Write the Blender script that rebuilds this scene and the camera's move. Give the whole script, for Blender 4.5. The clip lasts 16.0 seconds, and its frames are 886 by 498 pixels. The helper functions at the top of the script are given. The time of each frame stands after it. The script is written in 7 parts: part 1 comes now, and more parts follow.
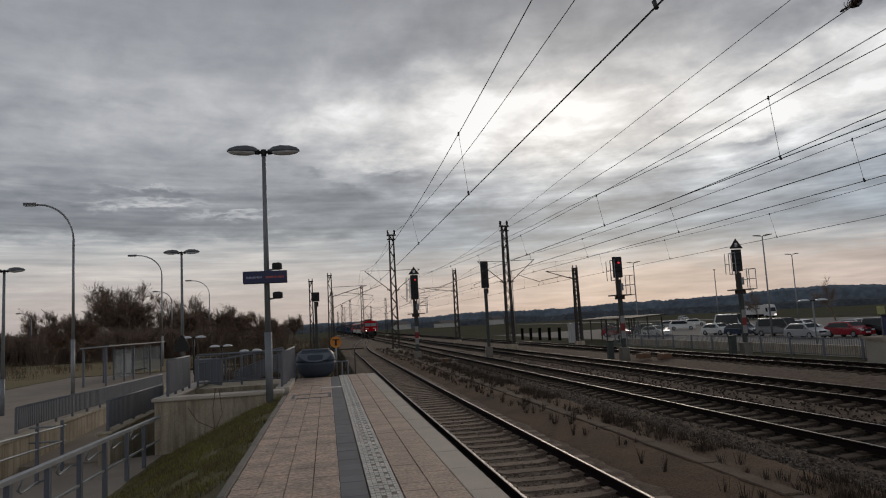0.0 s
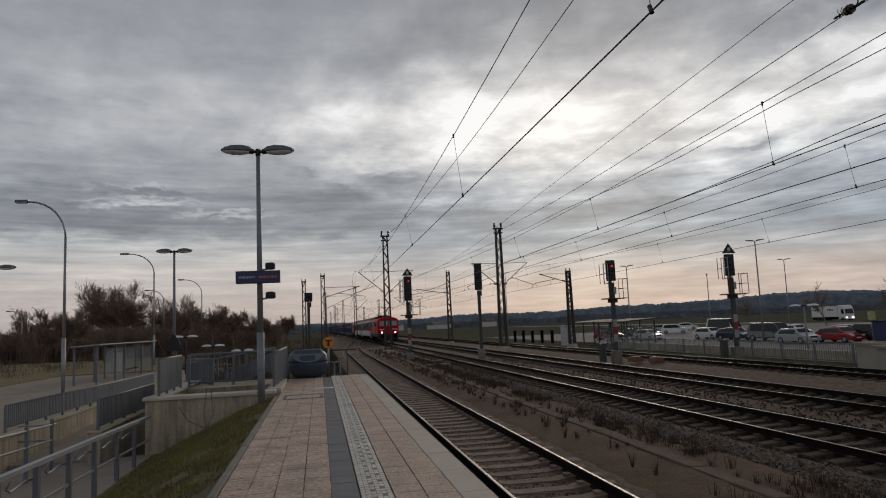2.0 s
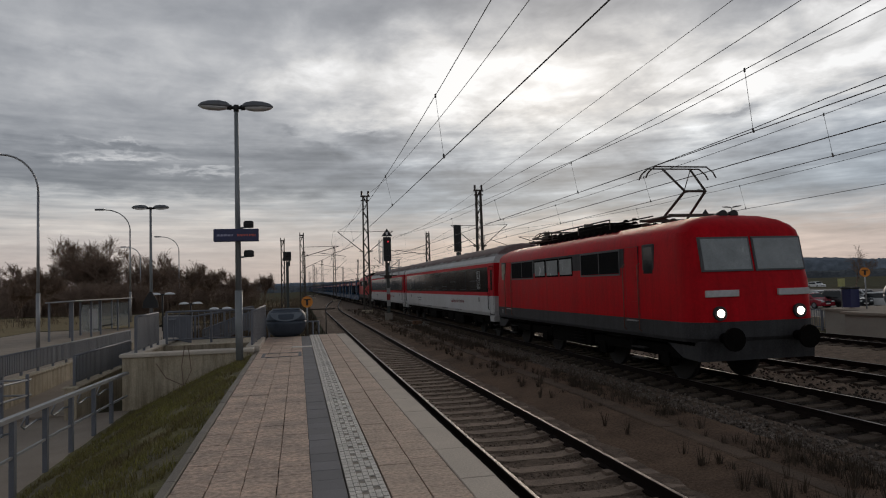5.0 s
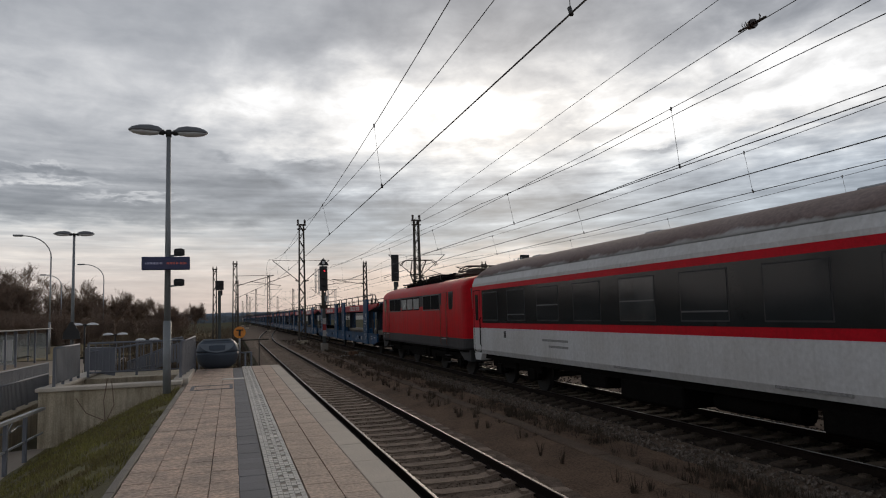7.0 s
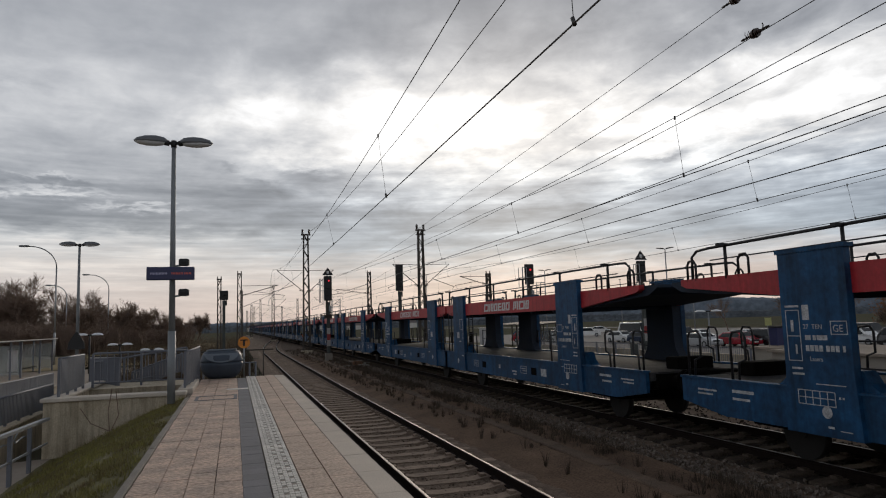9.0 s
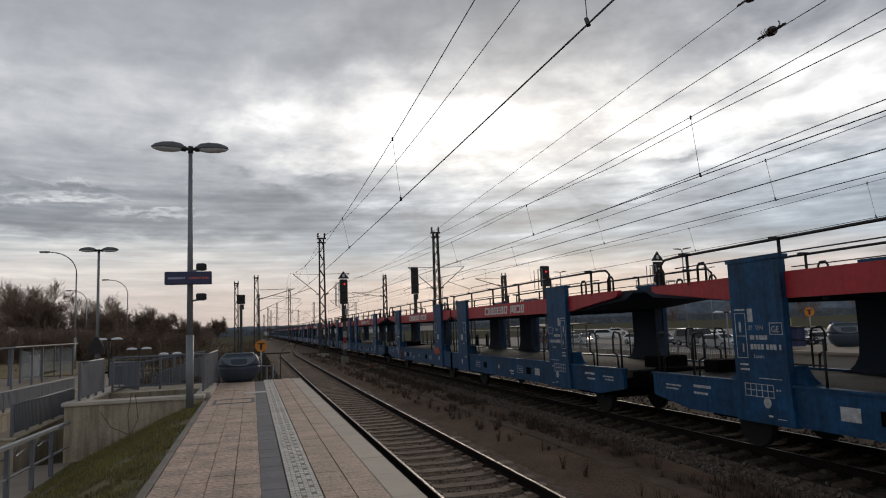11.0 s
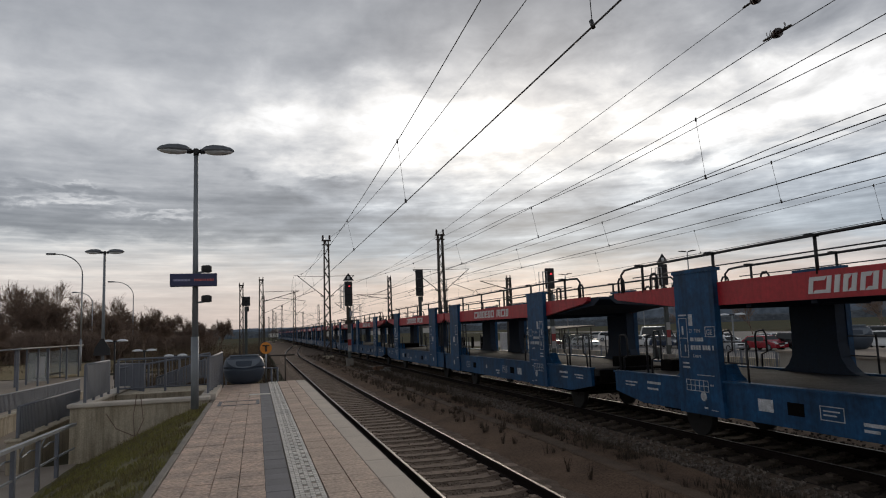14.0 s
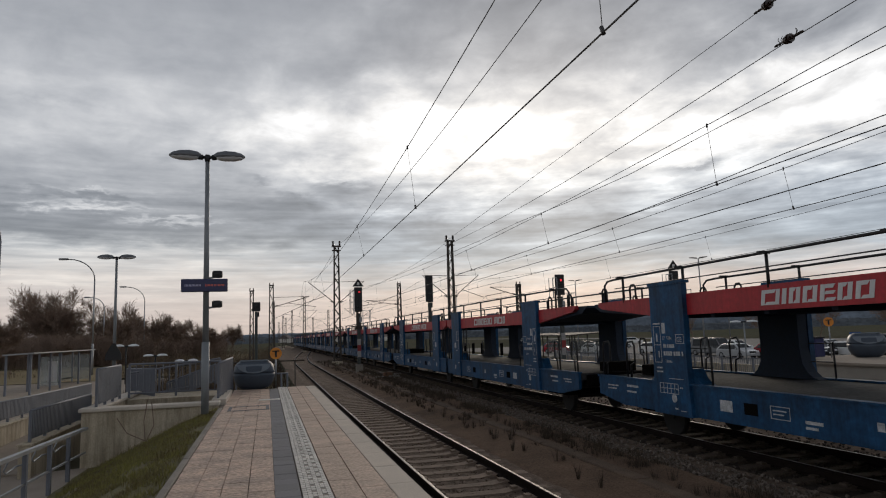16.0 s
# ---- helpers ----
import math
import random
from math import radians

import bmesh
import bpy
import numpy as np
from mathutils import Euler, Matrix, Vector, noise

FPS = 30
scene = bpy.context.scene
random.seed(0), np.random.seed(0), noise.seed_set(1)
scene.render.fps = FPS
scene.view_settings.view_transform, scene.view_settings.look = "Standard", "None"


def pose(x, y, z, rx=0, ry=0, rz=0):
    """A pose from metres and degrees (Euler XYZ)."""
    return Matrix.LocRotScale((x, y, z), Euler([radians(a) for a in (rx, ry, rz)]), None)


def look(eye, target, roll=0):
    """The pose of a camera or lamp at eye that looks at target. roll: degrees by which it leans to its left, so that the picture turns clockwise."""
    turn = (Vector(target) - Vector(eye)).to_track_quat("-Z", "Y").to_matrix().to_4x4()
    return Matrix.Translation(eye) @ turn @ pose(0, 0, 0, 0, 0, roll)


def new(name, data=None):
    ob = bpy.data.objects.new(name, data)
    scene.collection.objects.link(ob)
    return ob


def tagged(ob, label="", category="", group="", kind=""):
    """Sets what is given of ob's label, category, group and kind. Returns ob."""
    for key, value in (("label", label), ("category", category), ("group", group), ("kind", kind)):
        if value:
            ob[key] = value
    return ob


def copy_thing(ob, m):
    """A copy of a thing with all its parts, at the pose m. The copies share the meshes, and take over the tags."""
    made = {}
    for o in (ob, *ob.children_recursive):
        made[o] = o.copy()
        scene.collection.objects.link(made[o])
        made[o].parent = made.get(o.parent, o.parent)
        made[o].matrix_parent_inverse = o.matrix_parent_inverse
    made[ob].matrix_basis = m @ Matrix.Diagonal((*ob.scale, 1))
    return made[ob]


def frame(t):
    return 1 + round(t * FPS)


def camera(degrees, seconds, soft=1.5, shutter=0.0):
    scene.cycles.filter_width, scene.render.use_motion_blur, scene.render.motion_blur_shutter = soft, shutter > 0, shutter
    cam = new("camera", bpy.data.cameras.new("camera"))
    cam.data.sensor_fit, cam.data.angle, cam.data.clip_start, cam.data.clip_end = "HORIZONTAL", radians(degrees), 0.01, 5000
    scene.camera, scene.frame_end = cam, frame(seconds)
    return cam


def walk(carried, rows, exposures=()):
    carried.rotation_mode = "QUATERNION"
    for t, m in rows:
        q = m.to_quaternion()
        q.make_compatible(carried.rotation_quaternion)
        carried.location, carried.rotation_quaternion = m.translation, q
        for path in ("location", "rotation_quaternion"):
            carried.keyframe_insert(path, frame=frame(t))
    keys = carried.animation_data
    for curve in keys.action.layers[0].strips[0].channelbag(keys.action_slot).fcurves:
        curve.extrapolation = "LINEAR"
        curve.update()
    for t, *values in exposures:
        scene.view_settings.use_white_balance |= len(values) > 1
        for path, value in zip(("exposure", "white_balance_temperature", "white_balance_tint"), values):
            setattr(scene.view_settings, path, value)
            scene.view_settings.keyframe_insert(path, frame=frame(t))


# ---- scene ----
# ================= camera =================
EYE_HEIGHT = 1.55
cam = camera(66.0, 16.0, soft=1.1)
walk(cam, [
    (0, pose(0, 0, 1.55, 96.19, 3.02, -9.62)),
    (0.5, pose(0, 0, 1.55, 96.29, 3.14, -9.79)),
    (1, pose(0, 0, 1.55, 96.30, 2.55, -10.15)),
    (1.5, pose(0, 0, 1.55, 96.34, 2.46, -9.88)),
    (2, pose(0, 0, 1.55, 96.30, 2.49, -10.21)),
    (2.5, pose(0, 0, 1.55, 95.82, 2.34, -10.10)),
    (3, pose(0, 0, 1.55, 94.17, 2.11, -11.02)),
    (3.2, pose(0, 0, 1.55, 93.11, 1.81, -11.13)),
    (5.5, pose(0, 0, 1.55, 92.99, 1.67, -12.78)),
    (6, pose(0, 0, 1.55, 94.05, 1.41, -17.33)),
    (6.5, pose(0, 0, 1.55, 95.08, 1.58, -18.10)),
    (7, pose(0, 0, 1.55, 95.33, 1.69, -17.23)),
    (7.5, pose(0, 0, 1.55, 95.59, 1.41, -18.54)),
    (8, pose(0, 0, 1.55, 95.66, 1.86, -19.48)),
    (8.5, pose(0, 0, 1.55, 96.33, 1.92, -17.69)),
    (9, pose(0, 0, 1.55, 96.14, 1.79, -16.87)),
    (11.5, pose(0, 0, 1.55, 96.52, 2.15, -15.41)),
    (12, pose(0, 0, 1.55, 96.75, 1.94, -15.37)),
    (12.5, pose(0, 0, 1.55, 97.11, 1.76, -14.98)),
    (13, pose(0, 0, 1.55, 96.63, 1.99, -15.29)),
    (13.5, pose(0, 0, 1.55, 97.01, 2.04, -15.87)),
    (14, pose(0, 0, 1.55, 96.60, 2.05, -15.16)),
    (14.5, pose(0, 0, 1.55, 96.63, 1.93, -14.66)),
    (15, pose(0, 0, 1.55, 97.25, 1.98, -14.56)),
    (15.5, pose(0, 0, 1.55, 97.16, 2.19, -13.73)),
    (16, pose(0, 0, 1.55, 97.13, 1.84, -14.36)),
], exposures=[(0.0, -0.31), (2.5, -0.31), (3.2, -0.29), (5.5, -0.25), (6.2, -0.02), (8.0, 0.04), (16.0, 0.04)])

# ================= sky and sun =================
RAIL_Z = -0.80          # rail heads; the platform's paving is at 0
TRACK_X = (3.26, 9.50, 13.65, 19.55)
SUN_AZ, SUN_EL = 23.0, 17.0     # degrees from the tracks to the right, and up


def build_world():
    w = bpy.data.worlds.new("overcast_evening_sky")
    scene.world = w
    w.use_nodes = True
    nt = w.node_tree
    nt.nodes.clear()
    N, L = nt.nodes.new, nt.links.new

    def mth(op, a, b=None, clamp=False):
        n = N("ShaderNodeMath")
        n.operation, n.use_clamp = op, clamp
        for i, v in enumerate((a, b)):
            if v is None:
                continue
            if isinstance(v, (int, float)):
                n.inputs[i].default_value = v
            else:
                L(v, n.inputs[i])
        return n.outputs[0]

    def ramp(fac, stops, mode="LINEAR"):
        n = N("ShaderNodeValToRGB")
        n.color_ramp.interpolation = mode
        el = n.color_ramp.elements
        while len(el) < len(stops):
            el.new(0.5)
        for e, (p, c) in zip(el, stops):
            e.position, e.color = p, (*c, 1)
        L(fac, n.inputs[0])
        return n.outputs[0]

    def mix(fac, a, b, mode="MIX"):
        n = N("ShaderNodeMix")
        n.data_type, n.blend_type = "RGBA", mode
        for i, v in ((0, fac), (6, a), (7, b)):
            if isinstance(v, (int, float)):
                n.inputs[i].default_value = v
            elif isinstance(v, tuple):
                n.inputs[i].default_value = (*v, 1)
            else:
                L(v, n.inputs[i])
        return n.outputs[2]

    co = N("ShaderNodeTexCoord").outputs["Generated"]
    sep = N("ShaderNodeSeparateXYZ")
    L(co, sep.inputs[0])
    x, y, z = sep.outputs
    deg = 57.29578
    az = mth("MULTIPLY", mth("ARCTAN2", x, y), deg)
    el = mth("MULTIPLY", mth("ARCSINE", mth("MAXIMUM", z, 0.0)), deg)

    # the cloud layer flattens towards the horizon
    lie = N("ShaderNodeCombineXYZ")
    L(mth("DIVIDE", az, 10.0), lie.inputs[0])
    L(mth("MULTIPLY", mth("LOGARITHM", mth("ADD", el, 4.0), 2.71828), 4.6), lie.inputs[1])

    def clouds(scale, detail, rough, dist, off, squash=(1.0, 1.0, 1.0)):
        m = N("ShaderNodeMapping")
        m.inputs["Location"].default_value = off
        m.inputs["Rotation"].default_value = (0, 0, radians(7 if squash[1] == 1.0 else 2))
        m.inputs["Scale"].default_value = squash
        L(lie.outputs[0], m.inputs[0])
        n = N("ShaderNodeTexNoise")
        n.inputs["Scale"].default_value, n.inputs["Detail"].default_value = scale, detail
        n.inputs["Roughness"].default_value, n.inputs["Distortion"].default_value = rough, dist
        L(m.outputs[0], n.inputs["Vector"])
        return mth("SUBTRACT", n.outputs["Fac"], 0.5)

    big = clouds(0.55, 5, 0.55, 0.5, (3.7, 1.2, 0))
    mid = clouds(1.7, 6, 0.54, 0.25, (7.3, 2.0, 0))
    fine = clouds(5.5, 4, 0.55, 0.2, (1.3, 9.0, 0))
    torn = clouds(2.6, 5, 0.6, 0.6, (5.1, 4.4, 0))
    level = clouds(1.6, 5, 0.55, 0.15, (2.2, 6.1, 0), (0.55, 2.4, 1.0))
    waz = mth("ADD", az, mth("MULTIPLY", mid, 9.0))
    wel = mth("MAXIMUM", mth("ADD", el, mth("MULTIPLY", mth("ADD", torn, mth("MULTIPLY", fine, 0.6)), 2.6)), 0.0)

    def spot(az0, el0, sa, se):
        """A soft patch of cloud or light about one direction, its border torn by the clouds."""
        q1 = mth("POWER", mth("DIVIDE", mth("ABSOLUTE", mth("SUBTRACT", waz, az0)), sa), 2.0)
        q2 = mth("POWER", mth("DIVIDE", mth("ABSOLUTE", mth("SUBTRACT", wel, el0)), se), 2.0)
        return mth("POWER", 2.71828, mth("MULTIPLY", mth("ADD", q1, q2), -1.0))

    # mean brightness by height, on the dull side and on the side of the hidden sun
    e = mth("DIVIDE", wel, 90.0, True)

    def levels(rows_):
        return ramp(e, [(d / 90.0, (v, v, v)) for d, v in rows_], "LINEAR")

    dull = levels([(0, 0.44), (2, 0.50), (5, 0.60), (7, 0.54), (8.3, 0.27), (10.3, 0.27), (12, 0.38), (15, 0.44), (18, 0.50), (22, 0.42), (27, 0.34), (38, 0.25), (60, 0.165)])
    bright = levels([(0, 0.40), (2, 0.50), (4.5, 0.49), (6.5, 0.36), (9, 0.37), (12, 0.57), (15, 0.78), (18, 0.70), (22, 0.37), (27, 0.30), (38, 0.25), (60, 0.165)])
    side = N("ShaderNodeMapRange")
    side.interpolation_type = "SMOOTHSTEP"
    side.inputs["From Min"].default_value, side.inputs["From Max"].default_value = -6.0, 16.0
    L(waz, side.inputs["Value"])
    far_side = N("ShaderNodeMapRange")
    far_side.interpolation_type = "SMOOTHSTEP"
    far_side.inputs["From Min"].default_value, far_side.inputs["From Max"].default_value = 80.0, 50.0
    L(waz, far_side.inputs["Value"])
    lum = mix(mth("MULTIPLY", side.outputs[0], far_side.outputs[0]), dull, bright)
    stops = mth("ADD", mth("MULTIPLY", big, 1.3), mth("ADD", mth("MULTIPLY", mid, 2.6), mth("MULTIPLY", fine, 0.55)))
    low_belt = ramp(e, [(3 / 90, (0.1, 0.1, 0.1)), (6.5 / 90, (1, 1, 1)), (11 / 90, (1, 1, 1)), (15 / 90, (0.2, 0.2, 0.2))])
    calm = ramp(e, [(0.0, (0.35, 0.35, 0.35)), (5 / 90, (0.75, 0.75, 0.75)), (9 / 90, (1, 1, 1)), (19 / 90, (1, 1, 1)), (25 / 90, (0.55, 0.55, 0.55)), (1.0, (0.4, 0.4, 0.4))])
    stops = mth("MULTIPLY", stops, calm)
    stops = mth("MULTIPLY", stops, mth("ADD", mth("MULTIPLY", side.outputs[0], 0.50), 0.55))
    stops = mth("ADD", stops, mth("MULTIPLY", mth("MULTIPLY", level, low_belt), 1.9))
    for az0, el0, sa, se, k in ((SUN_AZ - 4, SUN_EL - 0.5, 9, 3.0, 0.42), (SUN_AZ + 12, SUN_EL - 2, 8, 3.0, 0.28), (47, 16, 7, 3.2, 0.30), (3, 17.0, 8, 2.0, 0.50), (9, 13.8, 7, 2.6, 0.38), (12, 20, 8, 2.5, 0.2),
                                (-13, 10.4, 5.0, 0.32, 1.1), (-7, 9.6, 4.0, 0.28, 1.0), (-14, 11.6, 3.0, 0.2, 0.6), (6.2, 12.3, 1.5, 0.7, -1.0), (3.4, 11.2, 3.0, 0.7, -0.6),
                                (0, 12.9, 1.4, 0.25, -0.45), (35, 12.4, 1.6, 0.35, -0.8), (27, 14.6, 2.4, 0.9, -0.3), (-16, 17.4, 4.0, 0.7, -0.2), (40, 20.5, 5, 1.4, -0.35), (26, 18.5, 3, 1.2, -0.3)):
        stops = mth("ADD", stops, mth("MULTIPLY", spot(az0, el0, sa, se), k))
    gain = mth("MINIMUM", mth("POWER", 2.0, stops), 3.0)
    sky = mix(1.0, lum, gain, "MULTIPLY")
    # thick cloud is bluish, thin cloud near white; low down the light turns cream and pink
    lumv = N("ShaderNodeRGBToBW")
    L(sky, lumv.inputs[0])
    tint = ramp(lumv.outputs[0], [(0.22, (0.93, 0.985, 1.10)), (0.42, (0.965, 0.995, 1.06)), (0.75, (1.0, 0.995, 0.995))])
    low = ramp(e, [(0.0, (1.13, 0.97, 0.90)), (2.5 / 90, (1.12, 0.975, 0.90)), (5 / 90, (1.06, 0.985, 0.925)), (7.5 / 90, (1.0, 1.0, 0.985)), (9 / 90, (1, 1, 1))])
    low_sun = ramp(e, [(0.0, (1.13, 0.95, 0.90)), (3.2 / 90, (1.13, 0.955, 0.88)), (4.8 / 90, (1.0, 0.98, 0.98)), (6.6 / 90, (0.87, 0.975, 1.07)), (10 / 90, (0.91, 0.985, 1.06)), (14 / 90, (1, 1, 1))])
    sky = mix(1.0, sky, tint, "MULTIPLY")
    sky = mix(1.0, sky, mix(side.outputs[0], low, low_sun), "MULTIPLY")
    sky = mix(1.0, sky, (1.08, 1.08, 1.08), "DARKEN")
    # thin blue daylight behind everything
    air = N("ShaderNodeTexSky")
    air.sky_type, air.sun_disc = "NISHITA", False
    air.sun_elevation, air.sun_rotation = radians(SUN_EL), radians(SUN_AZ)
    sky = mix(0.006, sky, air.outputs[0], "ADD")
    bg = N("ShaderNodeBackground")
    L(sky, bg.inputs["Color"])
    bg.inputs["Strength"].default_value = 1.0
    L(bg.outputs[0], N("ShaderNodeOutputWorld").inputs["Surface"])


build_world()
sun_data = bpy.data.lights.new("hidden_sun", "SUN")
sun_data.energy, sun_data.angle, sun_data.color = 0.7, radians(20), (1.0, 0.86, 0.70)
sun = new("hidden_sun", sun_data)
sun.matrix_world = look((0, 0, 0), (-math.sin(radians(SUN_AZ)), -math.cos(radians(SUN_AZ)), -math.tan(radians(SUN_EL))))

# ================= materials =================
MATS = {}


def mat(name, col, rough=0.7, metal=0.0, var=0.18, scale=6.0, fine=60.0, bump=0.15, col2=None, stain=0.5, rnd=0.0, spec=0.5, streak=0.0):
    """A surface with colour drift at two scales, uneven gloss and fine relief."""
    m = bpy.data.materials.new(name)
    m.use_nodes = True
    nt = m.node_tree
    N, L = nt.nodes.new, nt.links.new
    b = nt.nodes["Principled BSDF"]
    co = N("ShaderNodeTexCoord").outputs["Object"]
    if rnd:
        place = N("ShaderNodeVectorMath")
        L(co, place.inputs[0])
        L(N("ShaderNodeObjectInfo").outputs["Location"], place.inputs[1])
        co = place.outputs[0]

    def noise_tex(s, d=4.0, r=0.6):
        n = N("ShaderNodeTexNoise")
        n.inputs["Scale"].default_value, n.inputs["Detail"].default_value, n.inputs["Roughness"].default_value = s, d, r
        L(co, n.inputs["Vector"])
        return n.outputs["Fac"]

    n1, n2 = noise_tex(scale), noise_tex(fine, 3.0)
    c2 = col2 or tuple(c * (1 - 1.6 * var) for c in col)
    r1 = N("ShaderNodeValToRGB")
    r1.color_ramp.elements[0].position, r1.color_ramp.elements[1].position = 0.5 - 0.22, 0.5 + 0.22 * (1.5 - stain)
    r1.color_ramp.elements[0].color, r1.color_ramp.elements[1].color = (*c2, 1), (*col, 1)
    L(n1, r1.inputs[0])
    mx = N("ShaderNodeMix")
    mx.data_type, mx.blend_type = "RGBA", "MULTIPLY"
    mx.inputs[0].default_value = 1.0
    r2 = N("ShaderNodeValToRGB")
    lo, hi = 1 - var, 1 + var
    r2.color_ramp.elements[0].position, r2.color_ramp.elements[1].position = 0.3, 0.7
    r2.color_ramp.elements[0].color, r2.color_ramp.elements[1].color = (lo, lo, lo, 1), (hi, hi, hi, 1)
    L(n2, r2.inputs[0])
    L(r1.outputs[0], mx.inputs[6])
    L(r2.outputs[0], mx.inputs[7])
    out = mx.outputs[2]
    if streak:
        # run-off stains drawn out downwards
        sm = N("ShaderNodeMapping")
        sm.inputs["Scale"].default_value = (1.0, 1.0, 0.07)
        L(co, sm.inputs[0])
        sn = N("ShaderNodeTexNoise")
        sn.inputs["Scale"].default_value, sn.inputs["Detail"].default_value, sn.inputs["Roughness"].default_value = 7.0, 5.0, 0.65
        L(sm.outputs[0], sn.inputs["Vector"])
        rs = N("ShaderNodeValToRGB")
        rs.color_ramp.elements[0].position, rs.color_ramp.elements[1].position = 0.34, 0.56
        rs.color_ramp.elements[0].color = (1 - streak, 1 - streak, 1 - 1.05 * streak, 1)
        L(sn.outputs["Fac"], rs.inputs[0])
        ms = N("ShaderNodeMix")
        ms.data_type, ms.blend_type = "RGBA", "MULTIPLY"
        ms.inputs[0].default_value = 1.0
        L(out, ms.inputs[6])
        L(rs.outputs[0], ms.inputs[7])
        out = ms.outputs[2]
    if rnd:
        oi = N("ShaderNodeObjectInfo")
        r3 = N("ShaderNodeValToRGB")
        r3.color_ramp.elements[0].color = (1 - rnd, 1 - rnd, 1 - rnd, 1)
        r3.color_ramp.elements[1].color = (1 + rnd, 1 + rnd * 0.96, 1 + rnd * 0.9, 1)
        L(oi.outputs["Random"], r3.inputs[0])
        m3 = N("ShaderNodeMix")
        m3.data_type, m3.blend_type = "RGBA", "MULTIPLY"
        m3.inputs[0].default_value = 1.0
        L(out, m3.inputs[6])
        L(r3.outputs[0], m3.inputs[7])
        out = m3.outputs[2]
    L(out, b.inputs["Base Color"])
    b.inputs["Metallic"].default_value = metal
    b.inputs["Specular IOR Level"].default_value = spec
    rr = N("ShaderNodeMapRange")
    rr.inputs["To Min"].default_value, rr.inputs["To Max"].default_value = max(0.03, rough - 0.1), min(1.0, rough + 0.1)
    L(n1, rr.inputs["Value"])
    L(rr.outputs[0], b.inputs["Roughness"])
    if bump:
        bp = N("ShaderNodeBump")
        bp.inputs["Strength"].default_value, bp.inputs["Distance"].default_value = bump, 0.02
        L(n2, bp.inputs["Height"])
        L(bp.outputs[0], b.inputs["Normal"])
    MATS[name] = m
    return m


def glowing(name, col, strength):
    m = mat(name, col, 0.4, bump=0)
    b = m.node_tree.nodes["Principled BSDF"]
    b.inputs["Emission Color"].default_value, b.inputs["Emission Strength"].default_value = (*col, 1), strength
    return m


def glass(name, col, rough=0.06, alpha=0.35):
    m = mat(name, col, rough, var=0.05, bump=0)
    b = m.node_tree.nodes["Principled BSDF"]
    b.inputs["Alpha"].default_value = alpha
    return m


PAVER = mat("worn_concrete_paver", (0.63, 0.458, 0.355), 0.82, scale=2.4, fine=20, var=0.40, col2=(0.34, 0.262, 0.21), bump=0.35, rnd=0.06)
SLAB = mat("sandy_concrete_slab", (0.62, 0.462, 0.36), 0.8, scale=1.8, fine=26, var=0.32, col2=(0.39, 0.295, 0.228), bump=0.25, rnd=0.05)
EDGE = mat("grey_edge_concrete", (0.58, 0.495, 0.41), 0.78, scale=1.3, fine=60, var=0.15, col2=(0.46, 0.395, 0.33), bump=0.2, rnd=0.04)
DARKPAVE = mat("anthracite_paving", (0.155, 0.155, 0.17), 0.75, scale=2.5, fine=100, var=0.16, bump=0.2, rnd=0.10)
TACTBASE = mat("brown_tactile_gap", (0.38, 0.33, 0.275), 0.85, scale=3, fine=120, var=0.2)
TACTILE = mat("white_tactile_paving", (0.74, 0.70, 0.64), 0.7, scale=3.0, fine=60, var=0.2, bump=0.15, rnd=0.06)
GROUT = mat("sandy_joint_dirt", (0.15, 0.12, 0.095), 0.95, scale=9, fine=140, var=0.25)
OLDKERB = mat("sunken_edge_concrete", (0.165, 0.118, 0.086), 0.9, scale=1.2, fine=40, var=0.3, col2=(0.09, 0.066, 0.05), rnd=0.15, spec=0.1)
KERB = mat("weathered_kerb_concrete", (0.24, 0.215, 0.185), 0.85, scale=2, fine=90, var=0.2, rnd=0.08)
CONCRETE = mat("stained_wall_concrete", (0.56, 0.485, 0.37), 0.85, scale=1.2, fine=45, var=0.22, col2=(0.36, 0.30, 0.21), bump=0.25, streak=0.42)
COPING = mat("pale_coping_concrete", (0.60, 0.535, 0.455), 0.8, scale=2, fine=70, var=0.15)
SLEEPER = mat("dusty_concrete_sleeper", (0.33, 0.252, 0.195), 0.9, spec=0.15, scale=4, fine=50, var=0.25, rnd=0.12)
# sleeper brown lowered: part of the train's shade is in the colour
SHADESLEEPER = mat("shade_darkened_sleeper", (0.125, 0.098, 0.078), 0.95, spec=0.05, scale=4, fine=50, var=0.3, rnd=0.15)
RAIL = mat("rusty_rail_steel", (0.022, 0.015, 0.0125), 0.85, 0.1, spec=0.08, scale=12, fine=200, var=0.25)
RAILTOP = mat("worn_rail_head", (0.20, 0.18, 0.168), 0.46, 1.0, var=0.08, bump=0.03)
# darker than the ballast itself, to hold the shade under the train
SHADEBALLAST = mat("shade_darkened_ballast", (0.078, 0.064, 0.054), 0.95, scale=5, fine=38, var=0.34, bump=1.0, spec=0.05)
PALESTONE = mat("fresh_grey_ballast_stone", (0.27, 0.222, 0.185), 0.9, scale=9, fine=30, var=0.5, bump=0.3, spec=0.12)
BALLAST = mat("rusty_grey_ballast", (0.215, 0.160, 0.122), 0.95, scale=5, fine=38, var=0.34, bump=1.0, spec=0.1)
STONE = mat("ballast_stone", (0.25, 0.19, 0.148), 0.9, scale=7, fine=30, var=0.40, bump=0.4, spec=0.12)
DIRT = mat("trodden_gravel_dirt", (0.195, 0.130, 0.090), 0.95, scale=0.9, fine=28, var=0.34, bump=0.6, col2=(0.098, 0.068, 0.050), spec=0.05)
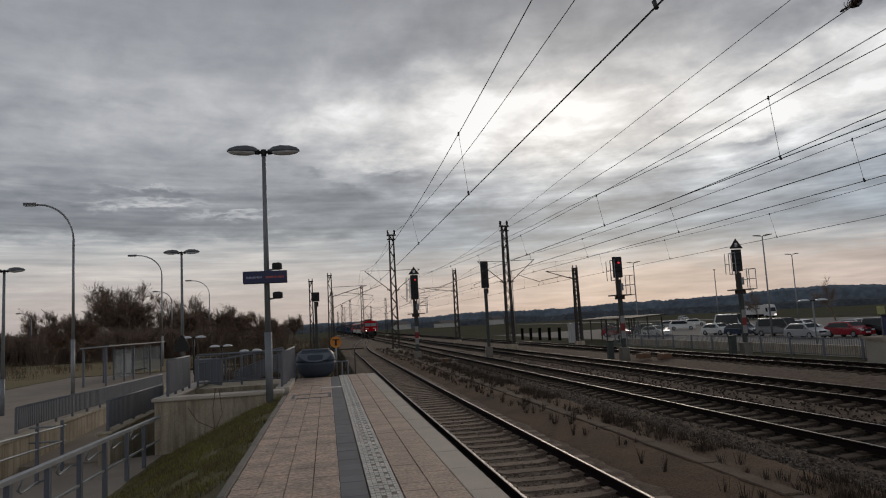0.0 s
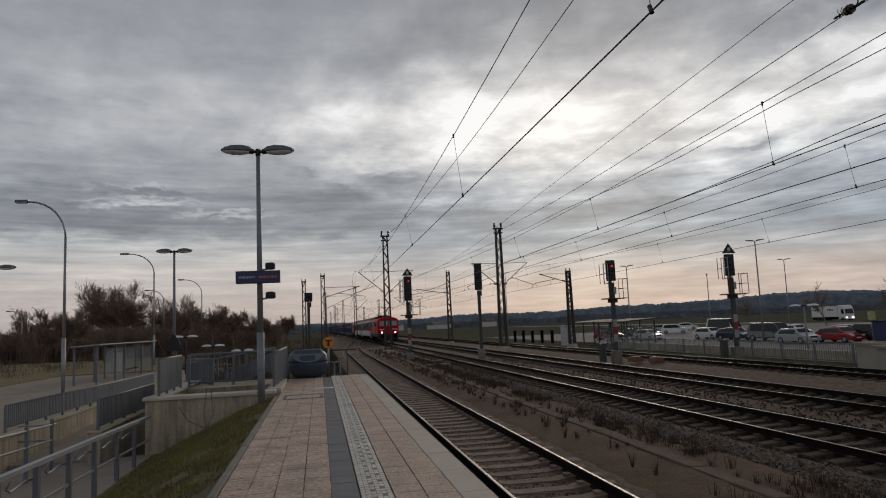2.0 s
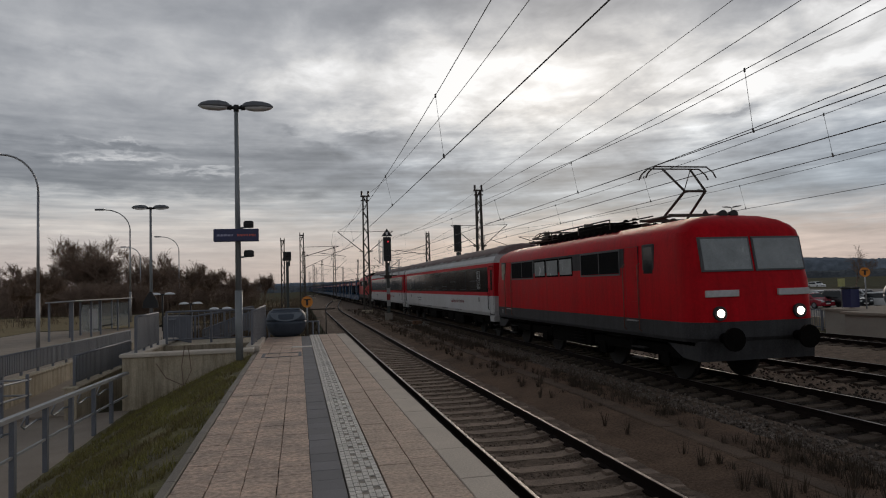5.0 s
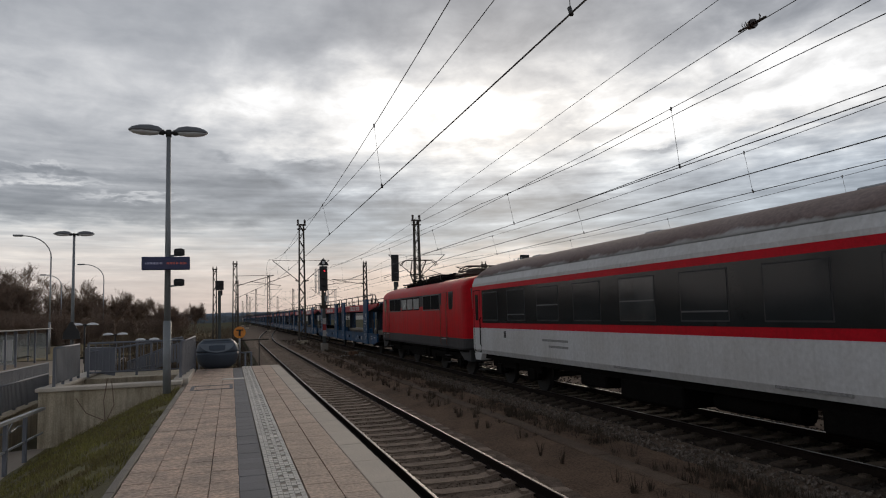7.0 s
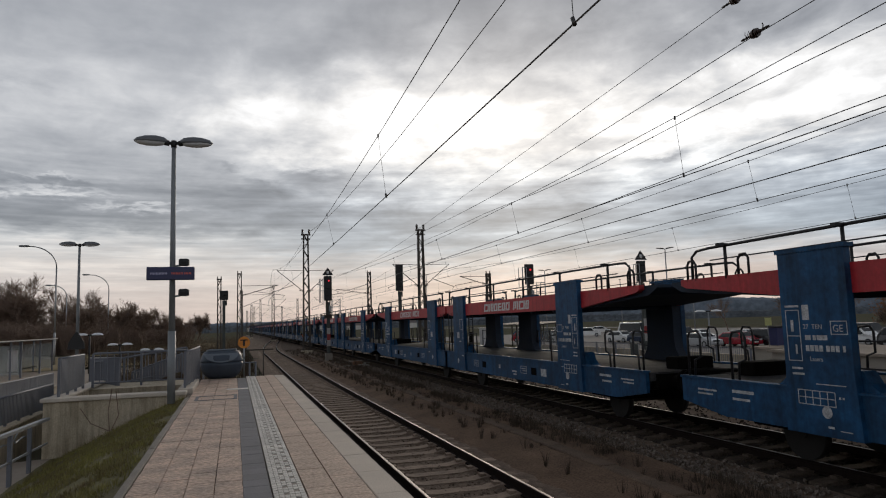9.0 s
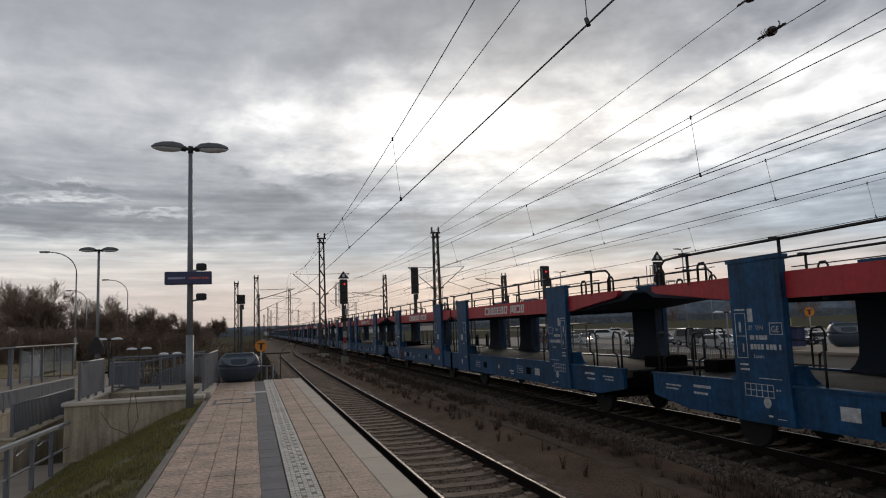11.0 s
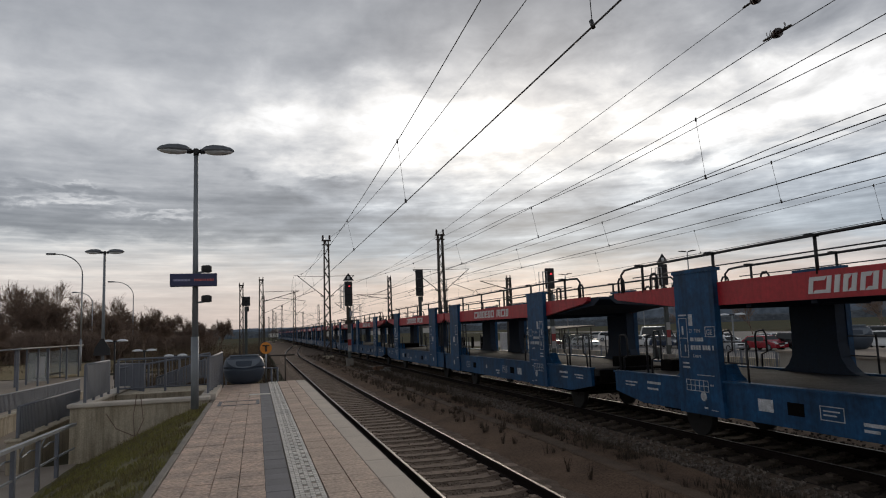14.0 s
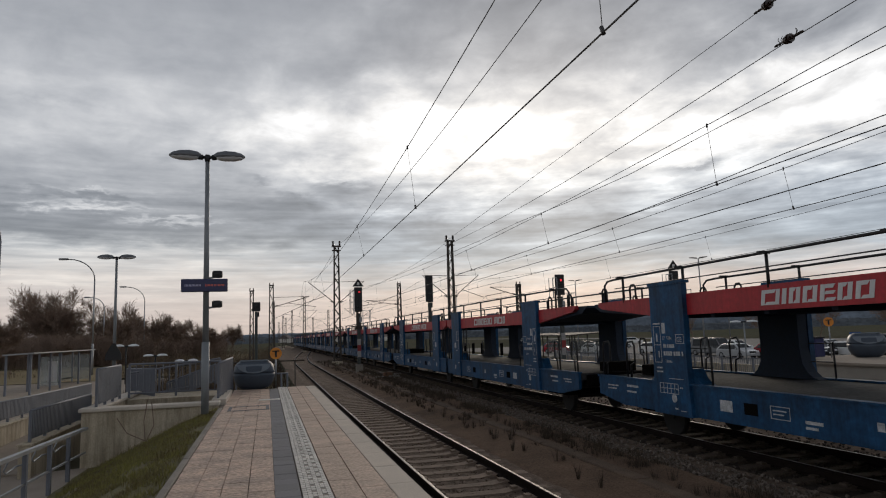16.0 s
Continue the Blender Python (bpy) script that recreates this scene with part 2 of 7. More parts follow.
GRASS = mat("winter_grass_ground", (0.15, 0.135, 0.042), 0.95, scale=0.9, fine=30, var=0.3, col2=(0.075, 0.06, 0.033), bump=0.5)
BLADES = mat("grass_blades", (0.25, 0.238, 0.06), 0.9, scale=1.4, fine=14, var=0.4, col2=(0.135, 0.098, 0.05), bump=0)
MEADOW = mat("far_meadow", (0.095, 0.102, 0.073), 0.95, scale=0.02, fine=0.4, var=0.2, col2=(0.12, 0.105, 0.075), bump=0, spec=0.0)
ASPHALT = mat("grey_asphalt", (0.22, 0.21, 0.20), 0.9, scale=0.6, fine=60, var=0.15, bump=0.2, spec=0.1)
PATH = mat("pale_path_asphalt", (0.37, 0.315, 0.26), 0.9, scale=0.8, fine=60, var=0.15, bump=0.2, spec=0.15)
TWIG = mat("bare_twigs", (0.26, 0.185, 0.14), 0.95, scale=2, fine=20, var=0.25, bump=0)
DRYWEED = mat("dry_brown_weeds", (0.095, 0.068, 0.045), 0.95, scale=3, fine=20, var=0.35, bump=0)
GALV = mat("galvanised_steel", (0.36, 0.37, 0.385), 0.5, 0.55, scale=4, fine=70, var=0.12, bump=0.05)
GREYPAINT = mat("grey_railing_paint", (0.165, 0.178, 0.21), 0.55, 0.1, scale=3, fine=60, var=0.12, bump=0.05, streak=0.15)
POLE = mat("grey_green_pole_paint", (0.25, 0.27, 0.285), 0.5, 0.2, scale=4, fine=60, var=0.12, bump=0.05)
MAST = mat("weathered_lattice_steel", (0.085, 0.072, 0.06), 0.75, 0.2, scale=3, fine=50, var=0.25, bump=0.1)
LAMPHEAD = mat("lamp_housing_grey", (0.16, 0.17, 0.185), 0.4, 0.2, var=0.1, bump=0)
DIFFUSER = mat("frosted_lamp_cover", (0.72, 0.74, 0.76), 0.25, var=0.06, bump=0)
BLACK = mat("matt_black_paint", (0.018, 0.018, 0.02), 0.6, var=0.2, bump=0.05)
DARK = mat("near_black_metalwork", (0.008, 0.0072, 0.0065), 0.9, 0.0, spec=0.05, scale=5, fine=40, var=0.35, bump=0.3)
NAVY = mat("navy_sign_blue", (0.028, 0.034, 0.11), 0.35, var=0.1, bump=0)
REDLED = glowing("red_led_rows", (0.5, 0.10, 0.08), 0.12)
WHITELED = glowing("dim_led_rows", (0.35, 0.35, 0.5), 0.10)
SIGRED = glowing("red_signal_light", (1.0, 0.04, 0.06), 0.7)
HEADLIGHT = glowing("warm_headlight", (1.0, 0.80, 0.70), 6.0)
ORANGE = mat("orange_sign_paint", (0.75, 0.27, 0.03), 0.5, var=0.1, bump=0)
WIRE = mat("weathered_copper_wire", (0.10, 0.098, 0.095), 0.5, 0.5, var=0.1, bump=0)
CERAMIC = mat("brown_insulator", (0.05, 0.03, 0.025), 0.3, var=0.1, bump=0)
BIN = mat("dark_blue_grey_plastic", (0.05, 0.068, 0.095), 0.45, scale=3, fine=80, var=0.18, bump=0.08)
BINLID = mat("grey_blue_plastic_lid", (0.17, 0.20, 0.235), 0.42, scale=3, fine=80, var=0.15, bump=0.06)
LOCORED = mat("traffic_red_loco_paint", (0.56, 0.004, 0.012), 0.42, scale=1.3, fine=14, var=0.10, col2=(0.40, 0.004, 0.010), bump=0.05, spec=0.08, streak=0.18)
LOCOGREY = mat("dusty_grey_loco_band", (0.055, 0.055, 0.058), 0.65, scale=2.0, fine=30, var=0.25, bump=0.1, spec=0.25, streak=0.25)
COACHRED = mat("coach_red_paint", (0.55, 0.006, 0.018), 0.5, scale=1.6, fine=20, var=0.12, bump=0.05, spec=0.1, streak=0.12)
COACHGREY = mat("light_grey_coach_paint", (0.58, 0.59, 0.60), 0.5, scale=0.9, fine=12, var=0.10, col2=(0.47, 0.465, 0.455), bump=0.04, streak=0.09)
COACHROOF = mat("brown_grey_roof", (0.165, 0.120, 0.112), 0.85, scale=0.7, fine=14, var=0.25, col2=(0.21, 0.165, 0.157), bump=0.1)


def soot_edge(m, z0, pale):
    """Brake dust covers the top of the roof; its ragged lower border leaves pale paint."""
    nt = m.node_tree
    N, L = nt.nodes.new, nt.links.new
    b = nt.nodes["Principled BSDF"]
    top = b.inputs["Base Color"].links[0].from_socket
    co = N("ShaderNodeTexCoord").outputs["Object"]
    sep = N("ShaderNodeSeparateXYZ")
    L(co, sep.inputs[0])
    stretch = N("ShaderNodeMapping")
    stretch.inputs["Scale"].default_value = (1.0, 1.0, 0.35)
    L(co, stretch.inputs[0])
    acc = sep.outputs[2]
    for s, k in ((0.9, 0.32), (5.0, 0.16)):
        n = N("ShaderNodeTexNoise")
        n.inputs["Scale"].default_value, n.inputs["Detail"].default_value = s, 4.0
        L(stretch.outputs[0], n.inputs["Vector"])
        ma = N("ShaderNodeMath")
        ma.operation = "MULTIPLY_ADD"
        L(n.outputs["Fac"], ma.inputs[0])
        ma.inputs[1].default_value = k
        L(acc, ma.inputs[2])
        acc = ma.outputs[0]
    mr = N("ShaderNodeMapRange")
    mr.inputs["From Min"].default_value, mr.inputs["From Max"].default_value = z0 + 0.21, z0 + 0.28
    L(acc, mr.inputs["Value"])
    mx = N("ShaderNodeMix")
    mx.data_type = "RGBA"
    mx.inputs[6].default_value = (*pale, 1)
    L(mr.outputs[0], mx.inputs[0])
    L(top, mx.inputs[7])
    L(mx.outputs[2], b.inputs["Base Color"])


soot_edge(COACHROOF, 3.57, (0.50, 0.51, 0.52))
COACHPRINT = mat("dark_red_print", (0.24, 0.03, 0.035), 0.6, var=0.1, bump=0)
# plain pale grey, opaque, for windscreens and machine-room panes
LOCOPANE = mat("pale_grey_loco_pane", (0.30, 0.33, 0.34), 0.25, scale=2.0, var=0.2, bump=0.01)
# light showing through the coach is given here as a lighter base colour
LITPANE = mat("pane_with_daylight_tone", (0.05, 0.058, 0.062), 0.10, scale=1.2, var=0.45, col2=(0.02, 0.025, 0.027), bump=0.01, rnd=0.5)
RUBBER = mat("grey_window_rubber", (0.10, 0.10, 0.105), 0.7, var=0.15, bump=0)
BRASS = mat("dull_brown_grab_rail", (0.20, 0.085, 0.06), 0.5, 0.2, var=0.2, bump=0)
FRAMEGREY = mat("pale_frame_grey", (0.095, 0.095, 0.098), 0.55, scale=3, fine=40, var=0.15, bump=0)
FADEDPRINT = mat("faded_grey_print", (0.30, 0.30, 0.30), 0.7, scale=14, fine=50, var=0.35, bump=0)
# opaque pane; daylight seen through the cab is put into its colour
CABPANE = mat("pane_with_sky_seen_through", (0.42, 0.41, 0.33), 0.2, scale=2.5, var=0.25, bump=0.01)
COACHGLASS = mat("dark_coach_glass", (0.012, 0.016, 0.018), 0.12, var=0.1, bump=0.02, spec=0.3)
PANE = mat("smoky_window_pane", (0.018, 0.023, 0.026), 0.08, var=0.1, bump=0.01, spec=0.3)
GRILLE = mat("black_air_grille", (0.008, 0.008, 0.009), 0.8, var=0.2, bump=0.2, spec=0.1)
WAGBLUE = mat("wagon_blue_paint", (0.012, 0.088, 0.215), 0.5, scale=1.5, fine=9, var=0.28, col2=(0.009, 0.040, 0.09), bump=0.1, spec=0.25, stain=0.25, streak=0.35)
# shaded copy of the wagon blue: shade is put into the colour
WAGSHADE = mat("shaded_wagon_blue", (0.009, 0.022, 0.045), 0.75, scale=1.4, fine=22, var=0.2, bump=0.08)
WAGRED = mat("wagon_red_beam", (0.50, 0.024, 0.034), 0.48, scale=1.4, fine=12, var=0.16, bump=0.06, streak=0.25)
DECK = mat("worn_metal_deck", (0.085, 0.085, 0.086), 0.85, 0.0, spec=0.15, scale=0.8, fine=14, var=0.35, col2=(0.03, 0.03, 0.031), bump=0.12)
TYRE = mat("tyre_rubber", (0.02, 0.02, 0.02), 0.85, var=0.2)
STEELWHEEL = mat("near_black_steel", (0.016, 0.014, 0.0125), 0.75, 0.1, var=0.25)
STENCIL = mat("worn_stencil_white", (0.60, 0.62, 0.64), 0.7, scale=9, fine=60, var=0.35, bump=0)
STRIPE = mat("sign_white_print", (0.70, 0.70, 0.69), 0.6, var=0.05, bump=0)

# ================= mesh helpers =================


def box(bm, x0, x1, y0, y1, z0, z1, bev=0.0):
    v = [bm.verts.new((x, y, z)) for x in (x0, x1) for y in (y0, y1) for z in (z0, z1)]
    fs = [bm.faces.new([v[i] for i in q]) for q in ((0, 1, 3, 2), (4, 6, 7, 5), (0, 4, 5, 1), (2, 3, 7, 6), (0, 2, 6, 4), (1, 5, 7, 3))]
    if bev:
        es = list({e for f in fs for e in f.edges})
        bmesh.ops.bevel(bm, geom=es, offset=bev, segments=2 if bev > 0.03 else 1, affect="EDGES", profile=0.6)
    return v


def tube(bm, p, q, r, r2=None, n=8):
    p, q = Vector(p), Vector(q)
    ax = (q - p)
    if ax.length < 1e-6:
        return
    u = ax.orthogonal().normalized()
    w = ax.normalized().cross(u)
    r2 = r if r2 is None else r2
    rings = [[bm.verts.new(c + (u * math.cos(2 * math.pi * i / n) + w * math.sin(2 * math.pi * i / n)) * rr) for i in range(n)]
             for c, rr in ((p, r), (q, r2))]
    for i in range(n):
        f = bm.faces.new((rings[0][i], rings[0][(i + 1) % n], rings[1][(i + 1) % n], rings[1][i]))
        f.smooth = n > 5
    bm.faces.new(rings[0][::-1])
    bm.faces.new(rings[1])


def pipe(bm, pts, r, n=8):
    """A bent pipe through the points."""
    pts = [Vector(p) for p in pts]
    u = (pts[1] - pts[0]).orthogonal().normalized()
    rings = []
    for i, p in enumerate(pts):
        d = (pts[min(i + 1, len(pts) - 1)] - pts[max(i - 1, 0)]).normalized()
        u = (u - d * u.dot(d)).normalized()
        w = d.cross(u)
        rings.append([bm.verts.new(p + (u * math.cos(2 * math.pi * k / n) + w * math.sin(2 * math.pi * k / n)) * r) for k in range(n)])
    for a, b in zip(rings, rings[1:]):
        for k in range(n):
            bm.faces.new((a[k], a[(k + 1) % n], b[(k + 1) % n], b[k])).smooth = n > 5
    bm.faces.new(rings[0][::-1])
    bm.faces.new(rings[-1])


def extr(bm, prof, axis, a, b):
    """A closed outline pushed along an axis from a to b."""
    at = {"x": lambda u, v, w: (w, u, v), "y": lambda u, v, w: (u, w, v), "z": lambda u, v, w: (u, v, w)}[axis]
    r0, r1 = [bm.verts.new(at(u, v, a)) for u, v in prof], [bm.verts.new(at(u, v, b)) for u, v in prof]
    n = len(prof)
    for i in range(n):
        bm.faces.new((r0[i], r0[(i + 1) % n], r1[(i + 1) % n], r1[i]))
    bm.faces.new(r0[::-1])
    bm.faces.new(r1)


def loft(bm, rings, smooth=False, cap=True):
    vs = [[bm.verts.new(p) for p in r] for r in rings]
    n = len(vs[0])
    for a, b in zip(vs, vs[1:]):
        for i in range(n):
            bm.faces.new((a[i], a[(i + 1) % n], b[(i + 1) % n], b[i])).smooth = smooth
    if cap:
        bm.faces.new(vs[0][::-1])
        bm.faces.new(vs[-1])


def dome(bm, c, rx, ry, rz, n=12, m=5, lower=0.0):
    """An upper half ball, squashed; lower: how far it goes on below."""
    rings = []
    for j in range(m + 1):
        a = -lower + (math.pi / 2 + lower) * j / m
        k = max(math.cos(a), 0.02)
        rings.append([(c[0] + rx * k * math.cos(2 * math.pi * i / n), c[1] + ry * k * math.sin(2 * math.pi * i / n), c[2] + rz * math.sin(a)) for i in range(n)])
    loft(bm, rings, True)


def mesh_of(name, bm, material):
    bmesh.ops.recalc_face_normals(bm, faces=bm.faces)
    me = bpy.data.meshes.new(name)
    bm.to_mesh(me)
    bm.free()
    me.materials.append(material)
    return me


def part(name, bm, material, parent=None, label="", kind=""):
    ob = new(name, mesh_of(name, bm, material))
    if parent is not None:
        ob.parent = parent
    return tagged(ob, label, kind=kind)


def piece(name, me, parent, loc, rz=0.0):
    ob = new(name, me)
    ob.parent, ob.location, ob.rotation_euler = parent, loc, (0, 0, rz)
    return ob


def thing(name, label, category, m=None, group="", kind=""):
    ob = new(name)
    ob.empty_display_size = 0.1
    if m is not None:
        ob.matrix_basis = m
    return tagged(ob, label, category, group, kind)


def solid(name, bm, material, label, category, kind="", group=""):
    """A top-level thing, or piece of the setting, that is one mesh."""
    return tagged(part(name, bm, material), label, category, group, kind)


def B():
    return bmesh.new()

# ================= ground, platform, tracks =================
def build_ground():
    bm = B()
    xs = [(-2600, -1.5), (-400, -1.5), (-60, -1.5), (-14, -1.48), (-6.2, -1.47), (-3.6, -1.45), (-1.2, -1.25), (1.5, -1.18), (30, -1.18), (33.5, -1.9), (120, -1.95), (400, -1.95), (2600, -1.95)]
    ys = [-400, -40, 0, 20, 40, 80, 160, 400, 1200, 2800]
    g = [[bm.verts.new((x, y, z)) for x, z in xs] for y in ys]
    for a, b in zip(g, g[1:]):
        for i in range(len(xs) - 1):
            bm.faces.new((a[i], a[i + 1], b[i + 1], b[i]))
    solid("ground", bm, MEADOW, "flat winter meadow ground reaching the hills", "ground", "structure")


build_ground()

PLAT_END = 23.4
EDGE_X, KERB_X = 1.54, -1.10


def build_platform():
    bm = B()
    extr(bm, [(KERB_X, -0.03), (EDGE_X - 0.02, -0.03), (EDGE_X - 0.02, -0.16), (EDGE_X - 0.16, -0.2), (EDGE_X - 0.16, -1.3), (KERB_X, -1.3)], "y", -14, PLAT_END)
    plat = solid("platform", bm, GROUT, "narrow station platform paved with brown-grey slabs", "platform", "structure")
    # left field of small pavers, four columns
    cols = [(-1.0, -0.735), (-0.73, -0.465), (-0.46, -0.195), (-0.19, 0.070)]

    def paver_mesh(w, l, material, name, bev=0.003, gap=0.0035):
        b = B()
        box(b, gap, w - gap, 0.0012, l - 0.0012, -0.06, 0.0)
        bmesh.ops.bevel(b, geom=[e for e in b.edges if all(v.co.z > -0.01 for v in e.verts)], offset=bev, segments=1, affect="EDGES")
        return mesh_of(name, b, material)

    rng = random.Random(4)
    small = paver_mesh(0.27, 0.27, PAVER, "paver")
    rest = B()
    for x0, _ in cols:
        for j in range(-50, 85):
            y = 0.27 * j
            if 3.9 <= y <= 19.5 and j < 73:
                piece("paver", small, plat, (x0 + rng.uniform(-0.0025, 0.0025), y, rng.uniform(-0.003, 0.003)), rng.uniform(-0.012, 0.012))
            else:
                box(rest, x0 + 0.0035, x0 + 0.2665, y + 0.0012, y + 0.2688, -0.05, rng.uniform(-0.003, 0.003))
    part("paver", rest, PAVER, plat, kind="stuff")
    dark = paver_mesh(0.262, 0.30, DARKPAVE, "dark_paver")
    for j in range(-45, 76):
        piece("dark_paver", dark, plat, (0.076, 0.30 * j, rng.uniform(-0.002, 0.002)))
    # white strip with ribs along it
    b = B()
    for i in range(6):
        for k in range(3):
            if (i * 3 + k) not in (7, 14):
                x = 0.006 + i * 0.0485
                y = 0.012 + k * 0.097 + (0.02 if i % 2 else 0)
                box(b, x, x + 0.043, y, y + 0.084, -0.008, 0.004)
    rib = mesh_of("rib_field", b, TACTILE)
    b = B()
    box(b, 0.003, 0.297, 0.003, 0.297, -0.06, -0.006)
    tac = mesh_of("tactile_paver", b, TACTBASE)
    for j in range(-45, 78):
        tp = piece("tactile_paver", tac, plat, (0.345, 0.30 * j, 0), 0)
        rp = piece("rib_field", rib, tp, (0, 0, 0))
        rp["kind"] = "stuff"
    # the field beside the edge: two columns of slabs and the edge stones
    slab = paver_mesh(0.288, 0.30, SLAB, "slab")
    for c, x0 in enumerate((0.65, 0.942)):
        for j in range(-44, 78):
            piece("slab", slab, plat, (x0 + rng.uniform(-0.002, 0.002), 0.30 * j + (0.15 if c else 0.0), rng.uniform(-0.003, 0.003)), rng.uniform(-0.005, 0.005))
    edge = paver_mesh(0.306, 1.0, EDGE, "edge_stone", 0.008, 0.001)
    for j in range(-14, 23):
        piece("edge_stone", edge, plat, (1.234, 1.0 * j + 0.4, rng.uniform(-0.002, 0.002)))
    kerb = paver_mesh(0.095, 1.0, KERB, "kerb_stone", 0.01)
    for j in range(-14, 17):
        piece("kerb_stone", kerb, plat, (KERB_X, 1.0 * j, 0.012 + rng.uniform(-0.006, 0.004)))
    # inspection cover and pale band near the platform's end
    b = B()
    for x in (-0.86, -0.02):
        box(b, x, x + 0.07, 16.2, 17.2, -0.01, 0.008)
    for y in (16.2, 17.13):
        box(b, -0.79, -0.02, y, y + 0.07, -0.01, 0.008)
    part("cover_frame", b, DARKPAVE, plat)
    b = B()
    box(b, -0.2, 0.34, 18.6, 18.95, -0.01, 0.007)
    part("pale_slab", b, TACTILE, plat)


build_platform()


def track_path(k):
    """Centre line of track k: x for y."""
    if k == 0:
        def f(y):
            s = min(max((y - 62.0) / 120.0, 0.0), 1.0)
            return TRACK_X[0] + 0.0035 * max(min(y, 80) - 22, 0) + s * s * (3 - 2 * s) * 6.04
        return f
    return lambda y: TRACK_X[k]


RAIL_PROFILE = [(-0.075, -0.172), (0.075, -0.172), (0.075, -0.155), (0.012, -0.135), (0.012, -0.045), (0.034, -0.032), (0.034, -0.003), (-0.034, -0.003), (-0.034, -0.032), (-0.012, -0.045), (-0.012, -0.135), (-0.075, -0.155)]


def build_track(k, y0, y1, single, label):
    f = track_path(k)
    tr = thing("railway_track", label, "railway track", kind="structure")
    ys = [y0]
    while ys[-1] < y1:
        ys.append(ys[-1] + (4.0 if k == 0 and 50 < ys[-1] < 190 else 40.0))
    for sx in (-0.752, 0.752):
        bm = B()
        loft(bm, [[(f(y) + sx + u, y, RAIL_Z + v) for u, v in RAIL_PROFILE] for y in ys])
        rail = part("rail", bm, RAIL, tr, "rusty rail with a bright worn head")
        bm = B()
        loft(bm, [[(f(y) + sx + u, y, RAIL_Z + v) for u, v in ((-0.024, -0.0025), (0.024, -0.0025), (0.018, 0.0), (-0.018, 0.0))] for y in ys])
        part("rail_head", bm, RAILTOP, rail, "bright polished running surface")
    b = B()
    prof = [(-1.3, -0.12), (-1.3, 0.0), (-0.9, 0.02), (-0.62, 0.02), (-0.4, -0.015), (0.4, -0.015), (0.62, 0.02), (0.9, 0.02), (1.3, 0.0), (1.3, -0.12)]
    extr(b, prof, "y", -0.13, 0.13)
    bmesh.ops.bevel(b, geom=[e for e in b.edges if abs(e.verts[0].co.y - e.verts[1].co.y) < 1e-4 and e.verts[0].co.z > -0.05 and e.verts[1].co.z > -0.05], offset=0.02, segments=1, affect="EDGES")
    for sx in (-0.9, -0.6, 0.6, 0.9):
        box(b, sx - 0.05, sx + 0.05, -0.07, 0.07, 0.01, 0.055)
    sleeper_tone = SLEEPER if k == 0 else SHADESLEEPER
    me = mesh_of("sleeper", b, sleeper_tone)
    rng = random.Random(20 + k)
    rest = B()
    n = 0
    y = y0
    while y < min(y1, 190):
        if y > 3 and n < single:
            piece("sleeper", me, tr, (f(y), y, RAIL_Z - 0.165), rng.uniform(-0.01, 0.01))
            n += 1
        else:
            box(rest, f(y) - 1.3, f(y) + 1.3, y - 0.12, y + 0.12, RAIL_Z - 0.3, RAIL_Z - 0.165)
        y += 0.62
    part("sleeper", rest, sleeper_tone, tr, kind="stuff")


build_track(0, -14, 240, 110, "nearest railway track with concrete sleepers beside the platform")
build_track(1, -40, 760, 100, "main railway track that the train runs on")
build_track(2, -40, 760, 70, "empty railway track between two others")
build_track(3, -40, 760, 60, "outer railway track before the car park")


def bed(name, x0, x1, y0, y1, z, step, rough, material, label, seed, zf=None):
    """An uneven strip of ground."""
    bm = B()
    nx, ny = max(2, int((x1 - x0) / step)), max(2, int((y1 - y0) / (step * 1.6)))
    rows_ = []
    for j in range(ny + 1):
        y = y0 + (y1 - y0) * j / ny
        row = []
        for i in range(nx + 1):
            x = x0 + (x1 - x0) * i / nx
            h = z + (zf(x, y) if zf else 0)
            h += rough * (noise.noise((x * 2.1, y * 2.1, seed)) + 0.6 * noise.noise((x * 7, y * 7, seed)))
            row.append(bm.verts.new((x, y, h)))
        rows_.append(row)
    for a, b in zip(rows_, rows_[1:]):
        for i in range(nx):
            bm.faces.new((a[i], a[i + 1], b[i + 1], b[i])).smooth = True
    return solid(name, bm, material, label, name.replace("_", " "), "structure")


def shoulder(c, half, drop):
    """Ballast that falls away beside a track."""
    return lambda x, y: -drop * max(0.0, abs(x - c) - half)


bed("ballast_bed", 1.50, 4.95, -6, 60, RAIL_Z - 0.195, 0.16, 0.022, BALLAST, "brown-grey ballast between the sleepers of a track", 1.0, lambda x, y: shoulder(TRACK_X[0], 1.35, 0.12)(x, y) + (0.035 if 0.95 < abs(x - TRACK_X[0]) < 1.4 else 0.0))
bed("ballast_bed", 1.50, 12.0, 60, 260, RAIL_Z - 0.17, 0.6, 0.02, BALLAST, "far ballast where two tracks draw together", 1.5)
bed("ballast_bed", 6.5, 8.15, -12, 60, RAIL_Z - 0.215, 0.2, 0.03, BALLAST, "grey ballast shoulder beside the main track", 2.0, shoulder(TRACK_X[1], 1.45, 0.12))
# separate bed so that the train's shade can be painted under it
bed("ballast_bed", 8.15, 11.6, -12, 60, RAIL_Z - 0.215, 0.2, 0.03, SHADEBALLAST, "ballast under the main track coloured for the shade of trains", 2.0, shoulder(TRACK_X[1], 1.45, 0.12))
bed("ballast_bed", 11.6, 15.9, -12, 120, RAIL_Z - 0.215, 0.3, 0.03, BALLAST, "grey ballast under the middle track", 3.0, shoulder(TRACK_X[2], 1.45, 0.2))
